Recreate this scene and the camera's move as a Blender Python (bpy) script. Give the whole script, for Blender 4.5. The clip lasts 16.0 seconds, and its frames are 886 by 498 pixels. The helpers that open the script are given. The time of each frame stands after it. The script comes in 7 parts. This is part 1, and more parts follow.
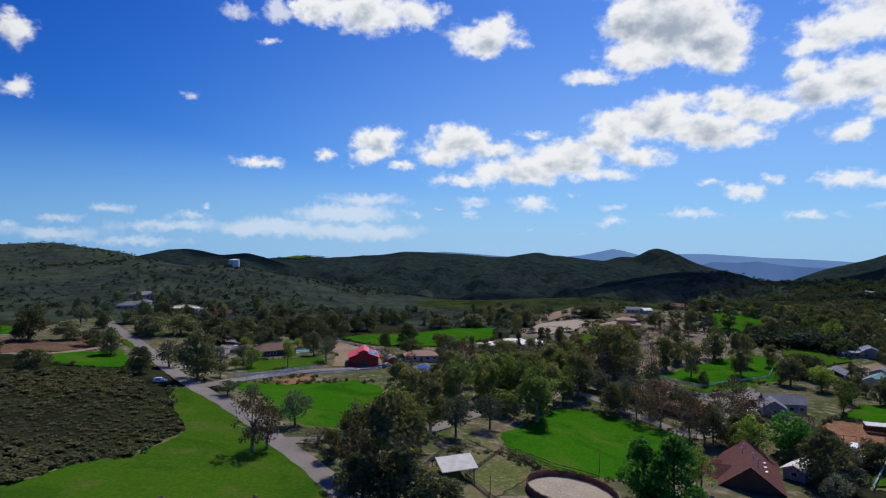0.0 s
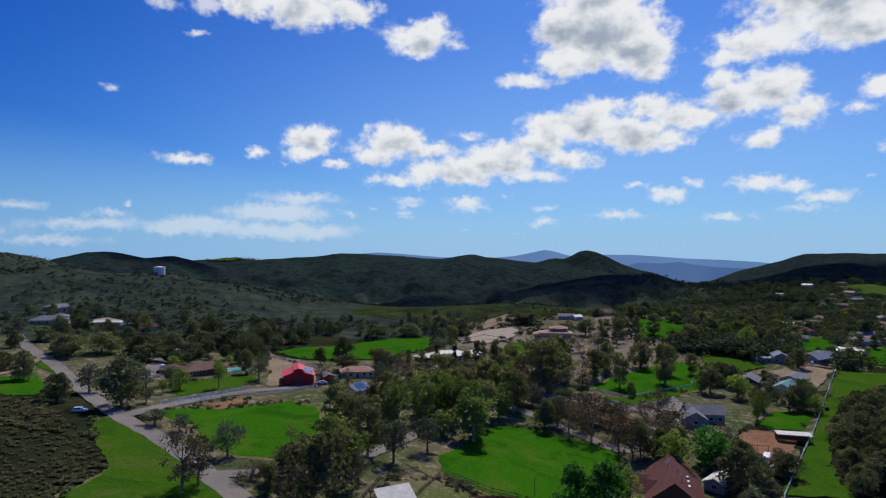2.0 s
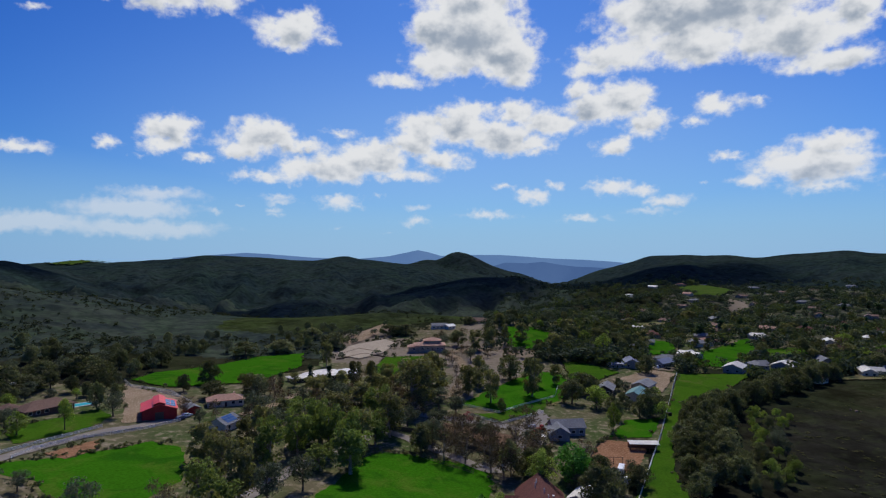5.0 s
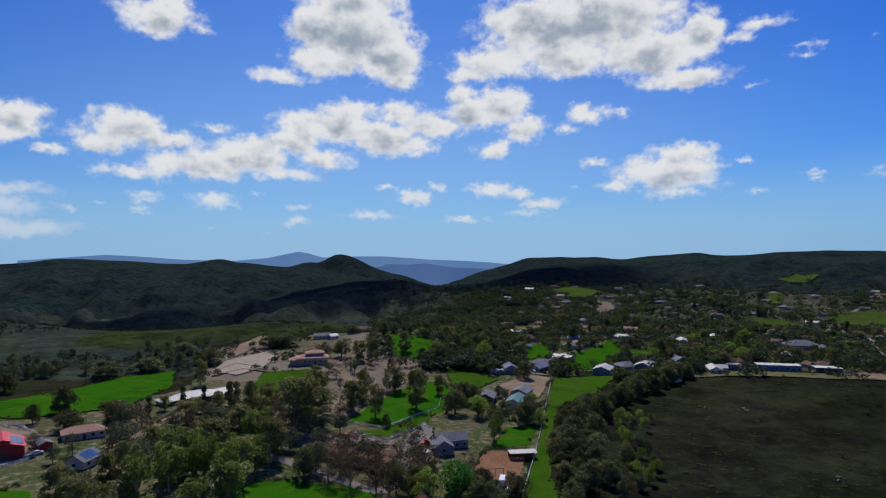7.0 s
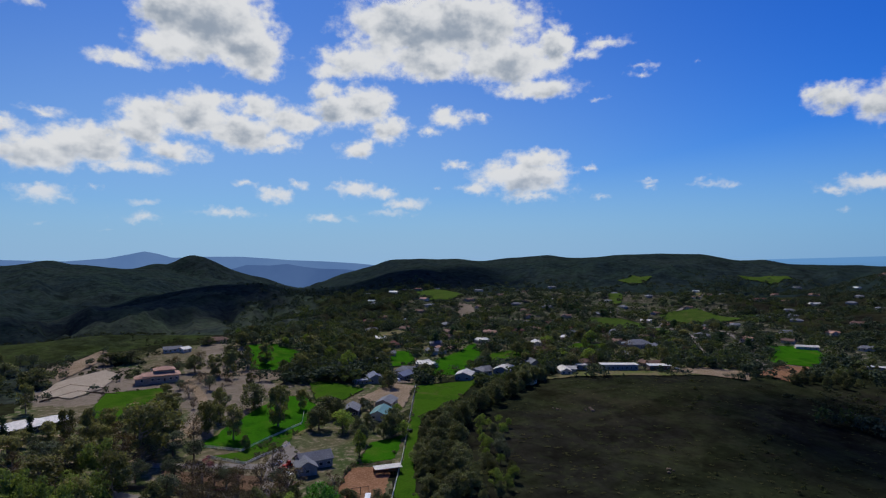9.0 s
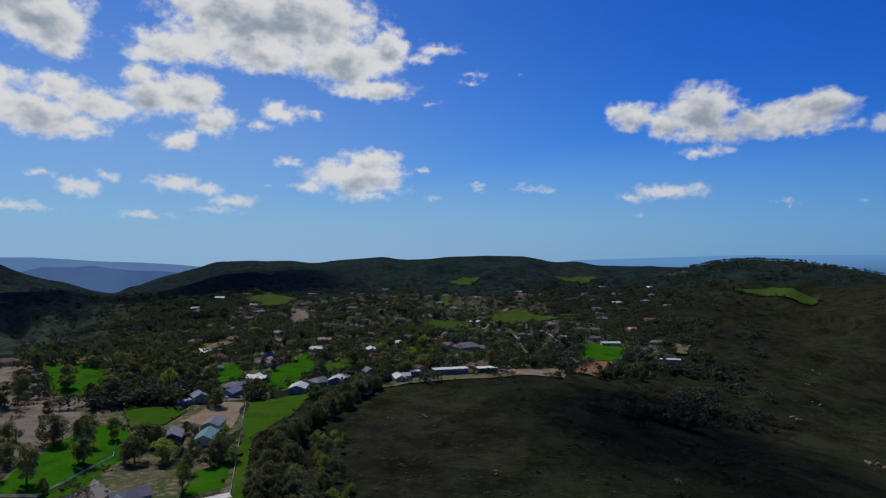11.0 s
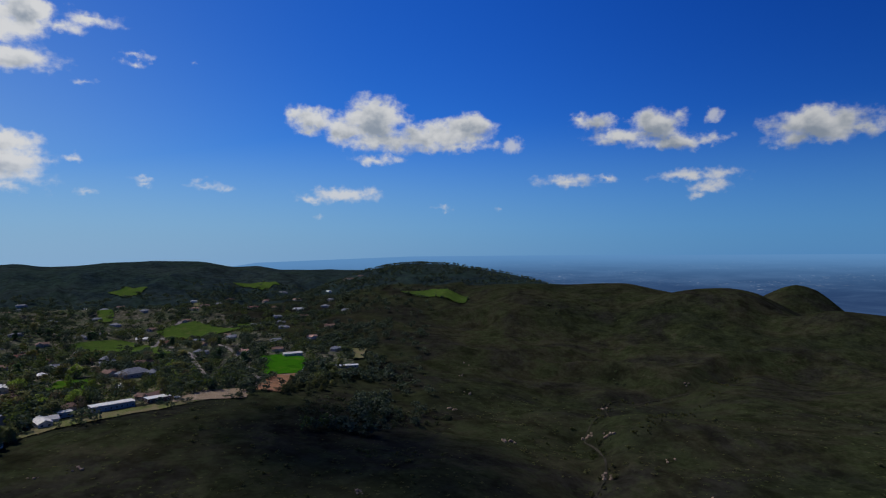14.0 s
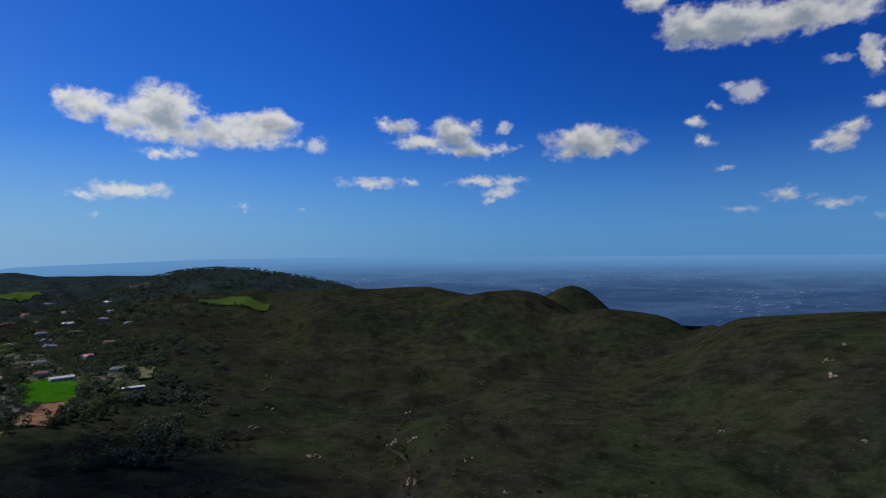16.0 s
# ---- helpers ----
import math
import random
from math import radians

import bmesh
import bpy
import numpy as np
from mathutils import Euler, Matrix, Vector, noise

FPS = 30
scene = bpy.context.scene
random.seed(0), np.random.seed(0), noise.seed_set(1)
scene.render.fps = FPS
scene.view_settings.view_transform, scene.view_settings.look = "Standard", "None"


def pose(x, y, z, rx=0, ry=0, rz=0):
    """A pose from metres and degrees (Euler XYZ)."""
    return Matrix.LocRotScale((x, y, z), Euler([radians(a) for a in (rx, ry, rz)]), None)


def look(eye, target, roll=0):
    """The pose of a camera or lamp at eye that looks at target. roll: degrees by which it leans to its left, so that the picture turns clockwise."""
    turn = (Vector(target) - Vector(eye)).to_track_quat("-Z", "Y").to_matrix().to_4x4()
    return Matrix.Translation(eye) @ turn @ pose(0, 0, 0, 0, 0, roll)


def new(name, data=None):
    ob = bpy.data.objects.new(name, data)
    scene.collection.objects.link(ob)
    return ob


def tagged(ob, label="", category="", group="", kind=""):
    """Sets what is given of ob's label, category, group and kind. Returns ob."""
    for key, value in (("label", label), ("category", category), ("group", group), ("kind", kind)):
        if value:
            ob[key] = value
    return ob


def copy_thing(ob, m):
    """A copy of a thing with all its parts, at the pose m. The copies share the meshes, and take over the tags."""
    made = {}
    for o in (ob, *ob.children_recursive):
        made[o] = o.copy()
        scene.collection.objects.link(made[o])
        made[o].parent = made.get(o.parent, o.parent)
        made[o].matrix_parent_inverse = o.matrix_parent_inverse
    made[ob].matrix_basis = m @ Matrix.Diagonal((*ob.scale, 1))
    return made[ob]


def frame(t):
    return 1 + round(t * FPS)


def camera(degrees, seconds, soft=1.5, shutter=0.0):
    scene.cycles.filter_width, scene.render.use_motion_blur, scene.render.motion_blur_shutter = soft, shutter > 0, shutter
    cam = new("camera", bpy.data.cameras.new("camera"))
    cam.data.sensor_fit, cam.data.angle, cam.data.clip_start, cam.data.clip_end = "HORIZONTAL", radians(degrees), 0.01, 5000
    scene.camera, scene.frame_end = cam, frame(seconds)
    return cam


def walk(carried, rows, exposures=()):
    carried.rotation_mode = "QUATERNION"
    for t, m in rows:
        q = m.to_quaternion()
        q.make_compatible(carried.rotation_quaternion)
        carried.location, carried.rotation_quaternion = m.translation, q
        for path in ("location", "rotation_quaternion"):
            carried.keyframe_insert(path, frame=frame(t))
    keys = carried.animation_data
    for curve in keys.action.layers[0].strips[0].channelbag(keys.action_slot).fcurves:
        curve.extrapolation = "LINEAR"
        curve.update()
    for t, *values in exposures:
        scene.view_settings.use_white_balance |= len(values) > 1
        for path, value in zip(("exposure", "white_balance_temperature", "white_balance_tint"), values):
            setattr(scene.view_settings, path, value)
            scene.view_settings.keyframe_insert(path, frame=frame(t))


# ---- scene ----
# ---- camera ----
cam = camera(72.42, 16.0, soft=1.2, shutter=0.0)
PATH = [  # seconds, place, turn
    (0, 0.00, 0.00, 60.00, 90.64, -0.10, -0.00),
    (0.5, -0.23, -0.13, 61.87, 90.59, -0.14, -1.20),
    (1, -0.46, -0.26, 63.76, 90.60, -0.12, -2.72),
    (1.5, -0.70, -0.38, 65.66, 90.61, -0.11, -4.38),
    (2, -0.94, -0.49, 67.56, 90.63, -0.08, -6.15),
    (2.5, -1.19, -0.59, 69.46, 90.63, -0.06, -8.02),
    (3, -1.44, -0.67, 71.33, 90.61, -0.03, -9.90),
    (3.5, -1.70, -0.74, 73.18, 90.57, -0.05, -11.76),
    (4, -1.95, -0.79, 75.00, 90.55, -0.05, -13.77),
    (6.5, -2.87, -0.34, 83.85, 90.55, 0.09, -26.02),
    (7, -3.04, -0.18, 85.63, 90.57, 0.12, -29.16),
    (7.5, -3.21, -0.01, 87.41, 90.57, 0.13, -32.32),
    (8, -3.40, 0.16, 89.16, 90.56, 0.10, -35.33),
    (10.5, -4.69, 1.14, 97.89, 90.56, -0.22, -53.52),
    (11, -4.87, 1.38, 99.92, 90.56, -0.16, -57.60),
    (11.5, -5.04, 1.64, 101.98, 90.57, -0.13, -61.95),
    (12, -5.20, 1.90, 104.06, 90.61, -0.12, -66.69),
    (12.5, -5.36, 2.17, 106.15, 90.64, -0.07, -71.68),
    (13, -5.51, 2.44, 108.22, 90.62, 0.02, -76.89),
    (13.5, -5.66, 2.73, 110.27, 90.60, 0.17, -82.22),
    (14, -5.81, 3.02, 112.31, 90.60, 0.26, -87.19),
    (14.5, -5.96, 3.31, 114.35, 90.59, 0.34, -91.84),
    (15, -6.09, 3.61, 116.39, 90.62, 0.40, -96.60),
    (15.5, -6.23, 3.90, 118.43, 90.60, 0.41, -101.10),
    (16, -6.36, 4.20, 120.47, 90.62, 0.42, -105.54),
]
EXPOSURES = [(0, -0.25), (4, -0.42), (8, -0.48), (11, -0.65), (14.5, -0.69), (16, -0.57)]
walk(cam, [(row[0], pose(*row[1:])) for row in PATH], EXPOSURES)

# ---- sky and sun ----
SUN_AZ, SUN_EL = 22.0, 52.0

CLOUDS = {}
CLOUDS["left"] = [(-35.6, 17.0, 1.35, 1.12), (-36.1, 17.8, 0.7, 0.71), (-35.3, 13.0, 1.15, 0.58), (-22.6, 13.9, 0.82, 0.42), (-15.9, 18.9, 0.79, 0.28), (-17.4, 8.5, 2.34, 0.55), (-10.9, 9.3, 0.93, 0.56), (-21.3, 4.5, 0.56, 0.3)]
CLOUDS["high"] = [(-11.4, 21.7, 2.58, 1.28), (-7.2, 21.8, 3.7, 1.75), (-2.7, 21.9, 2.95, 1.21), (-13.4, 22.3, 1.02, 1.35), (4.0, 19.8, 3.2, 1.52), (5.5, 20.8, 1.38, 1.03), (3.2, 18.7, 1.34, 0.77), (7.1, 19.3, 0.85, 0.33)]
CLOUDS["band"] = [(-6.1, 10.7, 2.35, 1.47), (-7.1, 9.5, 1.66, 0.91), (-3.9, 8.5, 1.6, 0.4), (1.5, 10.7, 3.1, 1.59), (-0.1, 9.5, 2.96, 1.0), (3.3, 10.2, 1.69, 1.18), (5.2, 10.0, 1.83, 0.71), (8.4, 11.1, 1.84, 0.41), (-0.1, 7.1, 1.3, 0.6), (2.1, 7.0, 2.09, 0.6), (4.6, 7.9, 2.54, 1.08), (8.3, 8.1, 3.55, 1.51), (11.5, 9.0, 3.58, 1.69), (15.3, 10.6, 2.58, 1.55), (16.2, 11.9, 2.58, 1.53), (19.8, 12.2, 2.9, 1.93), (21.1, 13.6, 2.28, 0.69)]
CLOUDS["chain"] = [(17.9, 8.8, 2.44, 0.95), (13.9, 7.5, 3.38, 0.72), (23.3, 10.9, 3.31, 1.63), (26.3, 10.3, 2.43, 1.05), (25.2, 13.1, 2.1, 1.25), (28.2, 12.0, 2.73, 1.36), (32.1, 13.3, 2.6, 1.54), (34.9, 13.8, 2.71, 1.71), (36.7, 11.6, 2.13, 1.18), (33.9, 9.8, 1.69, 0.89), (30.7, 14.9, 1.44, 0.99)]
CLOUDS["tower"] = [(20.8, 19.9, 5.22, 2.63), (18.2, 17.7, 3.44, 1.55), (14.3, 16.0, 2.57, 0.7), (24.0, 18.2, 3.18, 2.37), (20.8, 22.7, 4.97, 1.81), (25.2, 16.3, 1.67, 1.11), (17.0, 20.6, 2.4, 1.79), (42.9, 12.7, 2.59, 0.83), (42.2, 13.4, 1.12, 0.61), (45.6, 12.8, 0.74, 0.3), (40.6, 11.7, 0.91, 0.54)]
CLOUDS["great"] = [(38.8, 20.7, 6.14, 2.42), (33.9, 17.6, 3.83, 1.46), (44.0, 20.9, 7.0, 2.55), (48.1, 17.6, 5.37, 1.94), (51.0, 15.3, 3.69, 1.07), (31.6, 16.6, 2.25, 0.79), (40.7, 17.9, 5.14, 1.72), (52.6, 18.9, 1.63, 1.77), (56.9, 18.9, 2.1, 0.55), (54.8, 17.9, 1.57, 0.53), (56.7, 14.1, 0.93, 0.22), (60.2, 16.7, 0.95, 0.3)]
CLOUDS["fleece"] = [(49.5, 7.4, 4.7, 1.58), (51.0, 8.8, 2.95, 1.07), (45.1, 6.3, 1.58, 0.51), (50.4, 5.7, 3.25, 0.64), (55.7, 8.1, 0.69, 0.28), (43.7, 8.4, 1.51, 0.46), (60.9, 6.6, 0.85, 0.27), (8.5, 4.9, 1.78, 0.75), (9.5, 4.6, 1.33, 0.5), (11.7, 5.4, 0.54, 0.25), (23.9, 6.4, 1.06, 0.42), (26.4, 5.3, 1.39, 0.74), (28.6, 6.5, 0.91, 0.42), (15.8, 3.2, 1.82, 0.47), (22.0, 3.7, 2.42, 0.48), (31.1, 3.4, 2.24, 0.37), (33.7, 6.2, 2.02, 0.74), (36.7, 5.8, 1.58, 0.53), (38.5, 4.8, 1.88, 0.63)]
CLOUDS["sail"] = [(75.1, 12.4, 2.32, 1.07), (73.5, 12.9, 0.94, 0.81), (77.8, 11.7, 1.92, 1.13), (80.7, 12.6, 3.0, 1.84), (81.5, 10.7, 4.49, 0.88), (86.3, 11.1, 4.47, 1.29), (89.6, 11.8, 2.32, 1.28), (88.4, 10.2, 3.91, 0.52), (81.0, 9.0, 2.14, 0.52), (77.7, 5.6, 3.51, 0.64), (75.1, 5.4, 1.16, 0.37), (80.0, 5.9, 1.5, 0.48), (61.1, 6.2, 0.61, 0.25), (87.4, 4.5, 0.8, 0.27), (60.2, 15.9, 0.78, 0.28)]
CLOUDS["east"] = [(101.2, 11.9, 1.54, 0.78), (100.2, 12.4, 0.87, 0.54), (103.5, 10.6, 2.61, 0.77), (106.7, 11.4, 2.4, 1.36), (108.0, 10.0, 3.21, 0.7), (110.6, 9.8, 2.24, 0.5), (98.5, 6.8, 2.27, 0.61), (102.4, 7.0, 0.9, 0.4), (110.1, 6.9, 3.35, 0.51), (111.0, 5.9, 1.48, 0.56), (110.1, 5.2, 0.84, 0.28)]
CLOUDS["south"] = [(119.1, 10.3, 3.34, 1.46), (118.2, 9.4, 2.96, 0.61), (122.1, 9.9, 1.77, 0.75), (127.5, 19.3, 1.94, 1.6), (131.1, 19.1, 4.15, 1.65), (135.7, 18.7, 4.22, 1.38), (139.5, 18.4, 2.44, 0.96), (124.6, 21.4, 1.92, 0.71), (128.5, 11.3, 0.91, 0.52), (128.9, 9.7, 0.72, 0.48), (139.0, 9.1, 1.57, 0.87), (137.5, 8.5, 0.89, 0.45), (139.9, 9.8, 0.8, 0.65), (135.3, 4.8, 1.45, 0.6), (138.6, 3.9, 1.73, 0.4), (141.3, 3.0, 0.85, 0.22), (141.2, 14.8, 0.71, 1.39), (141.5, 11.5, 0.77, 0.54)]
WISPS = {}
WISPS["wisps"] = [(-18.9, 21.1, 1.64, 0.62), (-15.5, 21.4, 1.3, 0.99), (-8.5, 8.3, 0.63, 0.21), (-2.6, 3.9, 0.85, 0.27), (-0.5, 4.3, 0.43, 0.21), (3.0, 5.2, 2.14, 0.37), (2.5, 4.1, 0.75, 0.27)]
WISPS["veils"] = [(3.3, 4.8, 1.95, 0.34), (2.6, 3.7, 0.86, 0.24), (15.8, 4.5, 1.32, 0.31), (56.6, 5.3, 0.84, 0.24), (65.0, 6.7, 0.63, 0.3), (41.4, 6.2, 0.36, 0.21), (8.2, 2.5, 0.51, 0.25), (36.9, 3.9, 2.42, 0.37), (12.8, 2.1, 0.89, 0.21)]
WISPS["scraps"] = [(93.7, 10.2, 1.08, 0.76), (65.9, 6.2, 1.48, 0.36), (67.5, 5.9, 1.0, 0.26), (111.4, 12.0, 0.65, 0.58), (75.7, 3.6, 0.48, 0.21), (92.4, 4.3, 0.42, 0.21), (64.9, 16.6, 0.44, 0.19), (83.1, 9.0, 0.86, 0.31)]
WISPS["shreds"] = [(132.5, 13.5, 1.36, 0.91), (131.0, 14.2, 0.61, 0.36), (129.9, 12.5, 0.67, 0.33), (138.9, 15.1, 1.05, 0.38), (131.7, 3.8, 1.47, 0.29), (111.3, 11.8, 0.8, 0.61), (130.7, 7.3, 0.7, 0.24)]
WISPS["bank"] = [(-7.1, 5.3, 3.83, 0.67), (-9.2, 3.9, 5.21, 1.02), (-28.6, 3.9, 1.65, 0.45), (-22.5, 3.5, 1.82, 0.34), (-32.4, 3.0, 1.71, 0.35), (-15.9, 2.6, 5.88, 0.91), (-24.3, 2.5, 5.27, 0.56), (-32.6, 1.8, 4.28, 0.61), (-8.2, 2.2, 6.86, 0.83), (-35.6, 2.3, 1.06, 0.42), (-27.4, 1.3, 5.01, 0.42)]


class Nodes:
    """A short way to write a node tree."""

    def __init__(self, tree):
        self.tree = tree

    def add(self, kind, **settings):
        node = self.tree.nodes.new(kind)
        for key, value in settings.items():
            setattr(node, key, value)
        return node

    def put(self, socket, value):
        if isinstance(value, bpy.types.NodeSocket):
            self.tree.links.new(value, socket)
        elif value is not None:
            socket.default_value = value

    def math(self, op, a, b=None, c=None, clamp=False):
        node = self.add("ShaderNodeMath", operation=op, use_clamp=clamp)
        for socket, value in zip(node.inputs, (a, b, c)):
            self.put(socket, value)
        return node.outputs[0]

    def vec(self, op, a, b=None, c=None, out=0):
        node = self.add("ShaderNodeVectorMath", operation=op)
        for socket, value in zip(node.inputs, (a, b, c)):
            self.put(socket, value)
        return node.outputs[out]

    def noise(self, where, scale, detail=4.0, rough=0.55, warp=0.0):
        node = self.add("ShaderNodeTexNoise")
        self.put(node.inputs["Vector"], where)
        self.put(node.inputs["Scale"], scale)
        self.put(node.inputs["Detail"], detail)
        self.put(node.inputs["Roughness"], rough)
        self.put(node.inputs["Distortion"], warp)
        return node.outputs[0]

    def step(self, value, low, high, to=(0, 1)):
        node = self.add("ShaderNodeMapRange", interpolation_type="SMOOTHSTEP")
        for socket, v in zip(node.inputs, (value, low, high, *to)):
            self.put(socket, v)
        return node.outputs[0]

    def mix(self, fac, a, b, blend="MIX"):
        node = self.add("ShaderNodeMix", data_type="RGBA", blend_type=blend)
        for socket, value in ((node.inputs[0], fac), (node.inputs[6], a), (node.inputs[7], b)):
            self.put(socket, value if not isinstance(value, tuple) else (*value, 1))
        return node.outputs[2]


def build_world():
    world = bpy.data.worlds.new("sky")
    scene.world = world
    world.use_nodes = True
    n = Nodes(world.node_tree)
    world.node_tree.nodes.clear()
    sky = n.add("ShaderNodeTexSky", sky_type="NISHITA", sun_disc=False, sun_elevation=radians(SUN_EL), sun_rotation=radians(SUN_AZ),
                altitude=300, air_density=1.0, dust_density=0.6, ozone_density=4.0)
    grade = n.add("ShaderNodeHueSaturation")
    n.put(grade.inputs["Hue"], 0.512)
    n.put(grade.inputs["Saturation"], 1.35)
    n.put(grade.inputs["Color"], sky.outputs[0])
    d = n.vec("NORMALIZE", n.add("ShaderNodeTexCoord").outputs["Generated"])
    split = n.add("ShaderNodeSeparateXYZ")
    n.put(split.inputs[0], d)
    x, y, z = split.outputs
    az = n.math("MULTIPLY", n.math("ARCTAN2", x, y), 57.29578)
    el = n.math("MULTIPLY", n.math("ARCSINE", z), 57.29578)
    join = n.add("ShaderNodeCombineXYZ")
    n.put(join.inputs[0], az), n.put(join.inputs[1], el)
    p = join.outputs[0]
    wob = n.add("ShaderNodeTexNoise")
    n.put(wob.inputs["Vector"], p), n.put(wob.inputs["Scale"], 0.6), n.put(wob.inputs["Detail"], 3.0)
    off = n.vec("MULTIPLY", n.vec("SUBTRACT", wob.outputs["Color"], (0.5, 0.5, 0.5)), (1.6, 1.0, 0.0))
    curl = n.add("ShaderNodeTexNoise")
    n.put(curl.inputs["Vector"], p), n.put(curl.inputs["Scale"], 1.9), n.put(curl.inputs["Detail"], 5.0)
    off = n.vec("ADD", off, n.vec("MULTIPLY", n.vec("SUBTRACT", curl.outputs["Color"], (0.5, 0.5, 0.5)), (1.1, 0.8, 0.0)))
    q = n.vec("ADD", p, off)

    def field(at, groups, least=0.0):
        """How deep a direction lies inside the puffs: the larger the puff, the thicker."""
        deep_in = None
        for puffs in groups.values():
            for a, e, w, h in puffs:
                if h >= least:
                    dist = n.vec("LENGTH", n.vec("MULTIPLY_ADD", at, (1 / w, 1 / h, 0), (-a / w, -e / h, 0)), out=1)
                    size = h ** 0.6
                    d_in = n.math("MULTIPLY_ADD", dist, -size, 1.22 * size)
                    deep_in = d_in if deep_in is None else n.math("SMOOTH_MAX", deep_in, d_in, 0.35)
        return deep_in

    stretch = n.vec("MULTIPLY", p, (0.8, 1.1, 1.0))
    fluff = n.math("SUBTRACT", n.noise(stretch, 0.7, 6.0, 0.56), 0.5)
    fluff_up = n.math("SUBTRACT", n.noise(n.vec("ADD", stretch, (0.10, 0.5, 0.0)), 0.7, 3.0, 0.5), 0.5)
    thick = n.math("MULTIPLY_ADD", fluff, 1.9, field(q, CLOUDS))
    alpha = n.math("POWER", n.step(thick, -0.08, 0.85), 1.15)
    wisp = n.math("MULTIPLY_ADD", fluff, 1.3, field(q, WISPS))
    faint = n.math("MULTIPLY", n.step(wisp, 0.0, 0.8), 0.7)
    # sun from above and behind: bright rims and tops, grey where the cloud above is deep
    billow = n.math("SUBTRACT", n.noise(n.vec("ADD", stretch, (3.1, 1.0, 0.0)), 0.42, 3.0, 0.5), 0.5)
    over = field(n.vec("ADD", q, (0.15, 0.55, 0.0)), CLOUDS, 0.6)
    over = n.math("MULTIPLY_ADD", billow, 3.0, n.math("MULTIPLY_ADD", fluff_up, 1.6, over))
    side = n.math("ABSOLUTE", n.math("SUBTRACT", az, 24.0))
    belly = n.step(n.math("ADD", over, n.step(side, 35.0, 75.0, (0.0, 0.7))), 0.55, 2.2)
    haze = n.step(el, 0.5, 9.0, (0.62, 1.0))
    cloud = n.mix(belly, (10.2, 10.4, 10.7), (4.1, 4.9, 6.1))
    alpha = n.math("MAXIMUM", alpha, faint)
    tint = n.mix(n.step(side, 40.0, 105.0), (0.37, 0.85, 1.37), (0.26, 0.79, 1.58))
    blue = n.vec("MULTIPLY", grade.outputs[0], tint)
    deep = n.math("MULTIPLY", n.step(side, 15.0, 55.0, (1.0, 1.15)), n.step(side, 58.0, 116.0, (1.0, 0.60)))
    deep = n.math("MULTIPLY", deep, n.step(az, -46.0, 24.0, (0.66, 1.0)))
    blue = n.vec("SCALE", blue)
    n.put(blue.node.inputs[3], deep)
    pale = n.mix(n.step(side, 15.0, 100.0), (4.0, 6.6, 10.0), (1.5, 4.1, 8.8))
    low = n.math("MULTIPLY", n.step(el, -1.0, 13.0, (0.92, 0.0)), n.step(side, 20.0, 95.0, (1.0, 0.8)))
    veil = n.math("MULTIPLY", n.step(el, 4.0, 24.0, (1.0, 0.25)), n.step(side, 5.0, 60.0, (0.62, 0.0)))
    air = n.mix(n.math("MAXIMUM", low, veil), blue, pale)
    cloud = n.vec("SCALE", cloud)
    n.put(cloud.node.inputs[3], n.step(side, 35.0, 110.0, (1.0, 0.78)))
    col = n.mix(n.math("MULTIPLY", alpha, haze), air, cloud)
    bg = n.add("ShaderNodeBackground")
    n.put(bg.inputs[0], col)
    n.put(bg.inputs[1], 0.10)
    out = n.add("ShaderNodeOutputWorld")
    n.put(out.inputs[0], bg.outputs[0])


build_world()
sun = new("sun", bpy.data.lights.new("sun", "SUN"))
sun.data.energy, sun.data.angle, sun.data.color = 3.9, radians(0.55), (1.0, 0.95, 0.87)
s_az, s_el = radians(SUN_AZ), radians(SUN_EL)
SUN_WAY = Vector((math.sin(s_az) * math.cos(s_el), math.cos(s_az) * math.cos(s_el), math.sin(s_el)))
sun.matrix_world = look(SUN_WAY * 1000, (0, 0, 0))

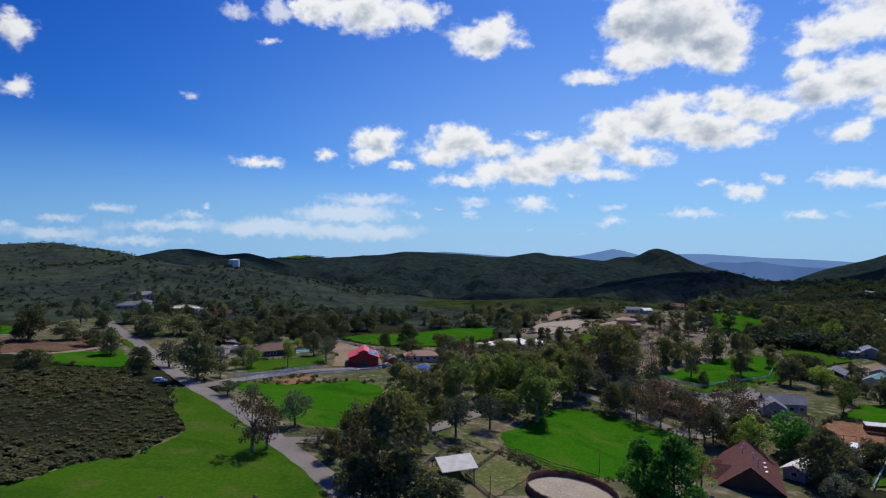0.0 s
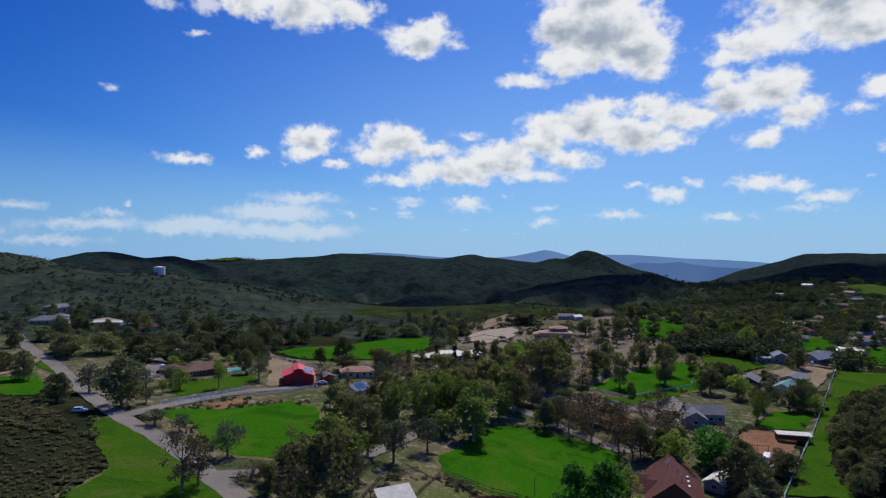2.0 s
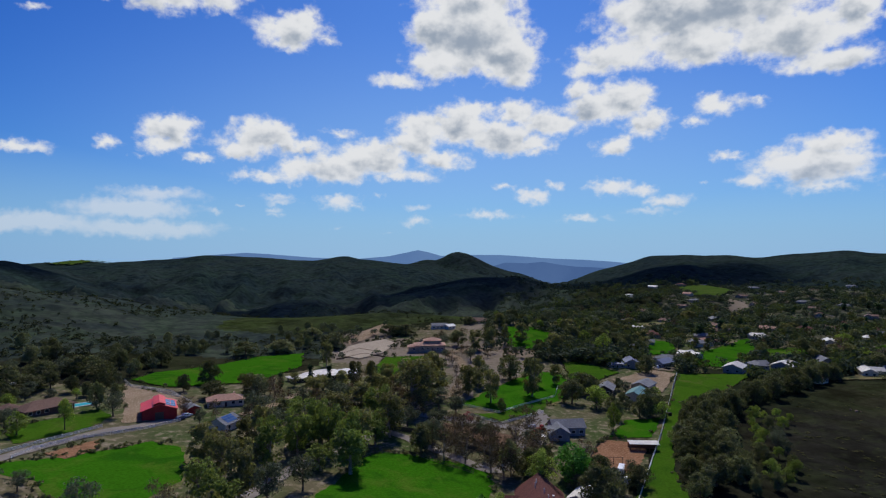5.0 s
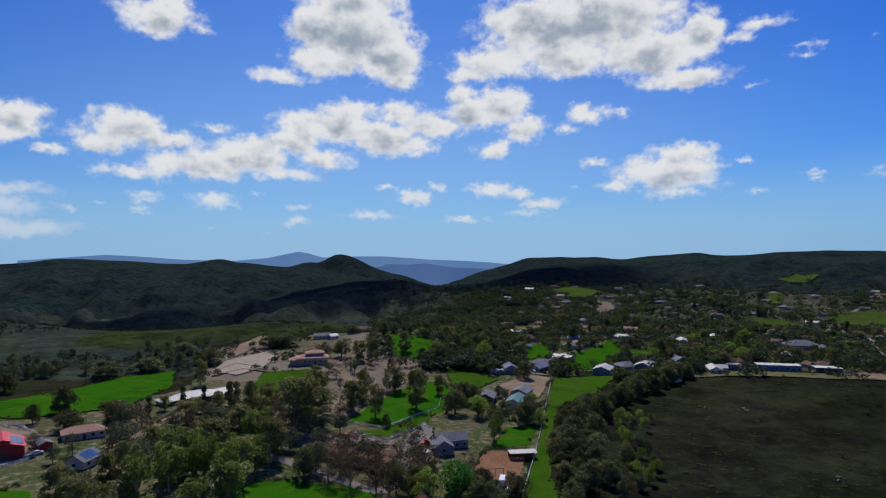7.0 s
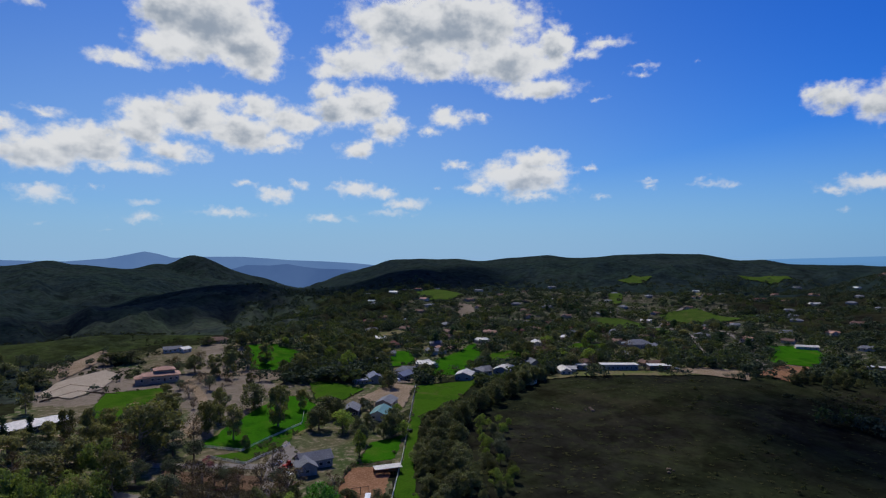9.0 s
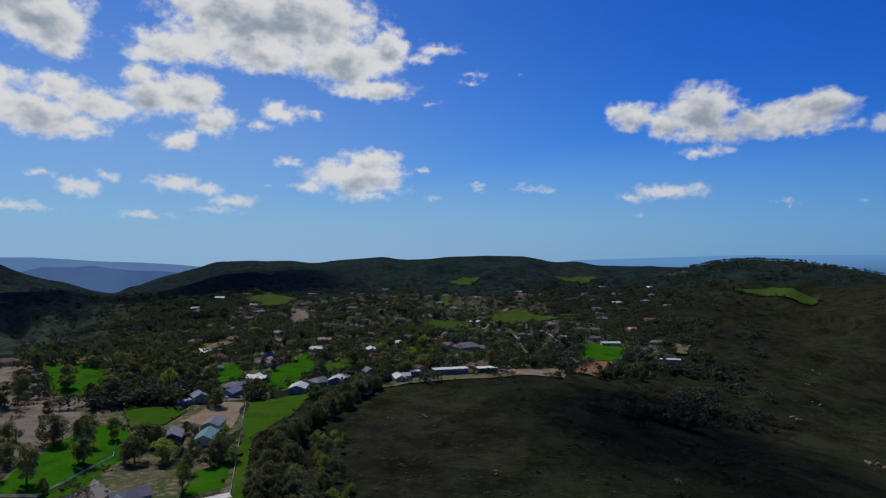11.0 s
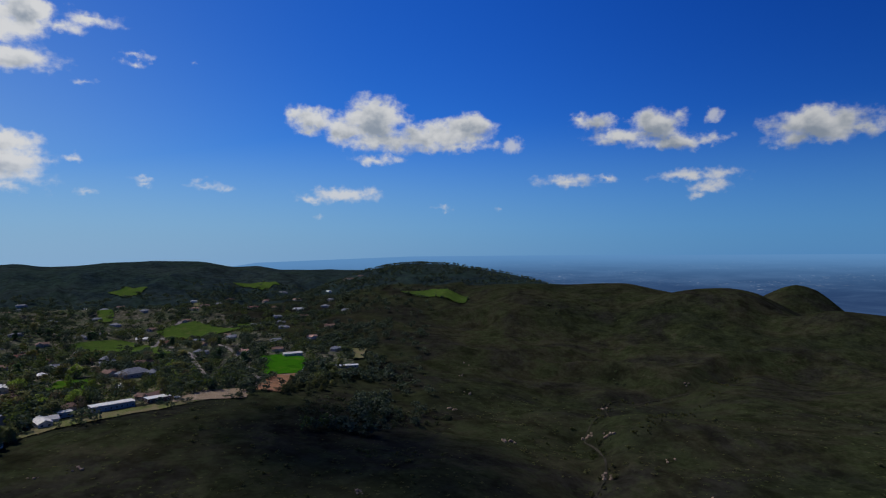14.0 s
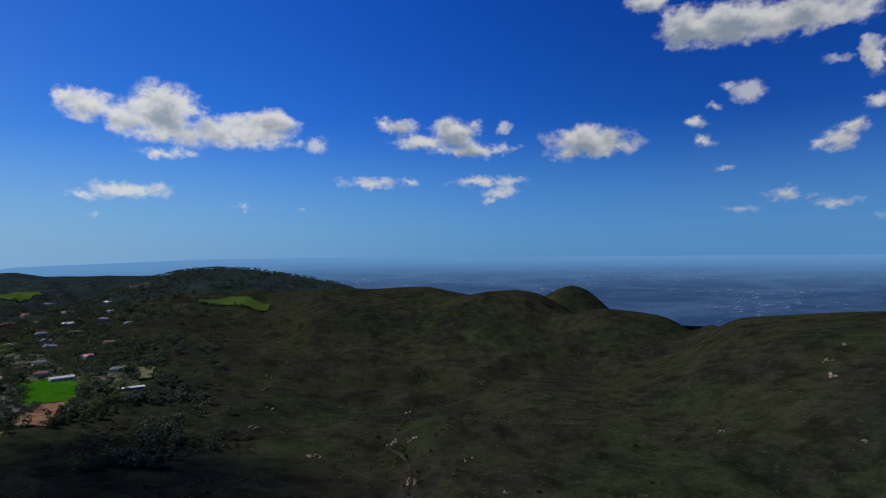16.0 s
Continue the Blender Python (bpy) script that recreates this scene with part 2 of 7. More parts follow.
# ---- materials ----
def material(name, colours, scale=1.0, rough=0.8, bump=0.3, metal=0.0, fine=8.0, vary=0.0, island=0.0, see=0.0, spec=0.3):
    """Two to three colours mixed by coarse and fine noise (scale: per metre), with relief; vary: by object; island: by piece; see: light let through."""
    m = bpy.data.materials.new(name)
    m.use_nodes = True
    n = Nodes(m.node_tree)
    m.node_tree.nodes.clear()
    where = n.add("ShaderNodeNewGeometry").outputs["Position"]
    big = n.noise(where, scale, 5.0, 0.6, 0.4)
    small = n.noise(where, scale * fine, 4.0, 0.65)
    col = n.mix(n.step(big, 0.36, 0.64), colours[0], colours[1])
    if len(colours) > 2:
        col = n.mix(n.step(small, 0.48, 0.7), col, colours[2])
    tone = n.math("MULTIPLY_ADD", small, 0.95, 0.75)
    if vary:
        tone = n.math("MULTIPLY", tone, n.math("MULTIPLY_ADD", n.add("ShaderNodeObjectInfo").outputs["Random"], 2 * vary, 1 - vary))
    if island:
        tone = n.math("MULTIPLY", tone, n.math("MULTIPLY_ADD", n.add("ShaderNodeNewGeometry").outputs["Random Per Island"], 2 * island, 1 - island))
    col = n.vec("SCALE", col)
    n.put(col.node.inputs[3], tone)
    bsdf = n.add("ShaderNodeBsdfPrincipled")
    n.put(bsdf.inputs["Base Color"], col)
    n.put(bsdf.inputs["Roughness"], rough)
    n.put(bsdf.inputs["Metallic"], metal)
    n.put(bsdf.inputs["Specular IOR Level"], spec)
    if bump:
        relief = n.add("ShaderNodeBump")
        n.put(relief.inputs["Strength"], bump)
        n.put(relief.inputs["Distance"], 0.4 / scale / fine)
        n.put(relief.inputs["Height"], small)
        n.put(bsdf.inputs["Normal"], relief.outputs[0])
    shader = bsdf.outputs[0]
    if see:
        thin = n.add("ShaderNodeBsdfTranslucent")
        n.put(thin.inputs[0], n.vec("MULTIPLY", col, (1.25, 1.35, 0.6)))
        both = n.add("ShaderNodeMixShader")
        n.put(both.inputs[0], see), n.put(both.inputs[1], shader), n.put(both.inputs[2], thin.outputs[0])
        shader = both.outputs[0]
    out = n.add("ShaderNodeOutputMaterial")
    n.put(out.inputs[0], shader)
    return m


def plain(name, colour, rough=0.6, metal=0.0, scale=0.6, bump=0.1, vary=0.0):
    r, g, b = colour
    return material(name, [colour, (r * 0.82, g * 0.82, b * 0.83)], scale, rough, bump, metal, 7.0, vary)


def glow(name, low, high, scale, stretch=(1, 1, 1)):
    """Far distance seen through miles of air, its blue haze painted as emission."""
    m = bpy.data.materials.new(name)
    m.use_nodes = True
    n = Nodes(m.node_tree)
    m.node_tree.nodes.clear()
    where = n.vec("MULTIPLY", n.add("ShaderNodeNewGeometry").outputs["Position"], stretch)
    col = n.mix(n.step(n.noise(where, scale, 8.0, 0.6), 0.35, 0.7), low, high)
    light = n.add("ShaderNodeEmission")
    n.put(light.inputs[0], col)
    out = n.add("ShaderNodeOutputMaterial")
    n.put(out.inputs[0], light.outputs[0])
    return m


def plain_air():
    """The far plain: patches of land and pale towns, paler with every mile of air."""
    m = bpy.data.materials.new("far_plain_air")
    m.use_nodes = True
    n = Nodes(m.node_tree)
    m.node_tree.nodes.clear()
    where = n.add("ShaderNodeNewGeometry").outputs["Position"]
    flat = n.vec("MULTIPLY", where, (1, 1, 0))
    land = n.noise(flat, 0.0035, 8.0, 0.62, 0.5)
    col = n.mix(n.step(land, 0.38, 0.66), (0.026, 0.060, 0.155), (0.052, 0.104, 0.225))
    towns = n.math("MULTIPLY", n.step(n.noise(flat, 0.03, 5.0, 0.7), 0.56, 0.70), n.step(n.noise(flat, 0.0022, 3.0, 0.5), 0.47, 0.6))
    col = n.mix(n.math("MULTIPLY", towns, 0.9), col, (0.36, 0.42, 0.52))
    # haze painted into the emission colour, stronger with distance
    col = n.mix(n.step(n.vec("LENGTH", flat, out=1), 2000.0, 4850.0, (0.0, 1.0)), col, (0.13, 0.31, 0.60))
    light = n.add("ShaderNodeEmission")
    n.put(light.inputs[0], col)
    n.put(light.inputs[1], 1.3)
    out = n.add("ShaderNodeOutputMaterial")
    n.put(out.inputs[0], light.outputs[0])
    return m


def thin_cloud():
    """Cloud, dense in the middle and thinning to nothing at its rim, that lets part of the sun through."""
    m = bpy.data.materials.new("cloud_white")
    m.use_nodes = True
    n = Nodes(m.node_tree)
    m.node_tree.nodes.clear()
    white, clear, both = n.add("ShaderNodeBsdfTranslucent"), n.add("ShaderNodeBsdfTransparent"), n.add("ShaderNodeMixShader")
    n.put(white.inputs[0], (0.9, 0.9, 0.92, 1))
    where = n.vec("MULTIPLY", n.add("ShaderNodeTexCoord").outputs["Object"], (1.0, 1.0, 0.0))
    out_from = n.math("MULTIPLY_ADD", n.noise(where, 2.2, 5.0, 0.6), 0.9, n.vec("LENGTH", where, out=1))
    n.put(both.inputs[0], n.step(out_from, 0.70, 1.35, (0.74, 0.0)))
    n.put(both.inputs[1], clear.outputs[0]), n.put(both.inputs[2], white.outputs[0])
    out = n.add("ShaderNodeOutputMaterial")
    n.put(out.inputs[0], both.outputs[0])
    return m


def brushland(name, dark, dry, green, bare, dusk, small=0.30, sheen=0.0):
    """Brush-covered hills: dark shrubs, dry openings, green flushes, bare spots; sheen: a blue film in place of haze.
    """
    m = bpy.data.materials.new(name)
    m.use_nodes = True
    n = Nodes(m.node_tree)
    m.node_tree.nodes.clear()
    where = n.add("ShaderNodeNewGeometry").outputs["Position"]
    broad = n.noise(where, 0.0035, 4.0, 0.6, 0.6)
    mid = n.noise(where, 0.022, 6.0, 0.68, 0.5)
    shrub = n.noise(where, small, 4.0, 0.6)
    drift = n.noise(n.vec("ADD", where, (517.0, 91.0, 0.0)), 0.009, 5.0, 0.6, 0.8)
    col = n.mix(n.step(broad, 0.38, 0.60), dark, dry)
    col = n.mix(n.math("MULTIPLY", n.step(drift, 0.50, 0.62), 0.75), col, dusk)
    col = n.mix(n.math("MULTIPLY", n.step(n.math("MULTIPLY_ADD", drift, -0.6, n.math("MULTIPLY_ADD", mid, 0.7, 0.4)), 0.42, 0.56), 0.9), col, green)
    col = n.mix(n.math("MULTIPLY", n.step(mid, 0.58, 0.70), n.step(shrub, 0.4, 0.6)), col, bare)
    col = n.vec("SCALE", col)
    clump = n.step(n.noise(where, 0.06, 5.0, 0.62), 0.34, 0.66, (0.72, 1.22))
    n.put(col.node.inputs[3], n.math("MULTIPLY", clump, n.step(shrub, 0.25, 0.75, (0.8, 1.2))))
    bush = n.math("MULTIPLY", n.step(n.noise(n.vec("ADD", where, (40.0, 230.0, 0.0)), 0.13, 5.0, 0.62, 0.5), 0.48, 0.70), 0.5)
    col = n.mix(bush, col, tuple(1.55 * c for c in green))
    hollow = n.step(n.noise(n.vec("ADD", where, (630.0, 20.0, 0.0)), 0.035, 4.0, 0.6, 0.4), 0.36, 0.5, (0.68, 1.06))
    col = n.vec("SCALE", col)
    n.put(col.node.inputs[3], hollow)
    bsdf = n.add("ShaderNodeBsdfPrincipled")
    n.put(bsdf.inputs["Base Color"], col)
    n.put(bsdf.inputs["Roughness"], 0.95)
    n.put(bsdf.inputs["Specular IOR Level"], 0.0)
    # blue-tinted sheen imitates air in front of far slopes
    if sheen:
        n.put(bsdf.inputs["Sheen Weight"], sheen)
        n.put(bsdf.inputs["Sheen Roughness"], 0.7)
        n.put(bsdf.inputs["Sheen Tint"], (0.55, 0.8, 1.0, 1.0))
    relief = n.add("ShaderNodeBump")
    n.put(relief.inputs["Strength"], 0.3)
    n.put(relief.inputs["Distance"], 1.5)
    n.put(relief.inputs["Height"], n.math("ADD", shrub, n.math("MULTIPLY", mid, 3.0)))
    n.put(bsdf.inputs["Normal"], relief.outputs[0])
    out = n.add("ShaderNodeOutputMaterial")
    n.put(out.inputs[0], bsdf.outputs[0])
    return m


def turf(name, base, lush, dry):
    """Grass: darker lush patches, paler dry ones, fine blades."""
    m = bpy.data.materials.new(name)
    m.use_nodes = True
    n = Nodes(m.node_tree)
    m.node_tree.nodes.clear()
    where = n.add("ShaderNodeNewGeometry").outputs["Position"]
    patch = n.noise(where, 0.045, 4.0, 0.55, 0.8)
    worn = n.noise(n.vec("ADD", where, (311.0, 77.0, 0.0)), 0.06, 5.0, 0.62, 0.4)
    blade = n.noise(where, 1.1, 4.0, 0.7)
    col = n.mix(n.math("MULTIPLY", n.step(patch, 0.50, 0.64), 0.8), base, lush)
    col = n.mix(n.math("MULTIPLY", n.step(worn, 0.52, 0.70), 0.85), col, dry)
    col = n.vec("SCALE", col)
    n.put(col.node.inputs[3], n.step(blade, 0.25, 0.75, (0.78, 1.22)))
    bsdf = n.add("ShaderNodeBsdfPrincipled")
    n.put(bsdf.inputs["Base Color"], col)
    n.put(bsdf.inputs["Roughness"], 0.9)
    n.put(bsdf.inputs["Specular IOR Level"], 0.0)
    relief = n.add("ShaderNodeBump")
    n.put(relief.inputs["Strength"], 0.35)
    n.put(relief.inputs["Distance"], 0.3)
    n.put(relief.inputs["Height"], blade)
    n.put(bsdf.inputs["Normal"], relief.outputs[0])
    out = n.add("ShaderNodeOutputMaterial")
    n.put(out.inputs[0], bsdf.outputs[0])
    return m


M = {
    "chaparral": brushland("chaparral", (0.018, 0.022, 0.012), (0.031, 0.030, 0.017), (0.026, 0.032, 0.014), (0.040, 0.035, 0.022), (0.020, 0.019, 0.016)),
    # next two: brush and forest with distance haze put into the base colour
    "hill_haze": brushland("hill_haze", (0.027, 0.036, 0.024), (0.043, 0.050, 0.034), (0.035, 0.050, 0.025), (0.054, 0.058, 0.041), (0.023, 0.031, 0.026), 0.12, 0.03),
    "hazy_forest": brushland("hazy_forest", (0.017, 0.028, 0.028), (0.025, 0.036, 0.034), (0.021, 0.036, 0.028), (0.031, 0.041, 0.038), (0.014, 0.024, 0.028), 0.10),
    "mound_grass": brushland("mound_grass", (0.030, 0.040, 0.016), (0.042, 0.051, 0.021), (0.042, 0.060, 0.018), (0.050, 0.055, 0.030), (0.026, 0.034, 0.018)),
    "village_ground": material("village_ground", [(0.032, 0.046, 0.022), (0.060, 0.058, 0.038), (0.16, 0.138, 0.108)], 0.025, 0.95, 0.5, fine=6, spec=0.0),
    "leaf_hill": material("leaf_hill", [(0.042, 0.053, 0.028), (0.053, 0.060, 0.031), (0.062, 0.060, 0.037)], 0.03, 0.85, 0.0, island=0.15, see=0.18, spec=0.0),
    # far foliage, paler and bluer in its colour to suggest hazy air
    "leaf_woods_haze": material("leaf_woods_haze", [(0.050, 0.070, 0.048), (0.068, 0.084, 0.054), (0.078, 0.080, 0.060)], 0.03, 0.85, 0.0, island=0.2, see=0.18, spec=0.0),
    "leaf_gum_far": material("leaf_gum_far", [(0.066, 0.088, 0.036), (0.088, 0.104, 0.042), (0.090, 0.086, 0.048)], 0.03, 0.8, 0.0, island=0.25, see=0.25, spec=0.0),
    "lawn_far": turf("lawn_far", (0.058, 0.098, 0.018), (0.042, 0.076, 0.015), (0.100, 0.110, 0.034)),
    "grass": turf("grass", (0.034, 0.128, 0.006), (0.020, 0.085, 0.006), (0.072, 0.135, 0.014)),
    "lawn": turf("lawn", (0.048, 0.112, 0.009), (0.032, 0.086, 0.008), (0.090, 0.112, 0.024)),
    "pasture": material("pasture", [(0.085, 0.105, 0.03), (0.15, 0.125, 0.065), (0.17, 0.135, 0.085)], 0.06, 0.9, 0.5, fine=12, spec=0.0),
    "valley_floor": material("valley_floor", [(0.054, 0.076, 0.026), (0.118, 0.100, 0.060), (0.205, 0.164, 0.118)], 0.03, 0.95, 0.5, fine=9, spec=0.0),
    "dirt": material("dirt", [(0.245, 0.180, 0.122), (0.187, 0.137, 0.086), (0.288, 0.230, 0.173)], 0.08, 0.95, 0.5, fine=14, spec=0.0),
    "red_dirt": material("red_dirt", [(0.23, 0.12, 0.066), (0.18, 0.092, 0.05), (0.27, 0.16, 0.10)], 0.09, 0.95, 0.5, fine=12, spec=0.0),
    "sand": material("sand", [(0.331, 0.274, 0.209), (0.288, 0.238, 0.180), (0.360, 0.310, 0.245)], 0.2, 0.95, 0.4, fine=10, spec=0.0),
    "sand_soil": material("sand_soil", [(0.216, 0.176, 0.137), (0.158, 0.126, 0.094), (0.094, 0.086, 0.054)], 0.05, 0.95, 0.5, fine=7, spec=0.0),
    "road": material("road", [(0.165, 0.145, 0.128), (0.205, 0.178, 0.155), (0.135, 0.120, 0.108)], 0.12, 0.9, 0.3, fine=10, spec=0.1),
    "brown_soil": material("brown_soil", [(0.125, 0.075, 0.048), (0.090, 0.058, 0.038), (0.165, 0.110, 0.075)], 0.09, 0.95, 0.5, fine=12, spec=0.0),
    "bark": material("bark", [(0.13, 0.095, 0.065), (0.08, 0.06, 0.045)], 0.9, 0.9, 0.6, vary=0.25),
    "pale_bark": material("pale_bark", [(0.34, 0.29, 0.23), (0.17, 0.13, 0.10)], 0.7, 0.9, 0.4, vary=0.25),
    "leaf_oak": material("leaf_oak", [(0.104, 0.122, 0.058), (0.142, 0.146, 0.068), (0.172, 0.134, 0.082)], 0.4, 0.75, 0.0, vary=0.4, island=0.25, see=0.26, spec=0.03),
    "leaf_gum": material("leaf_gum", [(0.140, 0.142, 0.060), (0.180, 0.170, 0.070), (0.210, 0.160, 0.096)], 0.3, 0.7, 0.0, vary=0.4, island=0.28, see=0.3, spec=0.03),
    "leaf_gum_light": material("leaf_gum_light", [(0.134, 0.172, 0.050), (0.172, 0.200, 0.060)], 0.3, 0.7, 0.0, vary=0.3, island=0.28, see=0.32, spec=0.03),
    "leaf_olive": material("leaf_olive", [(0.098, 0.112, 0.072), (0.12, 0.13, 0.088)], 0.5, 0.75, 0.0, vary=0.25, island=0.4, see=0.22, spec=0.06),
    "leaf_lush": material("leaf_lush", [(0.064, 0.180, 0.032), (0.100, 0.244, 0.043)], 0.5, 0.65, 0.0, vary=0.2, island=0.5, see=0.3, spec=0.06),
    "leaf_spring": material("leaf_spring", [(0.165, 0.223, 0.050), (0.215, 0.255, 0.066)], 0.5, 0.75, 0.0, vary=0.3, island=0.4, see=0.35, spec=0.06),
    "leaf_bare": material("leaf_bare", [(0.140, 0.096, 0.066), (0.100, 0.080, 0.048), (0.165, 0.112, 0.078)], 0.5, 0.85, 0.0, vary=0.3, island=0.4, see=0.2, spec=0.04),
    "leaf_cypress": material("leaf_cypress", [(0.033, 0.063, 0.027), (0.048, 0.083, 0.030)], 0.5, 0.8, 0.0, vary=0.25, island=0.4, see=0.1, spec=0.06),
    "leaf_scrub": material("leaf_scrub", [(0.056, 0.066, 0.026), (0.074, 0.074, 0.032), (0.078, 0.070, 0.038)], 0.02, 0.9, 0.0, fine=8, island=0.15, see=0.25, spec=0.0),
    "leaf_brush": material("leaf_brush", [(0.106, 0.106, 0.052), (0.130, 0.114, 0.064), (0.088, 0.100, 0.045)], 0.05, 0.9, 0.0, fine=8, island=0.2, see=0.3, spec=0.0),
    "leaf_rust": material("leaf_rust", [(0.15, 0.075, 0.045), (0.11, 0.085, 0.045), (0.19, 0.10, 0.06)], 0.15, 0.9, 0.0, fine=6, island=0.4, see=0.15, spec=0.06),
    "cloud": thin_cloud(),
    "stream_rock": material("stream_rock", [(0.022, 0.022, 0.015), (0.046, 0.040, 0.031), (0.018, 0.020, 0.013)], 0.2, 0.95, 0.6, fine=5, spec=0.0),
    "leaf_pink": material("leaf_pink", [(0.32, 0.12, 0.16), (0.26, 0.10, 0.13)], 0.6, 0.8, 0.0, island=0.4, see=0.3, spec=0.06),
    "white": plain("white_paint", (0.84, 0.79, 0.70), 0.7, vary=0.06),
    "white_metal": plain("white_metal_roof", (0.58, 0.55, 0.50), 0.6, vary=0.15),
    "red_paint": plain("red_paint", (0.36, 0.028, 0.028), 0.6),
    "red_roof": plain("red_roof", (0.62, 0.055, 0.06), 0.5),
    "maroon": material("maroon_shingle", [(0.105, 0.034, 0.028), (0.080, 0.026, 0.022), (0.13, 0.048, 0.038)], 0.25, 0.9, 0.5, fine=9),
    "brown_roof": material("brown_shingle", [(0.15, 0.085, 0.062), (0.12, 0.07, 0.052), (0.19, 0.115, 0.09)], 0.25, 0.9, 0.4, fine=9),
    "salmon": material("salmon_tile", [(0.36, 0.20, 0.145), (0.30, 0.165, 0.12), (0.42, 0.26, 0.20)], 0.3, 0.85, 0.4, fine=9),
    "grey_roof": material("grey_shingle", [(0.16, 0.165, 0.18), (0.125, 0.13, 0.145), (0.2, 0.2, 0.215)], 0.25, 0.9, 0.4, fine=9),
    "teal_roof": plain("teal_metal", (0.10, 0.22, 0.21), 0.5),
    "blue_roof": plain("blue_grey_roof", (0.14, 0.16, 0.24), 0.6),
    "stucco": plain("tan_stucco", (0.46, 0.37, 0.29), 0.9, vary=0.15),
    "cream": plain("cream_wall", (0.62, 0.56, 0.47), 0.9, vary=0.15),
    "grey_wall": plain("grey_siding", (0.30, 0.31, 0.33), 0.8, vary=0.15),
    "brown_wall": plain("brown_siding", (0.13, 0.075, 0.055), 0.85, vary=0.15),
    "dark_wall": plain("dark_wall", (0.085, 0.075, 0.075), 0.85, vary=0.15),
    "wood": material("weathered_wood", [(0.20, 0.125, 0.075), (0.14, 0.09, 0.058)], 0.8, 0.9, 0.4, vary=0.25),
    "rust": plain("rusty_pipe", (0.20, 0.085, 0.05), 0.8, vary=0.2),
    "glass": plain("window_glass", (0.03, 0.035, 0.04), 0.08, bump=0.0),
    "solar": plain("solar_panel", (0.055, 0.11, 0.26), 0.12, bump=0.0, vary=0.1),
    "concrete": plain("pale_concrete", (0.52, 0.50, 0.46), 0.9),
    "pool_water": plain("pool_water", (0.05, 0.42, 0.52), 0.06, bump=0.15),
    "tyre": plain("tyre_rubber", (0.02, 0.02, 0.02), 0.9),
    "chrome": plain("steel", (0.5, 0.5, 0.52), 0.35, 0.9),
    "car_white": plain("white_car_paint", (0.78, 0.79, 0.8), 0.25, bump=0.0),
    "car_red": plain("red_machine_paint", (0.45, 0.03, 0.02), 0.35, bump=0.0),
    "rock": material("pale_rock", [(0.27, 0.19, 0.13), (0.19, 0.135, 0.095)], 0.5, 0.95, 0.6, vary=0.25),
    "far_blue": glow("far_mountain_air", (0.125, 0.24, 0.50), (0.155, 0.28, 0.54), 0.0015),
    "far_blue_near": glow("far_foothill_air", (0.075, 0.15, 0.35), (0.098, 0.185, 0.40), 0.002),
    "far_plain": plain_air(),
}

# ---- the lie of the land ----
# spot heights (x, y, z): valley floor, chaparral hillside, canyon, hill with the tank, land behind
VALLEY = [(2, 150, 6), (23, 172, 5), (-41, 161, 9), (-95, 201, 18), (-36, 273, 9), (-67, 281, 14), (-10, 271, 5),
          (-12, 300, 8), (42, 358, 5), (139, 462, 7), (214, 490, 15), (235, 505, 16), (92, 183, -6), (84, 163, -5.5), (131, 228, 3), (153, 212, -3),
          (272, 337, -3), (208, 290, -2), (334, 348, -6), (354, 324, -2), (429, 271, 2), (534, 401, 1),
          (728, 222, -6), (60, 420, 4), (200, 400, 4), (90, 290, 3), (400, 480, -2), (0, 420, 2)]
HILLSIDE = [(250, 180, -7), (200, 145, -8), (340, 190, -2), (395, 235, 5), (314, 63, -14), (100, 100, -4), (0, 60, 6),
            (-60, 100, 12), (-120, 130, 18), (-180, 230, 22), (-160, 330, 20), (-260, 300, 26)]
CANYON = [(461, -21, -30), (556, -120, -29), (464, -144, -43), (446, -94, -45), (300, -100, -48), (200, 0, -30),
          (620, 60, -22), (800, -250, -30), (900, 100, -12), (760, -480, -40), (600, -420, -42), (300, -350, -40),
          (1010, -50, -20), (1010, -519, -56), (880, -420, -52), (760, -300, -48), (700, -160, -34)]
TANK_HILL = [(-224, 649, 51), (-130, 678, 36), (-41, 690, 12), (-330, 606, 50), (-406, 558, 42), (-200, 480, 26),
             (-300, 430, 33), (-60, 520, 6), (-180, 800, 38), (40, 625, 13), (75, 622, 14), (110, 605, 16), (150, 700, -8)]
OUTER = [(0, 1000, -50), (120, 960, -52), (-100, 1000, -42), (60, 830, -30), (160, 820, -38), (0, 1150, -34), (-150, 1250, -20), (250, 1100, -35), (500, 1000, -10), (788, 888, 6), (1300, 700, -4),
         (1000, 500, -4), (1254, 83, 24), (1050, 250, 4), (-700, 500, 40), (-500, 0, 25), (-300, -300, 15), (0, -200, -10),
         (-900, -900, 20), (200, -900, -40), (900, -1000, -60), (600, 1600, -20), (1000, 1300, -8)]
SPOTS = np.array(VALLEY + HILLSIDE + CANYON + TANK_HILL + OUTER, float)


def ridge(az, z, r, slope, soft):
    """A crest at distance r: its heights z over the bearings az (degrees from +y to +x)."""
    return np.array(az, float), np.array(z, float), r, slope, soft


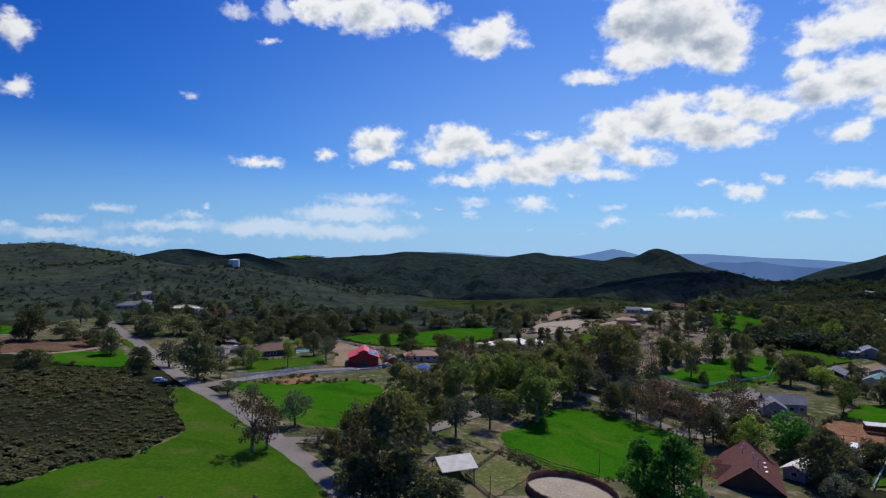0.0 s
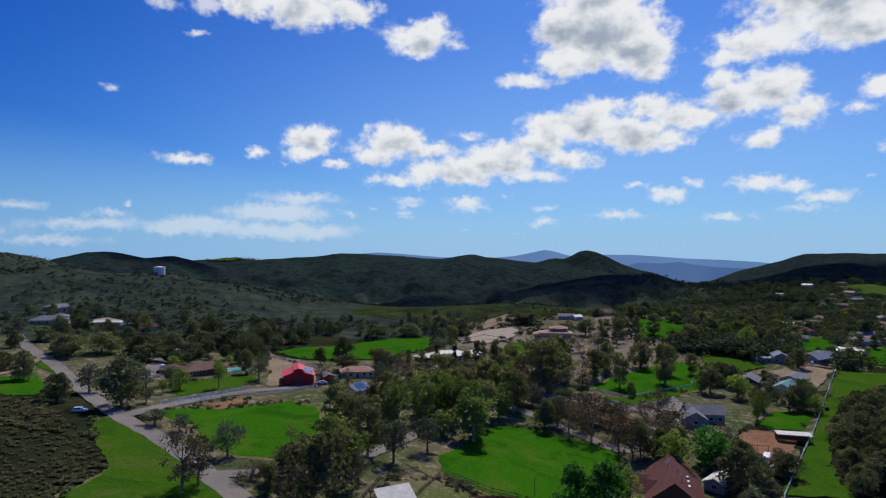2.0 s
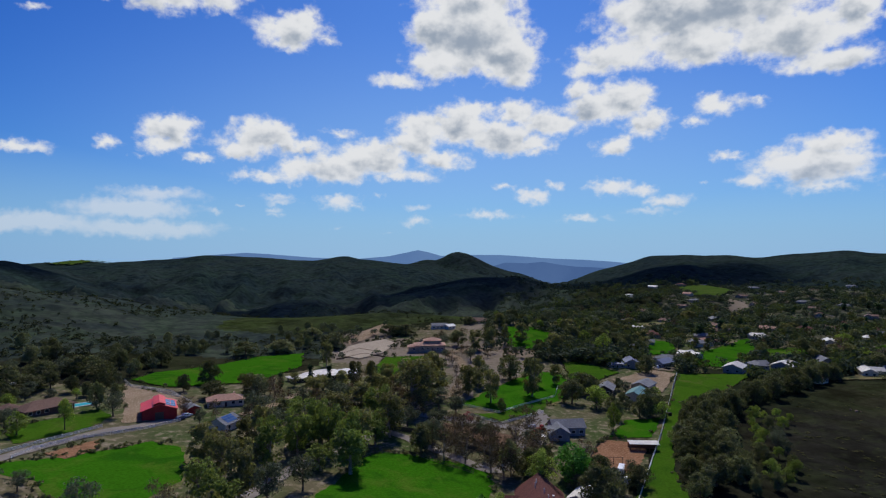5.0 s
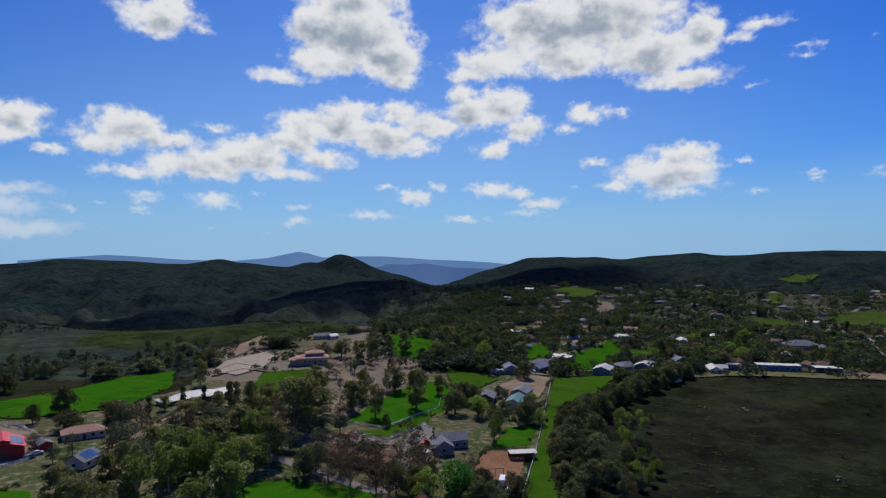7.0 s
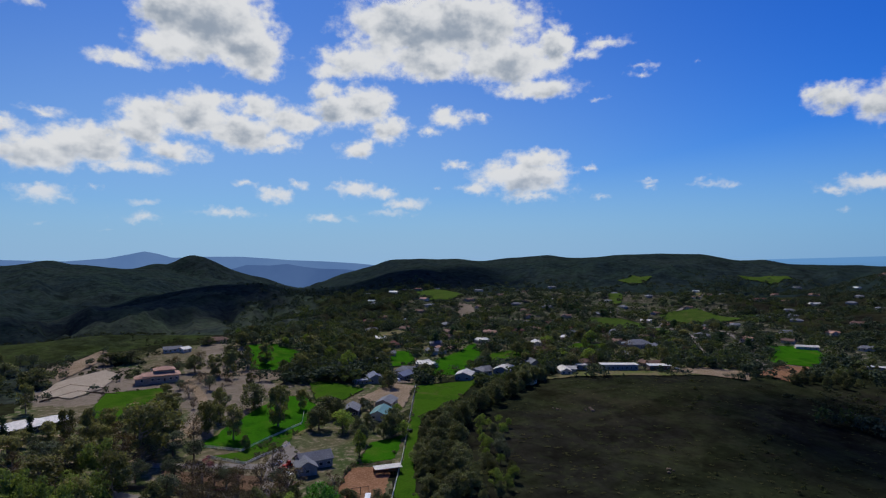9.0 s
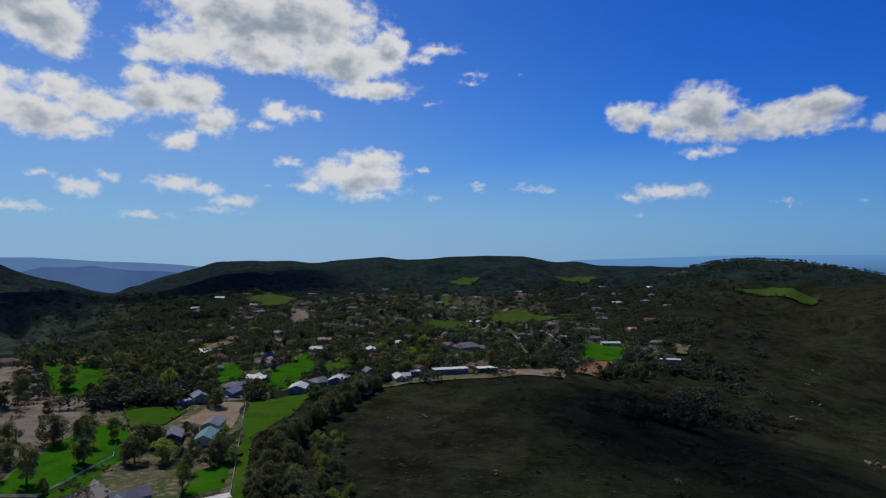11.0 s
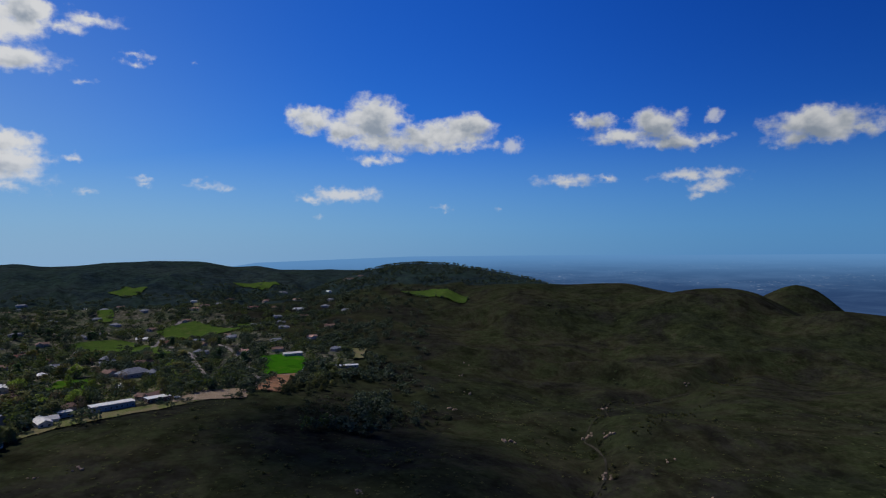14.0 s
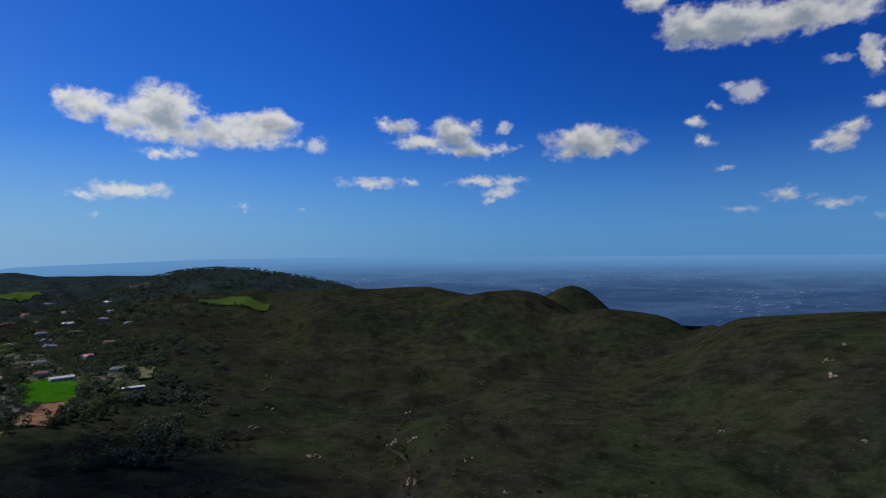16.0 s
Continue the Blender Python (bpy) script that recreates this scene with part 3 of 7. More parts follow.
RIDGES = [
    ridge((-80, -60, -40, -36, -32.5, -29.8, -27, -24), (60, 80, 78, 77, 78, 71, 60, 30), 1150, 0.12, 120),
    ridge((-30, -27, -24.3, -22.5, -20.6, -18.2, -16.3, -14), (30, 58, 76, 74, 60, 69, 52, 30), 1600, 0.16, 110),
    ridge((-24, -15.8, -12.8, -10.8, -7.1, -3.4, -0.2, 5.1, 8.8, 11.4, 13, 16, 18), (40, 50, 59, 50, 61, 74, 70, 58, 73, 56, 48, 40, 20),
          2300, 0.13, 200),
    ridge((13.5, 14.4, 16.9, 17.9, 20, 21.5, 23, 25, 27, 30), (10, 26, 66, 50, 97, 66, 30, 5, -25, -60), 2440, 0.34, 60),
    ridge((3, 7.7, 11.4, 16.4, 21.2, 24.8, 27.8, 31), (-55, -36, -28, 8, 28, 27, -4, -45), 1480, 0.24, 90),
    ridge((31, 33, 37, 40.4, 44, 47), (-20, 2, 40, 53, 24, -10), 1700, 0.17, 120),
    ridge((29, 31.5, 34, 37.1, 38.4, 43, 45.5, 52.2, 54.8, 60.2, 65.2, 68.1, 70, 71.9, 76.8, 79.9),
          (-40, 5, 45, 80, 74, 80, 70, 92, 78, 97, 94, 70, 78, 61, 60, 60), 2250, 0.15, 160),
    ridge((78, 79.9, 82.7, 84, 88.2, 91, 92.5, 96.2, 98), (48, 66, 86, 89, 88, 73, 66, 38, 10), 1700, 0.15, 130),
    ridge((90, 92, 95.6, 98, 100.9, 104.1, 106.3, 109, 111), (30, 44, 51, 50, 52, 52, 36, 16, -10), 1400, 0.15, 100),
    ridge((104, 105.2, 107.9, 110, 112.7, 114.3, 115.6, 117.4, 119), (8, 29, 41, 47, 51, 44, 30, 6, -20), 1230, 0.2, 70),
    ridge((113.5, 114.8, 116.1, 117.1, 118.7, 119.9, 120.9, 123), (-10, 13, 36, 46, 36, 14, -7, -50), 1480, 0.26, 50),
    ridge((115, 116.8, 120.7, 124.4, 126.3, 127.4, 128.3, 130), (-20, 1, 20, 20, 14, -1, -19, -60), 1130, 0.2, 60),
    ridge((128.5, 129.9, 131.3, 135.5, 139.4, 141.8, 150, 165, 200), (0, 19, 30, 40, 47, 51, 60, 50, 40), 900, 0.16, 80),
    ridge((116, 119.3, 121.8, 126.7, 131.2, 135.5, 139.4, 145), (-52, -41, -33, -18, 0, 22, 34, 40), 740, 0.2, 45),
    ridge((102, 104, 106, 111.4, 116.7, 124.3, 131.2, 137.4, 141.8, 150), (-26, -20, -16, -17, -21, -23, -23, -24, -26, -26), 500, 0.16, 30),
]


# a dry stream bed down the canyon
RAVINE = [(360, -64), (380, -72), (408, -86), (455, -92), (502, -89), (568, -122), (624, -131), (662, -171), (690, -240), (777, -332), (833, -421)]


def lattice(x, y, seed):
    """Smooth value noise in -1 to 1."""
    xi, yi = np.floor(x).astype(np.int64), np.floor(y).astype(np.int64)
    u, v = x - xi, y - yi
    u, v = u * u * (3 - 2 * u), v * v * (3 - 2 * v)

    def h(i, j):
        n = (i * 374761393 + j * 668265263 + seed * 982451653) & 0x7FFFFFFF
        n = ((n ^ (n >> 13)) * 1274126177) & 0x7FFFFFFF
        return ((n ^ (n >> 16)) & 0xFFFF) / 32767.5 - 1

    return (h(xi, yi) * (1 - u) + h(xi + 1, yi) * u) * (1 - v) + (h(xi, yi + 1) * (1 - u) + h(xi + 1, yi + 1) * u) * v


def height(x, y):
    """The ground's height at x, y (arrays)."""
    x, y = np.asarray(x, float), np.asarray(y, float)
    r, az = np.hypot(x, y), np.degrees(np.arctan2(x, y))
    top, low = np.zeros_like(x), np.zeros_like(x)
    for sx, sy, sz in SPOTS:
        s = 22 + 0.13 * math.hypot(sx, sy)
        w = 1 / ((x - sx) ** 2 + (y - sy) ** 2 + s * s) ** 1.8 * s
        top, low = top + w * sz, low + w
    z = top / low
    r0, az0 = r, az
    az = az + 0.7 * lattice(x / 260, y / 260, 11) + 0.35 * lattice(x / 90, y / 90, 12)
    r = r * (1 + 0.035 * lattice(x / 330, y / 330, 13))
    open_side = np.clip((np.abs(az - 120) - 27) / -4, 0, 1)
    far = np.clip((r - 1900) / 1500, 0, 1)
    z = z * (1 - far) - 170 * far
    drop = np.clip((r - 1150) / 450, 0, 1) * open_side
    z = z * (1 - drop) - 190 * drop
    crested = np.zeros_like(x)
    for a, zc, rc, slope, soft in RIDGES:
        bent = np.where(az < -100, az + 360, az)
        crest = (np.interp(bent, a, zc) * 2 + np.interp(bent - 0.7, a, zc) + np.interp(bent + 0.7, a, zc)) / 4
        broad = sum(np.interp(bent + k, a, zc) for k in (-12, -8, -4, 0, 4, 8, 12)) / 7
        close = np.exp(-((r - rc) / (2.2 * soft)) ** 2)
        crest = crest * close + np.minimum(broad, crest + 12) * (1 - close)
        out = np.maximum(np.maximum(a[0] - bent, bent - a[-1]), 0)
        p = crest - out * 9 - slope * (np.sqrt((r - rc) ** 2 + soft ** 2) - soft)
        crested = np.maximum(crested, close * (out < 2) * np.clip((p - z + 20) / 20, 0, 1))
        d = (p - z) / 9
        z = z + 9 * np.log1p(np.exp(np.clip(d, -40, 40)))
    r, az = r0, az0
    wild = np.clip((r - 520) / 500, 0, 1) * np.clip(1.2 - r / 4500, 0, 1)
    east = np.clip((az - 62) / 20, 0, 1) * np.clip((r - 260) / 150, 0, 1)
    quiet = np.clip((np.hypot(x - 700, y - 215) - 110) / 120, 0, 1)
    wild = np.maximum(wild, east) * quiet
    fold = 1 - np.abs(lattice(x / 230 + 0.4 * lattice(x / 120, y / 120, 4), y / 230, 3)) * 2
    gully = 1 - np.abs(lattice(x / 95, y / 95, 6)) * 2
    fine = lattice(x / 45, y / 45, 5)
    calm = 1 - 0.75 * crested
    size = np.clip(r / 900, 0.55, 1.5)
    z = z + wild * calm * (12 * fold * size + 4.5 * gully * size + 2.0 * fine) - wild * 3.0
    # the knoll that carries the tank, long from west to east
    z = z + 10.5 * np.exp(-(np.maximum(np.abs(x + 290) - 60, 0) / 80) ** 2 - ((y - 655) / 95) ** 2)
    z = z + 7.0 * np.exp(-((x - 150) / 95) ** 2 - ((y - 640) / 75) ** 2)
    # spurs that run down from the far crests, low swells on the brush hillside
    hills = np.maximum(np.clip((r - 850) / 250, 0, 1) * np.clip((31 - az) / 5, 0, 1), np.clip((r - 1500) / 200, 0, 1))
    brow = np.clip((az - 84) / 8, 0, 1) * np.clip((r - 330) / 200, 0, 1) * quiet
    bend = az + 1.6 * lattice(x / 210, y / 210, 31)
    spur = 1 - 2.2 * np.abs(lattice(bend / 3.1, r / 620, 32))
    rib = 1 - 2.2 * np.abs(lattice(bend / 1.2, r / 300, 33))
    swell = 7 * lattice(x / 190 + 3, y / 150, 34) + 4.5 * lattice(x / 80, y / 70, 35)
    rest = np.clip(1.25 - r / 3300, 0, 1) * (1 - 0.85 * crested)
    z = z + rest * (hills * (17 * spur + 7 * rib - 6) + brow * swell)
    for (x0, y0), (x1, y1) in zip(RAVINE, RAVINE[1:]):
        u = np.clip(((x - x0) * (x1 - x0) + (y - y0) * (y1 - y0)) / ((x1 - x0) ** 2 + (y1 - y0) ** 2), 0, 1)
        z = z - 4.0 * np.exp(-((x - x0 - u * (x1 - x0)) ** 2 + (y - y0 - u * (y1 - y0)) ** 2) / 260.0)
    return z


# ---- mesh helpers ----
def mesh_from(name, verts, faces, mat, smooth=False):
    me = bpy.data.meshes.new(name)
    me.from_pydata([tuple(v) for v in verts], [], [tuple(f) for f in faces])
    me.materials.append(mat)
    if smooth:
        me.polygons.foreach_set("use_smooth", [True] * len(me.polygons))
    return me


def from_arrays(name, verts, tris, mat):
    """A mesh of many triangles, quickly."""
    me = bpy.data.meshes.new(name)
    verts, tris = np.asarray(verts, np.float32), np.asarray(tris, np.int32)
    me.vertices.add(len(verts))
    me.vertices.foreach_set("co", verts.ravel())
    me.loops.add(tris.size)
    me.loops.foreach_set("vertex_index", tris.ravel())
    me.polygons.add(len(tris))
    me.polygons.foreach_set("loop_start", np.arange(0, tris.size, 3, dtype=np.int32))
    me.update(calc_edges=True)
    me.materials.append(mat)
    return me


def part(name, bm, mat, parent, label=""):
    me = bpy.data.meshes.new(name)
    bm.to_mesh(me)
    bm.free()
    me.materials.append(mat)
    ob = new(name, me)
    ob.parent = parent
    return tagged(ob, label)


def add_box(bm, cx, cy, cz, sx, sy, sz, turn=0.0):
    m = Matrix.Translation((cx, cy, cz)) @ Matrix.Rotation(turn, 4, "Z") @ Matrix.Diagonal((sx, sy, sz, 1))
    return bmesh.ops.create_cube(bm, size=1.0, matrix=m)


def box(cx, cy, cz, sx, sy, sz, turn=0.0, bevel=0.0):
    bm = bmesh.new()
    add_box(bm, cx, cy, cz, sx, sy, sz, turn)
    if bevel:
        bmesh.ops.bevel(bm, geom=bm.edges[:], offset=bevel, segments=2, affect="EDGES")
    return bm


def tube(bm, a, b, ra, rb, sides=7):
    a, b = Vector(a), Vector(b)
    m = Matrix.Translation((a + b) / 2) @ (b - a).to_track_quat("Z", "Y").to_matrix().to_4x4()
    bmesh.ops.create_cone(bm, cap_ends=True, segments=sides, radius1=ra, radius2=rb, depth=(b - a).length, matrix=m)


def ground_at(x, y):
    return float(height(np.array([x]), np.array([y]))[0])


# ---- ground: one sheet, finest near the walk ----
def within(outline, x, y):
    """Which of the points lie inside an outline (arrays)."""
    hit = np.zeros(x.shape, bool)
    for (x0, y0), (x1, y1) in zip(outline, outline[1:] + outline[:1]):
        if y0 != y1:
            hit ^= ((y0 > y) != (y1 > y)) & (x < (x1 - x0) * (y - y0) / (y1 - y0) + x0)
    return hit


VALLEY_FLOOR = [(-20, 125), (60, 118), (112, 160), (170, 222), (272, 336), (330, 350), (420, 278), (450, 250), (470, 215), (540, 190), (560, 300),
                (480, 400), (360, 520), (240, 560), (150, 545), (70, 440), (-30, 340), (-60, 360), (-120, 350), (-215, 360), (-215, 280), (-120, 245), (-85, 212), (-45, 165)]
VILLAGE_FLOOR = [(330, 350), (450, 250), (560, 190), (700, 140), (760, 180), (900, 330), (1120, 480), (1250, 650), (1150, 900), (850, 950), (640, 820), (480, 640), (360, 520)]
SANDY = [(55, 426), (88, 538), (121, 543), (119, 431), (149, 448), (204, 554), (228, 532), (203, 403), (174, 362), (132, 324), (103, 302), (101, 318),
         (122, 360), (112, 411), (89, 402), (66, 395)]


def build_ground():
    rings = np.concatenate([[12, 30, 50, 70], np.geomspace(85, 1000, 230), np.geomspace(1010, 3100, 150)])
    turns = np.radians(np.concatenate([np.arange(-42, 150, 0.36), np.arange(150, 318, 4)]))
    a, r = np.meshgrid(turns, rings)
    x, y = r * np.sin(a), r * np.cos(a)
    z = height(x, y)
    n_r, n_a = x.shape
    verts = np.stack([x, y, z], -1).reshape(-1, 3)
    verts = np.vstack([verts, [[0, 0, ground_at(0, 0)]]])
    i, j = np.meshgrid(np.arange(n_r - 1), np.arange(n_a), indexing="ij")
    k = (j + 1) % n_a
    a0, b0, c0, d0 = i * n_a + j, i * n_a + k, (i + 1) * n_a + k, (i + 1) * n_a + j
    tris = np.concatenate([np.stack([a0, d0, c0], -1).reshape(-1, 3), np.stack([a0, c0, b0], -1).reshape(-1, 3)])
    hub = np.stack([np.full(n_a, len(verts) - 1), np.arange(n_a), (np.arange(n_a) + 1) % n_a], -1)
    me = from_arrays("ground", verts, np.vstack([tris, hub]), M["chaparral"])
    me.polygons.foreach_set("use_smooth", [True] * len(me.polygons))
    me.materials.append(M["valley_floor"])
    me.materials.append(M["sand_soil"])
    me.materials.append(M["mound_grass"])
    me.materials.append(M["hill_haze"])
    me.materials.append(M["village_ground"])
    me.materials.append(M["hazy_forest"])
    mid = verts[np.vstack([tris, hub])].mean(1)
    px, py = mid[:, 0] + 9 * lattice(mid[:, 0] / 14, mid[:, 1] / 14, 21), mid[:, 1] + 9 * lattice(mid[:, 0] / 14, mid[:, 1] / 14, 22)
    mound = within([(-30, 600), (30, 530), (90, 545), (150, 560), (230, 600), (240, 700), (110, 740), (10, 720)], px, py)
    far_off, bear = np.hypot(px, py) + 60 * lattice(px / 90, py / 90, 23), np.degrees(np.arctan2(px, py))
    # by distance and bearing: slopes that get the haze-tinted colours
    slope_haze = ((far_off > 430) & (bear < 8)) | ((far_off > 700) & (bear < 30)) | ((far_off > 1300) & (bear < 62)) | ((far_off > 1500) & (bear < 92))
    forest_haze = ((far_off > 1380) & (bear > 8) & (bear < 98)) | ((far_off > 1350) & (bear < 12))
    slot = np.where(mound, 3, np.where(within(SANDY, px, py), 2, np.where(within(VALLEY_FLOOR, px, py), 1, np.where(within(VILLAGE_FLOOR, px, py), 5, np.where(forest_haze, 6, np.where(slope_haze, 4, 0))))))
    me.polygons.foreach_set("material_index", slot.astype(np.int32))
    tagged(new("ground", me), "rolling hills covered in dark olive chaparral brush", "ground", kind="structure")


build_ground()


def backdrop_ring(name, r0, r1, az, low, high, mat, label, steps=24):
    """A far sheet from r0 to r1 that climbs from low to high, heights over the bearings az."""
    bear = np.arange(az[0], az[-1] + 0.01, 0.25)
    a = np.radians(bear)
    lo, hi = np.interp(bear, az, low), np.interp(bear, az, high)
    verts, tris = [], []
    for k in range(steps + 1):
        u = k / steps
        r = r0 + (r1 - r0) * u
        verts.append(np.stack([r * np.sin(a), r * np.cos(a), lo + (hi - lo) * u], -1))
    n = len(a)
    for k in range(steps):
        j = np.arange(n - 1)
        tris += [np.stack([k * n + j, (k + 1) * n + j, (k + 1) * n + j + 1], -1), np.stack([k * n + j, (k + 1) * n + j + 1, k * n + j + 1], -1)]
    ob = new(name, from_arrays(name, np.vstack(verts), np.vstack(tris), mat))
    return tagged(ob, label, "backdrop", kind="structure")


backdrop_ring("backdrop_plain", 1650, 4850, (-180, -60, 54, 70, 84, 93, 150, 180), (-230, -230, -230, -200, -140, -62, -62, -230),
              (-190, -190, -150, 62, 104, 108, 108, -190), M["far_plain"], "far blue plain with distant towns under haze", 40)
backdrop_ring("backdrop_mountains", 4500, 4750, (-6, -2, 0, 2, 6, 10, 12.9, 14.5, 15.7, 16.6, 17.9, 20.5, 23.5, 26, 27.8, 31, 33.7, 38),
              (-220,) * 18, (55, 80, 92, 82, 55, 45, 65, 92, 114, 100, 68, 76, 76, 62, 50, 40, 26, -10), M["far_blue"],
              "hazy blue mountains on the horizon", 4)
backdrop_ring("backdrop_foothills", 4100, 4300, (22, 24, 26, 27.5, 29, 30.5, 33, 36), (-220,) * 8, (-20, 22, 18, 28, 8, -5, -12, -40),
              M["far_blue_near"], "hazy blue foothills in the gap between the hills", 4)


FIELDS, ROADS = [], []


def drape(name, outline, mat, label, category, lift=0.12, cell=5.0, rag=0.0):
    """A patch that follows the ground inside an outline (x, y)."""
    rng = random.Random(name)
    FIELDS.append(list(outline))
    pts = []
    for (x0, y0), (x1, y1) in zip(outline, outline[1:] + outline[:1]):
        n = max(1, int(math.hypot(x1 - x0, y1 - y0) / (cell * 0.6)))
        for k in range(n):
            pts.append((x0 + (x1 - x0) * k / n + rng.uniform(-rag, rag), y0 + (y1 - y0) * k / n + rng.uniform(-rag, rag)))
    bm = bmesh.new()
    bm.faces.new([bm.verts.new((x, y, 0)) for x, y in pts])
    xs, ys = [p[0] for p in pts], [p[1] for p in pts]
    cell = max(cell, (max(xs) - min(xs)) / 40, (max(ys) - min(ys)) / 40)
    for axis, lo, hi in ((0, min(xs), max(xs)), (1, min(ys), max(ys))):
        at = lo + cell * 0.53
        while at < hi:
            co, no = [0, 0, 0], [0, 0, 0]
            co[axis], no[axis] = at, 1
            bmesh.ops.bisect_plane(bm, geom=bm.verts[:] + bm.edges[:] + bm.faces[:], plane_co=co, plane_no=no)
            at += cell
    bmesh.ops.triangulate(bm, faces=bm.faces[:])
    z = height(np.array([v.co.x for v in bm.verts]), np.array([v.co.y for v in bm.verts]))
    for v, h in zip(bm.verts, z):
        v.co.z = h + lift + 0.0004 * math.hypot(v.co.x, v.co.y)
    bm.normal_update()
    for f in bm.faces:
        f.smooth = True
        if f.normal.z < 0:
            f.normal_flip()
    ob = part(name, bm, mat, None)
    return tagged(ob, label, category, kind="structure")


def ribbon(name, line, width, mat, label, category="road", lift=0.2):
    """A road along a line of x, y."""
    pts = [Vector((x, y)) for x, y in line]
    ROADS.append((list(line), width))
    fine = []
    for k in range(len(pts) - 1):
        p0, p1, p2, p3 = pts[max(k - 1, 0)], pts[k], pts[k + 1], pts[min(k + 2, len(pts) - 1)]
        n = max(2, int((p2 - p1).length / 3))
        for s in range(n):
            u = s / n
            fine.append(0.5 * ((2 * p1) + (p2 - p0) * u + (2 * p0 - 5 * p1 + 4 * p2 - p3) * u * u + (3 * p1 - p0 - 3 * p2 + p3) * u ** 3))
    fine.append(pts[-1])
    bm = bmesh.new()
    rows = []
    for k, p in enumerate(fine):
        d = (fine[min(k + 1, len(fine) - 1)] - fine[max(k - 1, 0)]).normalized()
        side = Vector((d.y, -d.x))
        row = []
        for u in (-0.5, -0.25, 0, 0.25, 0.5):
            q = p + side * width * (u + (0.035 * math.sin(k * 1.7 + 9 * u) if abs(u) == 0.5 else 0))
            row.append(bm.verts.new((q.x, q.y, lift + 0.0004 * q.length)))
        rows.append(row)
    for v, h in zip(bm.verts, height(np.array([v.co.x for v in bm.verts]), np.array([v.co.y for v in bm.verts]))):
        v.co.z += h
    for a, b in zip(rows, rows[1:]):
        for i in range(4):
            bm.faces.new((a[i], a[i + 1], b[i + 1], b[i]))
    bm.normal_update()
    for f in bm.faces:
        f.smooth = True
        if f.normal.z < 0:
            f.normal_flip()
    ob = part(name, bm, mat, None)
    return tagged(ob, label, category, kind="structure")


# ---- fields and roads ----
drape("meadow_lawn", [(-89.0, 122.2), (-86.0, 127.8), (-83.2, 137.0), (-74.9, 145.5), (-70.4, 166.7), (-83.9, 188.3), (-91.8, 203.8), (-87.0, 208.2), (-61.5, 181.7), (-43.0, 160.1), (-31.2, 143.7), (-24.1, 130.6), (-25.8, 124.6), (-84.7, 113.4)], M["lawn"], "mown green meadow beside the gravel road", "meadow", 0.1, 3.6, 0.6)
drape("field_road", [(-163.0, 252.0), (-145.7, 274.8), (-129.5, 251.9), (-126.0, 236.5), (-151.2, 233.8)], M["grass"], "green field beside the road", "field", 0.12, 3.6, 0.7)
drape("field_farleft", [(-230.7, 315.6), (-224.7, 319.7), (-209.0, 301.3), (-214.7, 293.8)], M["grass"], "bright green grass field", "field", 0.12, 3.6, 0.7)
drape("dirt_left", [(-208.5, 285.4), (-184.2, 289.0), (-174.0, 314.2), (-156.6, 290.2), (-161.7, 261.4), (-181.1, 247.9)], M["brown_soil"], "bare brown dirt paddock", "dirt", 0.12, 3.6, 0.7)
drape("field_barn", [(-76.8, 218.8), (-74.3, 224.6), (-64.6, 227.9), (-57.2, 231.0), (-47.3, 238.7), (-35.0, 248.1), (-24.5, 239.0), (-20.5, 219.2), (-21.8, 204.0), (-29.8, 190.9), (-31.8, 181.0), (-42.1, 182.0), (-54.5, 193.1), (-61.1, 206.9), (-73.7, 213.2)], M["grass"], "bright green grass field", "field", 0.12, 3.6, 0.7)
drape("barn_yard", [(-63, 359), (-48, 340), (-30, 318), (-27, 283), (-43, 277), (-50, 275), (-54, 309), (-58.5, 313)], M["dirt"], "dirt yard around the red barn", "yard", 0.12, 3.6, 0.7)
drape("lawn_house", [(-89.0, 270.0), (-62.5, 299.7), (-55.6, 285.8), (-59.9, 269.5), (-79.2, 247.3)], M["lawn"], "lawn in front of the brown house", "lawn", 0.12, 3.6, 0.7)
drape("field_long", [(-61.7, 370.2), (-53.1, 396.3), (-15.4, 427.2), (6.8, 450.8), (38.7, 454.4), (33.6, 408.2), (5.5, 359.2), (-14.4, 352.9), (-40.1, 347.9)], M["grass"], "bright green grass field", "field", 0.5, 6.49761, 0.727732)
drape("field_mid", [(17.6, 187.5), (26.7, 199.2), (36.5, 217.3), (40.3, 224.6), (47.2, 228.8), (61.5, 223.6), (76.2, 215.1), (83.4, 206.7), (80.7, 193.9), (60, 168), (48.5, 159.5), (31.4, 155.7), (19.1, 168.9)], M["grass"], "bright green grass field", "field", 0.12, 3.6, 0.7)
drape("paddock", [(-5.2, 147.3), (2.6, 168.0), (15.1, 168.0), (26.2, 159.2), (20.3, 149.0), (12.3, 137.2), (4.6, 133.5)], M["pasture"], "worn grass paddock beside the open shed", "paddock", 0.12, 3.6, 0.7)
drape("field_right", [(101.7, 288.0), (122.6, 308.4), (154.7, 338.7), (180.2, 354.5), (190.5, 348.1), (185.9, 324.0), (172.0, 300.0), (154.4, 284.8), (133.2, 272.0), (114.8, 272.2)], M["grass"], "bright green grass field", "field", 0.12, 3.6, 0.7)
drape("lawn_field_right_low", [(100.5, 272.0), (114.7, 269.8), (151.0, 286.2), (136.8, 268.7), (108.9, 256.1)], M["lawn"], "green paddock inside a rail fence", "lawn", 0.12, 3.6, 0.7)
drape("field_hill", [(226.6, 520.0), (250.9, 512.5), (252.6, 462.3), (214.4, 415.3), (192.3, 433.4)], M["grass"], "bright green grass field", "field", 0.4, 8.1326, 0.910852)
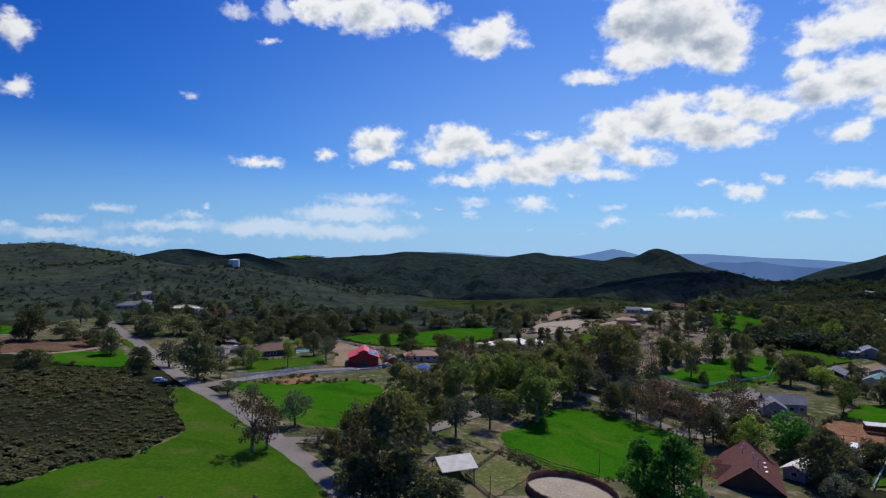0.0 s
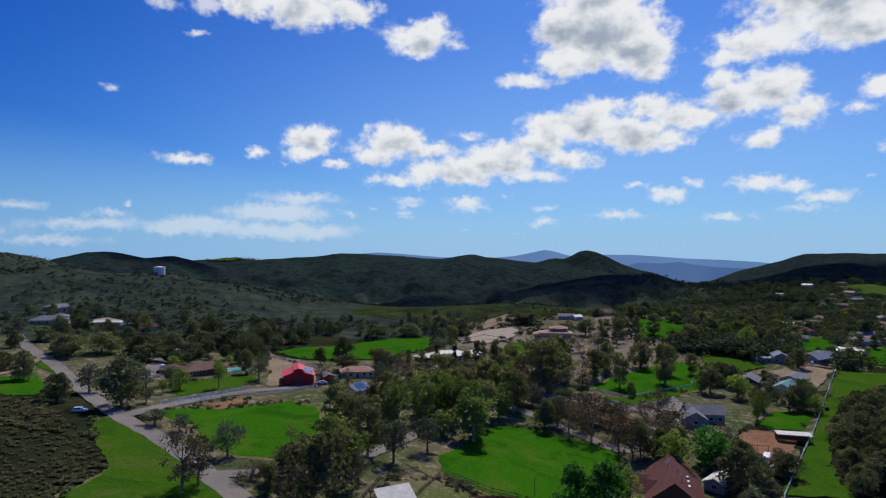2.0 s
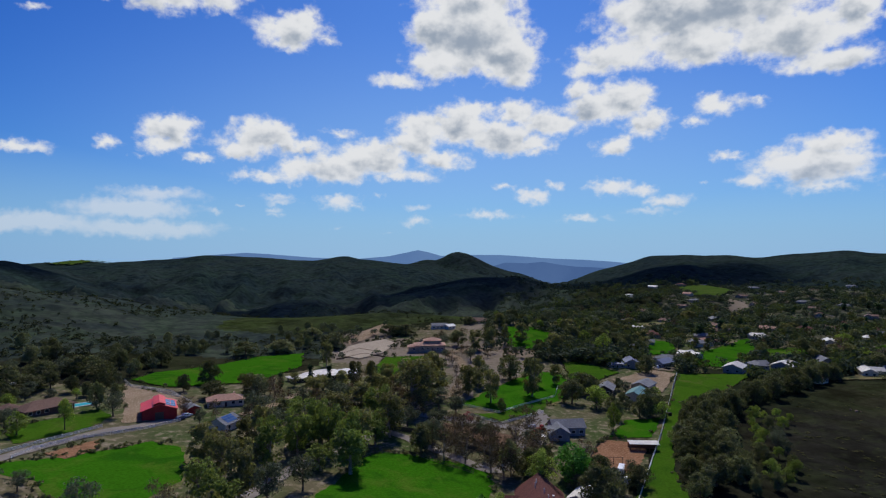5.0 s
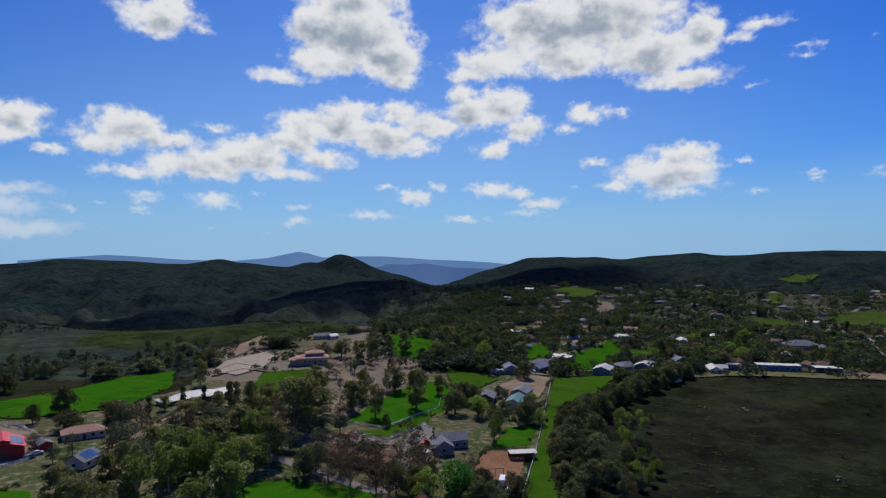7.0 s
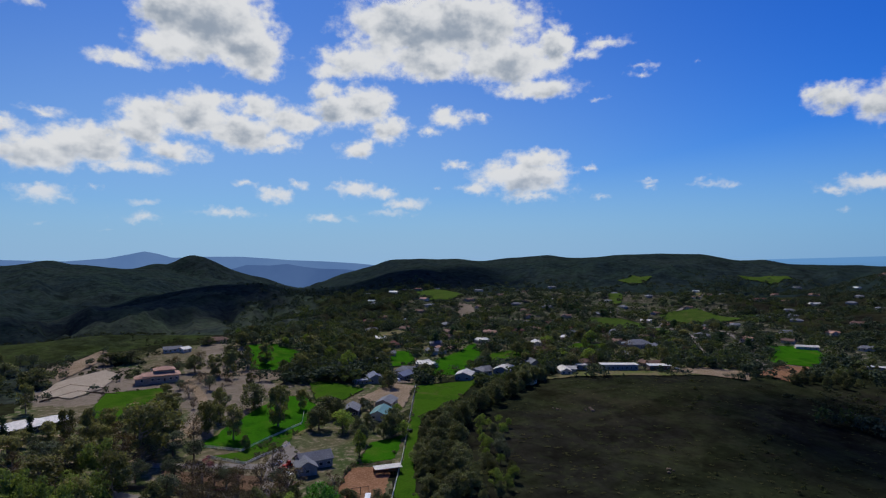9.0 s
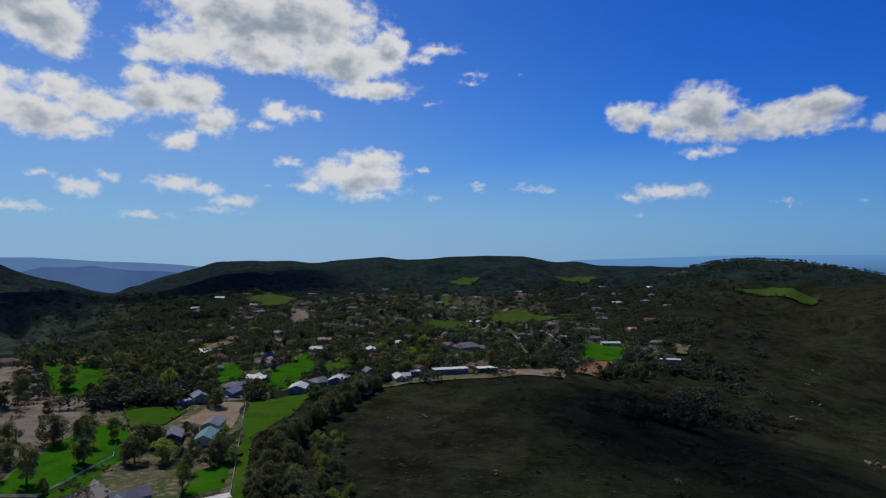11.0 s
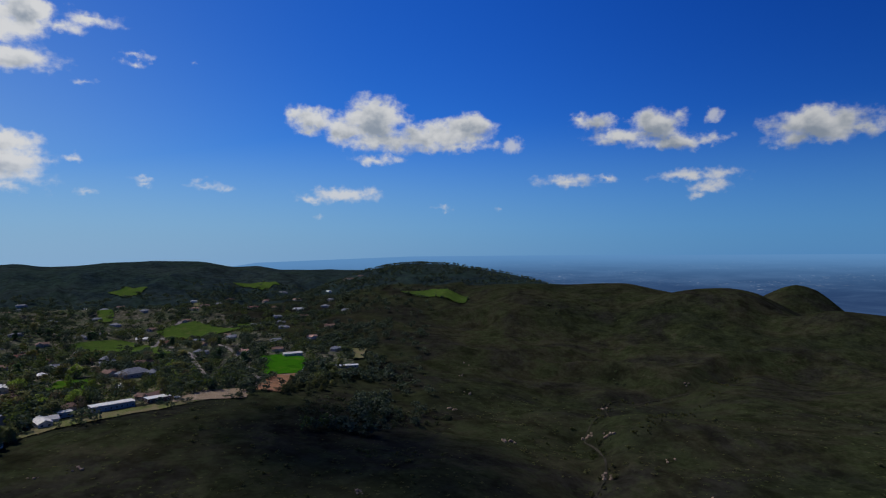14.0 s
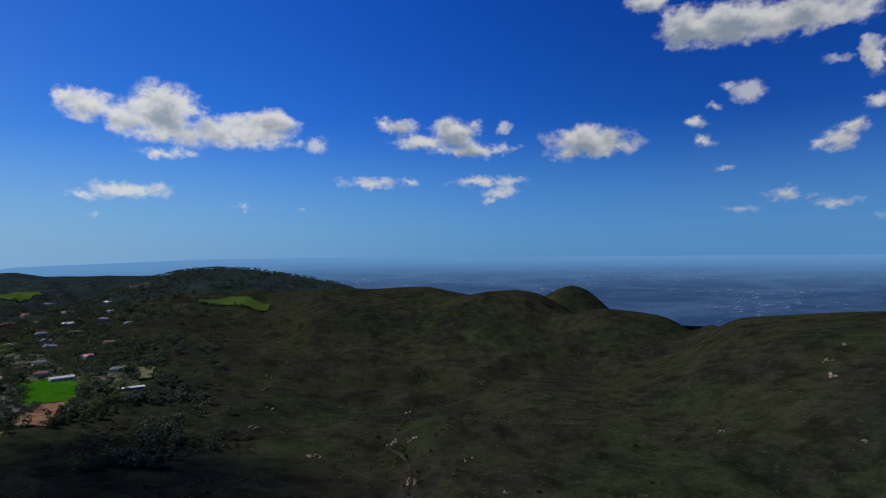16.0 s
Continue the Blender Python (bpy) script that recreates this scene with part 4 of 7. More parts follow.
drape("field_strip", [(117.9, 166.6), (170.5, 221.4), (271.7, 334.0), (322, 322), (268, 287), (221.4, 268.4), (175.5, 221.0), (150.2, 187.4), (137.0, 162.4)], M["lawn"], "long green strip of mown grass beside the white fence", "field", 0.5, 6.42991, 0.720152)
drape("field_lawn_small", [(145.9, 225.0), (171.0, 247.9), (191.3, 248.2), (167.0, 223.1)], M["grass"], "bright green grass field", "field", 0.12, 3.6, 0.7)
drape("arena", [(121.6, 202.1), (142.6, 223.9), (160.8, 216.7), (134.9, 188.9)], M["red_dirt"], "reddish dirt riding arena", "arena", 0.12, 3.6, 0.7)
drape("dirt_yard", [(216.1, 326.4), (262.7, 349.9), (270.8, 335.8), (226.7, 292.0), (208.5, 296.8)], M["dirt"], "bare dirt yard among farm buildings", "yard", 0.5, 6.25743, 0.700832)
drape("field_8", [(337.3, 459.6), (357.2, 439.8), (323.7, 401.6), (295.9, 397.0)], M["grass"], "bright green grass field", "field", 0.5, 8.16051, 0.913976)
drape("field_9", [(337.0, 397.0), (393.6, 419.9), (442.6, 447.4), (394.6, 386.3), (323.3, 345.2), (308.1, 358.9)], M["grass"], "bright green grass field", "field", 0.5, 9.06732, 1.01554)
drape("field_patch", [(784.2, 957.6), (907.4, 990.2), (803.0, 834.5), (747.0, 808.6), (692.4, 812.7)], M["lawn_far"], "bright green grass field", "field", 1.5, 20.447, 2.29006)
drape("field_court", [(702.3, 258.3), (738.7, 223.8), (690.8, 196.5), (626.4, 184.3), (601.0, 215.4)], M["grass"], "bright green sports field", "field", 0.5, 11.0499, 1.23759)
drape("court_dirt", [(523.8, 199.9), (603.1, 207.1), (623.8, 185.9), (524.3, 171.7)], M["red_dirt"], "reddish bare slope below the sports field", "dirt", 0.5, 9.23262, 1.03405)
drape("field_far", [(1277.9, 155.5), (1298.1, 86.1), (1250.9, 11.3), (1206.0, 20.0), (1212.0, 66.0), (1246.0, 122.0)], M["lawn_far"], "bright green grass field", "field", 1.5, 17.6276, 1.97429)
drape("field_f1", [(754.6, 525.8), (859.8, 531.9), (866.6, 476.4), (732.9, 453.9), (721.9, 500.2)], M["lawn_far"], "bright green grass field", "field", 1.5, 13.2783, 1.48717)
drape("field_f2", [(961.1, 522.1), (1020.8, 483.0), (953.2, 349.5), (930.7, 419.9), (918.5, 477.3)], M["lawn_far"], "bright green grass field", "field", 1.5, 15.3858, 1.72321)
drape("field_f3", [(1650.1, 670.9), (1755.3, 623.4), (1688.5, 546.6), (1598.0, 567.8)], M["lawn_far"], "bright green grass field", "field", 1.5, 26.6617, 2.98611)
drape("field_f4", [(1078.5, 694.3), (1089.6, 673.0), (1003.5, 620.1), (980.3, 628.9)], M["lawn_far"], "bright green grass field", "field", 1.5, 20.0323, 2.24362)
drape("field_f5", [(780.4, 163.2), (784.4, 142.9), (723.4, 136.2), (712.7, 146.2)], M["pasture"], "small grassy clearing in the brush", "field", 1.5, 11.4536, 1.2828)
drape("dirt_terrace", [(60.0, 441.0), (76.0, 474.8), (109.2, 492.7), (113.2, 472.8), (94.7, 437.7), (74.5, 422.4)], M["sand"], "pale terraced dirt bank", "dirt", 0.5, 7.18242, 0.804432)
drape("dirt_slope", [(83.2, 518.4), (125.6, 564.9), (123.6, 539.1), (76.0, 474.8)], M["dirt"], "bare brown slope", "dirt", 0.5, 8.13164, 0.910744)
drape("grass_hill_edge", [(347.3, 288.8), (383.5, 292.4), (444.8, 238.3), (464.0, 215.2), (427.8, 229.4), (377.0, 276.6)], M["pasture"], "grassy rim of the brush hill", "grass", 0.5, 7.29236, 0.816744)
drape("dirt_village", [(501.5, 233.4), (525.4, 204.8), (488.4, 190.6), (444.8, 238.3)], M["dirt"], "bare dirt at the village edge", "dirt", 0.5, 7.98191, 0.893972)
drape("lawn_left", [(-164.3, 301.8), (-155.1, 305.9), (-137.5, 276.4), (-149.4, 286.8)], M["lawn"], "grass verge by the road", "lawn", 0.12, 3.6, 0.7)
drape("lawn_grass_white", [(72.6, 375.9), (93.0, 421.8), (126.2, 413.7), (104.9, 345.4), (76.7, 350.0)], M["lawn"], "green lawn among trees", "lawn", 0.5, 6.17803, 0.69194)
ribbon("road_main", [(-209.0, 375.1), (-179.4, 333.2), (-143.6, 289.2), (-107.9, 240.0), (-85.7, 210.2), (-69.1, 194.0), (-55.8, 180.1), (-42.9, 163.1), (-30.4, 146.6), (-20.3, 130.0)], 6.2, M["road"], "pale gravel road running down past the trees", lift=0.2)
ribbon("road_drive", [(-84, 212), (-77, 229), (-69, 244), (-54, 263), (-42, 270), (-31, 281)], 5.5, M["road"], "grey drive along the rail fence", lift=0.2)
ribbon("road_drive_house", [(-107.9, 240.0), (-104.6, 265.6), (-101.2, 283.5), (-109.1, 313.9), (-120.0, 336.2)], 6, M["road"], "grey drive to the brown house", lift=0.2)
ribbon("road_lane", [(-43.1, 166.9), (-30.6, 170.6), (-7.4, 183.4), (15.2, 214.2), (38.7, 235.9), (50.8, 252.6), (60.5, 244.4), (75.3, 221.1), (90.5, 208.9), (125.4, 256.4)], 5, M["road"], "pale dirt lane under the trees", lift=0.2)
ribbon("road_track", [(50.8, 252.6), (72.4, 281.7), (102.8, 310.2), (128.4, 352.8), (140.6, 401.7), (140.6, 424.3), (180.4, 424.8), (186.9, 404.8)], 6, M["dirt"], "pale dirt track up to the large house", lift=0.2)
ribbon("road_lane_left", [(-178.9, 245.5), (-162.1, 254.9), (-155.6, 281.7), (-161.6, 305.5)], 4, M["dirt"], "pale farm lane", lift=0.2)
ribbon("road_house", [(76.0, 273.9), (98.1, 258.6), (118.6, 244.2), (131.3, 243.0)], 6, M["road"], "pale lane by the grey house", lift=0.2)
ribbon("road_village", [(537.2, 245.0), (712.2, 351.9), (762.8, 417.1), (905.3, 483.5), (1016.3, 506.7)], 7, M["road"], "village road", lift=0.8)
ribbon("road_village2", [(871.2, 465.4), (739.4, 304.2), (537.2, 245.0)], 5, M["road"], "village road", lift=0.8)
drape("dirt_band", [(77.5, 265.7), (100.1, 247.8), (120.7, 220.8), (90.7, 232), (75.9, 250.7)], M["brown_soil"], "strip of bare reddish soil beside the lane", "dirt", 0.1, 3.6, 0.6)
drape("dirt_meadow", [(-66.3, 234.4), (-60.5, 242.9), (-53.4, 251.6), (-50.8, 242.1), (-54.1, 234.2), (-58.6, 227.6)], M["red_dirt"], "worn reddish patch at the top of the meadow", "dirt", 0.2, 4.0, 0.25)
drape("yard_grey", [(123.3, 257.7), (138.5, 273.5), (135.4, 254.1), (119, 236), (113, 246)], M["road"], "pale worn yard by the grey house", "yard", 0.14, 4.5, 0.25)
drape("yard_parking", [(-113, 310), (-107, 318), (-95, 280), (-100, 269), (-108, 285)], M["road"], "grey parking yard beside the brown house", "yard", 0.14, 4.5, 0.25)
drape("sand_pad", [(-195, 438), (-191, 451), (-179, 446), (-172, 426), (-183, 419)], M["sand"], "pale bare pad among the oaks", "dirt", 0.2, 5, 0.25)
ribbon("road_yard", [(-4, 283), (10, 298), (24, 322), (40, 345), (56, 340)], 4.5, M["dirt"], "pale dirt drive between the houses")
drape("pasture_farm", [(209.4, 375.4), (222.1, 378), (234.1, 345), (207.2, 328.3), (190, 334)], M["lawn"], "green pasture behind the farm sheds", "pasture", 0.5, 5, 0.6)
drape("farm_yard", [(264.7, 352), (283, 375), (298, 378), (284, 352), (274, 343)], M["sand_soil"], "pale gravel yard between the farm houses", "yard", 0.5, 5, 0.6)
drape("lawn_village", [(700, 384), (681, 400), (720, 452), (745, 440)], M["lawn_far"], "green lawn among the village trees", "lawn", 0.8, 8, 1.5)
drape("lawn_village_slope", [(655, 362), (700, 352), (770, 410), (735, 430)], M["lawn_far"], "green lawn beside the village road", "lawn", 0.8, 8, 1.5)
drape("lawn_village_edge", [(482, 364), (501, 346), (532, 352), (516, 372)], M["lawn"], "green lawn behind the long building", "lawn", 0.6, 6, 1.0)
drape("field_woodside", [(391, 537), (446, 556), (429, 583), (395, 570)], M["pasture"], "dry grass field beside the dark trees", "field", 0.8, 8, 1.5)
drape("yard_village", [(560, 395), (590, 380), (612, 405), (580, 425)], M["sand_soil"], "pale yard around the white tent", "yard", 0.6, 6, 1.0)
drape("track_village", [(660, 700), (690, 690), (760, 770), (745, 790)], M["sand_soil"], "pale bare track between the far houses", "dirt", 1.0, 9, 1.5)
drape("lawn_terrace", [(1028, 418), (1062, 399), (925, 339), (917, 359)], M["lawn_far"], "green lawn between the upper village houses", "lawn", 1.0, 9, 1.8)
drape("lawn_yellow", [(1290, 612), (1312, 602), (1190, 550), (1172, 560)], M["pasture"], "dry yellow-green paddock in the far village", "paddock", 1.2, 10, 1.8)
drape("lawn_upper", [(1416, 882), (1473, 867), (1459, 808), (1364, 803)], M["lawn_far"], "green field at the edge of the far woods", "field", 1.5, 12, 2.0)
drape("lawn_barns", [(402, 396), (430, 393), (455, 387), (435, 366), (390, 356), (369, 362)], M["lawn"], "green lawn behind the metal barns", "lawn", 0.6, 6, 1.0)
drape("lawn_long", [(869, 528), (872, 506), (802, 430), (700, 372), (690, 382), (754, 448)], M["lawn_far"], "long green lawn along the village road", "lawn", 0.8, 8, 1.5)
drape("lawn_hall", [(505, 348), (540, 352), (508, 335), (485, 331)], M["lawn"], "small lawn beside the large hall", "lawn", 0.6, 6, 1.0)
ribbon("road_upper", [(857, 459), (704, 342), (680, 306)], 5, M["road"], "pale lane climbing between the village trees", lift=0.8)
ribbon("road_field", [(640, 244), (609, 234), (576, 212), (546, 206)], 4, M["road"], "pale drive below the sports field", lift=0.6)
drape("meadow_rim", [(7.6, 180.5), (11.0, 183.4), (19.2, 169), (31.2, 156), (29, 152.4), (17.4, 165.6)], M["pasture"], "dry tan rim of the bright meadow", "grass", 0.16, 3, 0.4)
drape("hill_meadow", [(-580.7, 2137.5), (-510.4, 2175.9), (-439.9, 2201.5), (-402.9, 2152.6), (-433.5, 2075.2), (-480.9, 2018.5), (-544.1, 2059.3)], M["lawn_far"], "sunlit green clearing on the far hill crest", "meadow", 2.5, 14, 5)
def rim(name, outline, out):
    """A ragged dry verge that reaches a little past a field."""
    cx, cy = sum(p[0] for p in outline) / len(outline), sum(p[1] for p in outline) / len(outline)
    wider = []
    for x, y in outline:
        d = math.hypot(x - cx, y - cy)
        wider.append((x + (x - cx) / d * out, y + (y - cy) / d * out))
    drape(name, wider, M["pasture"], "dry trampled verge round the green field", "grass", 0.05, 4.0, 1.1)


for k, outline in enumerate([list(o) for o in FIELDS if 120 < min(math.hypot(*p) for p in o) < 300 and len(o) > 8]):
    rim("verge_%d" % (k + 1), outline, 2.2)
ribbon("stream_bed", RAVINE[1:9], 1.5, M["stream_rock"], "dry rocky stream bed down the canyon", "stream bed", 0.35)


# ---- trees ----
BOUNDS = {}


def inside(outline, x, y):
    key = (*outline[0], *outline[-1], *outline[1], len(outline))
    if key not in BOUNDS:
        BOUNDS[key] = (min(p[0] for p in outline), max(p[0] for p in outline), min(p[1] for p in outline), max(p[1] for p in outline))
    x_lo, x_hi, y_lo, y_hi = BOUNDS[key]
    if x < x_lo or x > x_hi or y < y_lo or y > y_hi:
        return False
    hit = False
    for (x0, y0), (x1, y1) in zip(outline, outline[1:] + outline[:1]):
        if (y0 > y) != (y1 > y) and x < (x1 - x0) * (y - y0) / (y1 - y0) + x0:
            hit = not hit
    return hit


def leaf_cloud(rng, centres, per, size, droop=0.0):
    """Leaf sprays, as small bent diamonds, over the shells of clumps (x, y, z, radius, flatness)."""
    verts, tris = [], []
    for cx, cy, cz, cr, flat in centres:
        n = rng.normal(size=(per, 3))
        n /= np.linalg.norm(n, axis=1)[:, None]
        n[:, 2] = np.abs(n[:, 2]) * np.where(rng.random(per) < 0.28, -1, 1)
        p = n * (cr * rng.uniform(0.4, 1.25, per) ** 0.6)[:, None]
        p[:, 2] *= flat
        p += (cx, cy, cz)
        lean = n + rng.normal(size=(per, 3)) * 0.6
        lean /= np.linalg.norm(lean, axis=1)[:, None]
        u = np.cross(lean, rng.normal(size=(per, 3)))
        u /= np.linalg.norm(u, axis=1)[:, None]
        v = np.cross(lean, u)
        s = (size * rng.uniform(0.6, 1.4, per))[:, None]
        v[:, 2] -= droop
        quad = np.stack([p - u * s, p - v * s * 0.7 + lean * s * 0.15, p + u * s, p + v * s * 0.7 - lean * s * 0.1], 1)
        base = sum(len(q) for q in verts)
        verts.append(quad.reshape(-1, 3))
        i = base + np.arange(per)[:, None] * 4
        tris += [np.hstack([i, i + 1, i + 2]), np.hstack([i, i + 2, i + 3])]
    return np.vstack(verts), np.vstack(tris)


# crown shapes for a tree 10 m high: clumps, crown foot, half width, clump radius, flatness, sprays a clump, spray size, bark, leaves
KINDS = {
    "oak": ("oak_tree", 30, 0.9, 4.6, 1.7, 0.8, 60, 0.42, "bark", "leaf_oak", "dense dark green evergreen oak"),
    "gum": ("eucalyptus_tree", 30, 0.9, 2.7, 1.25, 0.85, 52, 0.36, "pale_bark", "leaf_gum", "tall airy eucalyptus with dull green foliage"),
    "gumlight": ("eucalyptus_tree", 29, 1.2, 2.8, 1.2, 0.9, 52, 0.36, "pale_bark", "leaf_gum_light", "tall eucalyptus with bright yellow-green foliage"),
    "olive": ("olive_tree", 20, 2.6, 4.2, 1.7, 0.75, 60, 0.34, "bark", "leaf_olive", "rounded grey-green tree with a dark leaning trunk"),
    "lush": ("broadleaf_tree", 32, 0.6, 4.6, 1.6, 0.85, 70, 0.42, "bark", "leaf_lush", "full bright green broadleaf tree"),
    "spring": ("willow_tree", 20, 1.4, 4.2, 1.5, 0.9, 56, 0.34, "bark", "leaf_spring", "soft yellow-green spring foliage tree"),
    "bare": ("sycamore_tree", 26, 1.2, 4.4, 1.4, 0.85, 26, 0.30, "pale_bark", "leaf_bare", "thin brownish tree, half bare with pale limbs"),
    "cypress": ("cypress_tree", 14, 0.6, 1.3, 1.2, 1.3, 60, 0.34, "bark", "leaf_cypress", "narrow dark green cypress tree"),
    "pink": ("blossom_tree", 14, 2.0, 3.8, 1.5, 0.85, 50, 0.36, "bark", "leaf_pink", "small tree in pink blossom"),
}


def build_tree(kind, seed):
    name, clumps, foot, half, cr, flat, per, size, bark, leaf, label = KINDS[kind]
    rng = np.random.default_rng(seed)
    centres = []
    while len(centres) < clumps:
        z = rng.uniform(foot + cr * 0.4, 10 - cr * 0.7)
        u = (z - foot) / (10 - foot)
        if kind == "cypress":
            wide = half * (1.05 - u)
        elif kind in ("gum", "gumlight"):
            wide = half * (0.55 + 0.55 * math.sin(math.pi * min(1, u * 0.95)))
        else:
            wide = half * max(0.15, 1 - (2 * u - 0.75) ** 2 * 0.75)
        a, d = rng.uniform(0, 2 * math.pi), math.sqrt(rng.uniform(0.05, 1)) * max(0.1, wide - cr * 0.35)
        centres.append((d * math.cos(a), d * math.sin(a), z, cr * rng.uniform(0.6, 1.2), flat))
    tree = new(name)
    tree.empty_display_size = 0.5
    bm = bmesh.new()
    bend = Vector((rng.uniform(-0.6, 0.6), rng.uniform(-0.6, 0.6), max(foot + 1.0, 2.6)))
    if kind in ("oak", "lush", "spring", "cypress", "pink"):
        bend.x, bend.y = bend.x * 0.5, bend.y * 0.5
    tube(bm, (0, 0, -0.8), bend * 0.5, 0.36, 0.27, 8)
    tube(bm, bend * 0.5, bend, 0.27, 0.22, 8)
    top = Vector((bend.x * 1.3, bend.y * 1.3, 7.2))
    tube(bm, bend, top, 0.2, 0.07, 6)
    for c in centres[: 9 if kind != "bare" else 16]:
        knee = bend.lerp(Vector(c[:3]), 0.5) + Vector((0, 0, 0.35))
        tube(bm, bend.lerp(top, min(0.8, max(0, (c[2] - 4) / 8))), knee, 0.13, 0.09, 5)
        tube(bm, knee, c[:3], 0.09, 0.035, 5)
    part("trunk", bm, M[bark], tree)
    verts, tris = leaf_cloud(rng, centres, int(per * 1.9), size * 0.62, 0.25 if kind in ("gum", "gumlight", "spring") else 0.0)
    crown = new("crown", from_arrays("crown", verts, tris, M[leaf]))
    crown.parent = tree
    return tagged(tree, label, "tree", "trees in the valley")


TREES = {k: [build_tree(k, 11 * i + s) for s in range(v)] for i, (k, v) in enumerate((("oak", 3), ("gum", 3), ("gumlight", 2), ("olive", 2), ("lush", 2), ("spring", 2), ("bare", 2), ("cypress", 1), ("pink", 1)))}
KEPT = {}
rng_t = random.Random(7)
PLANTED = []


def plant(kind, x, y, high, aspect=1.0):
    """A tree of that height; aspect: crown width over height."""
    base = {"oak": 1.05, "gum": 0.72, "gumlight": 0.68, "olive": 0.98, "lush": 1.05, "spring": 0.96, "bare": 0.98, "cypress": 0.36, "pink": 0.9}[kind]
    s = high / 10
    w = s * min(2.2, max(0.6, aspect / base))
    m = pose(x, y, ground_at(x, y) - 0.1, 0, 0, rng_t.uniform(0, 360)) @ Matrix.Diagonal((w, w, s, 1))
    pick = rng_t.choice(TREES[kind])
    PLANTED.append((x, y))
    if pick.name not in KEPT:
        KEPT[pick.name] = (pick, m)
        return
    copy_thing(pick, m)


OAKS = [(-6, 127.5, 11.5, 1.15), (-17, 128, 12.0, 1.1), (-90, 223, 18.7, 0.98), (151, 337, 15.7, 1.16), (63, 227, 12.0, 0.94), (90, 202, 14.4, 0.73), (107, 169, 15.5, 1.06), (178, 301, 12.2, 1.9), (-193, 282, 15.3, 1.19), (-162, 278, 8.5, 1.5), (-143, 261, 12.5, 0.92), (-180, 291, 9.6, 1.67), (-152, 225, 8.0, 1.71), (-115, 230, 11.1, 1.0), (-151, 315, 12.1, 1.5), (-142, 328, 12.4, 1.75), (-124, 331, 10.9, 1.94)]
OAKS_2 = [(-110, 336, 12.5, 1.36), (-100, 353, 12.8, 1.49), (-86, 379, 13.3, 1.57), (-159, 324, 10.1, 1.47), (-185, 358, 9.0, 1.67), (-75, 359, 11.1, 1.71), (-21, 355, 13.7, 1.06), (-32, 336, 9.5, 1.03), (-53, 424, 12.0, 1.43), (-2, 456, 11.7, 2.0), (24, 463, 10.3, 2.33), (64, 471, 13.6, 1.6), (51, 514, 9.7, 2.5), (157, 448, 12.6, 1.26), (183, 446, 14.4, 0.91), (131, 511, 10.3, 2.4), (117, 512, 9.8, 2.2)]
OAKS_3 = [(0, 129, 7.2, 1.64), (-64, 300, 12.6, 0.72), (-115, 317, 9.6, 2.0), (-100, 335, 8.3, 2.4), (161, 281, 13.0, 1.24), (180, 293, 12.2, 1.1), (189, 253, 14.2, 1.12), (286, 412, 15.5, 0.92), (254, 441, 15.2, 1.25), (298, 356, 11.2, 1.47), (251, 340, 13.2, 1.25), (117, 272, 7.1, 0.8), (203, 547, 8.2, 2.67), (188, 460, 14.8, 1.25), (4, 334, 9.0, 1.79), (-17, 318, 9.1, 2.0), (14, 279, 8.1, 1.33), (425, 374, 14.7, 1.14), (372, 362, 14.7, 1.0), (408, 300, 13.3, 1.5)]
BARES = [(-16, 137, 19.0, 0.8), (96, 231, 11.5, 1.0), (90, 240, 11.0, 1.0), (103, 226, 12.0, 1.0), (84, 247, 10.5, 1.1), (-49, 156, 16.6, 0.86), (-46, 159, 14.3, 0.74), (114, 237, 14.0, 0.9), (70, 219, 14.0, 0.8), (77, 215, 14.0, 0.8), (84, 206, 15.1, 0.8), (-34, 164, 5.7, 2.0), (-27, 288, 9.2, 1.25), (125, 209, 8.5, 1.14), (87, 201, 13.9, 0.89), (77, 226, 12.0, 0.98)]
OLIVES = [(79, 254, 9.5, 1.2), (93, 236, 9.0, 1.2), (109, 222, 9.5, 1.1), (66, 258, 9.5, 1.2), (-44, 181, 10.8, 1.06), (4, 182, 13.8, 0.9), (15, 193, 12.0, 0.95), (58, 253, 11.6, 1.32), (88, 282, 11.8, 1.14), (-55, 286, 11.8, 0.88), (-111, 246, 11.8, 1.08), (-85, 232, 6.5, 1.07), (-72, 203, 5.8, 1.57), (-63, 199, 6.4, 1.12), (-27, 161, 6.4, 1.5), (114, 313, 12.7, 0.9), (131, 188, 7.1, 0.75), (69, 231, 13.1, 0.91)]
GUMS = [(-11, 129, 24.4, 0.72), (-19, 146, 17.5, 0.85), (-4, 186, 19.2, 0.62), (-16, 222, 13.9, 0.92), (-10, 205, 15.8, 0.75), (89, 301, 23.7, 1.0), (112, 305, 17.4, 0.67), (127, 329, 17.3, 0.65), (146, 298, 21.5, 0.61), (49, 402, 17.1, 0.53), (53, 316, 18.2, 0.57), (58, 302, 20.8, 0.45), (62, 296, 15.8, 0.8), (164, 429, 15.7, 1.0), (-4, 134, 4.3, 1.88), (160, 321, 16.7, 0.73), (174, 323, 13.0, 0.65)]
GUMS_2 = [(209, 443, 17.1, 0.88), (215, 398, 17.8, 0.73), (118, 288, 17.9, 0.6), (77, 284, 26.5, 0.9), (196, 445, 15.4, 0.6), (4, 224, 18.9, 0.67), (39, 228, 17.3, 0.75), (55, 245, 18.8, 0.75), (465, 250, 17.6, 0.6)]
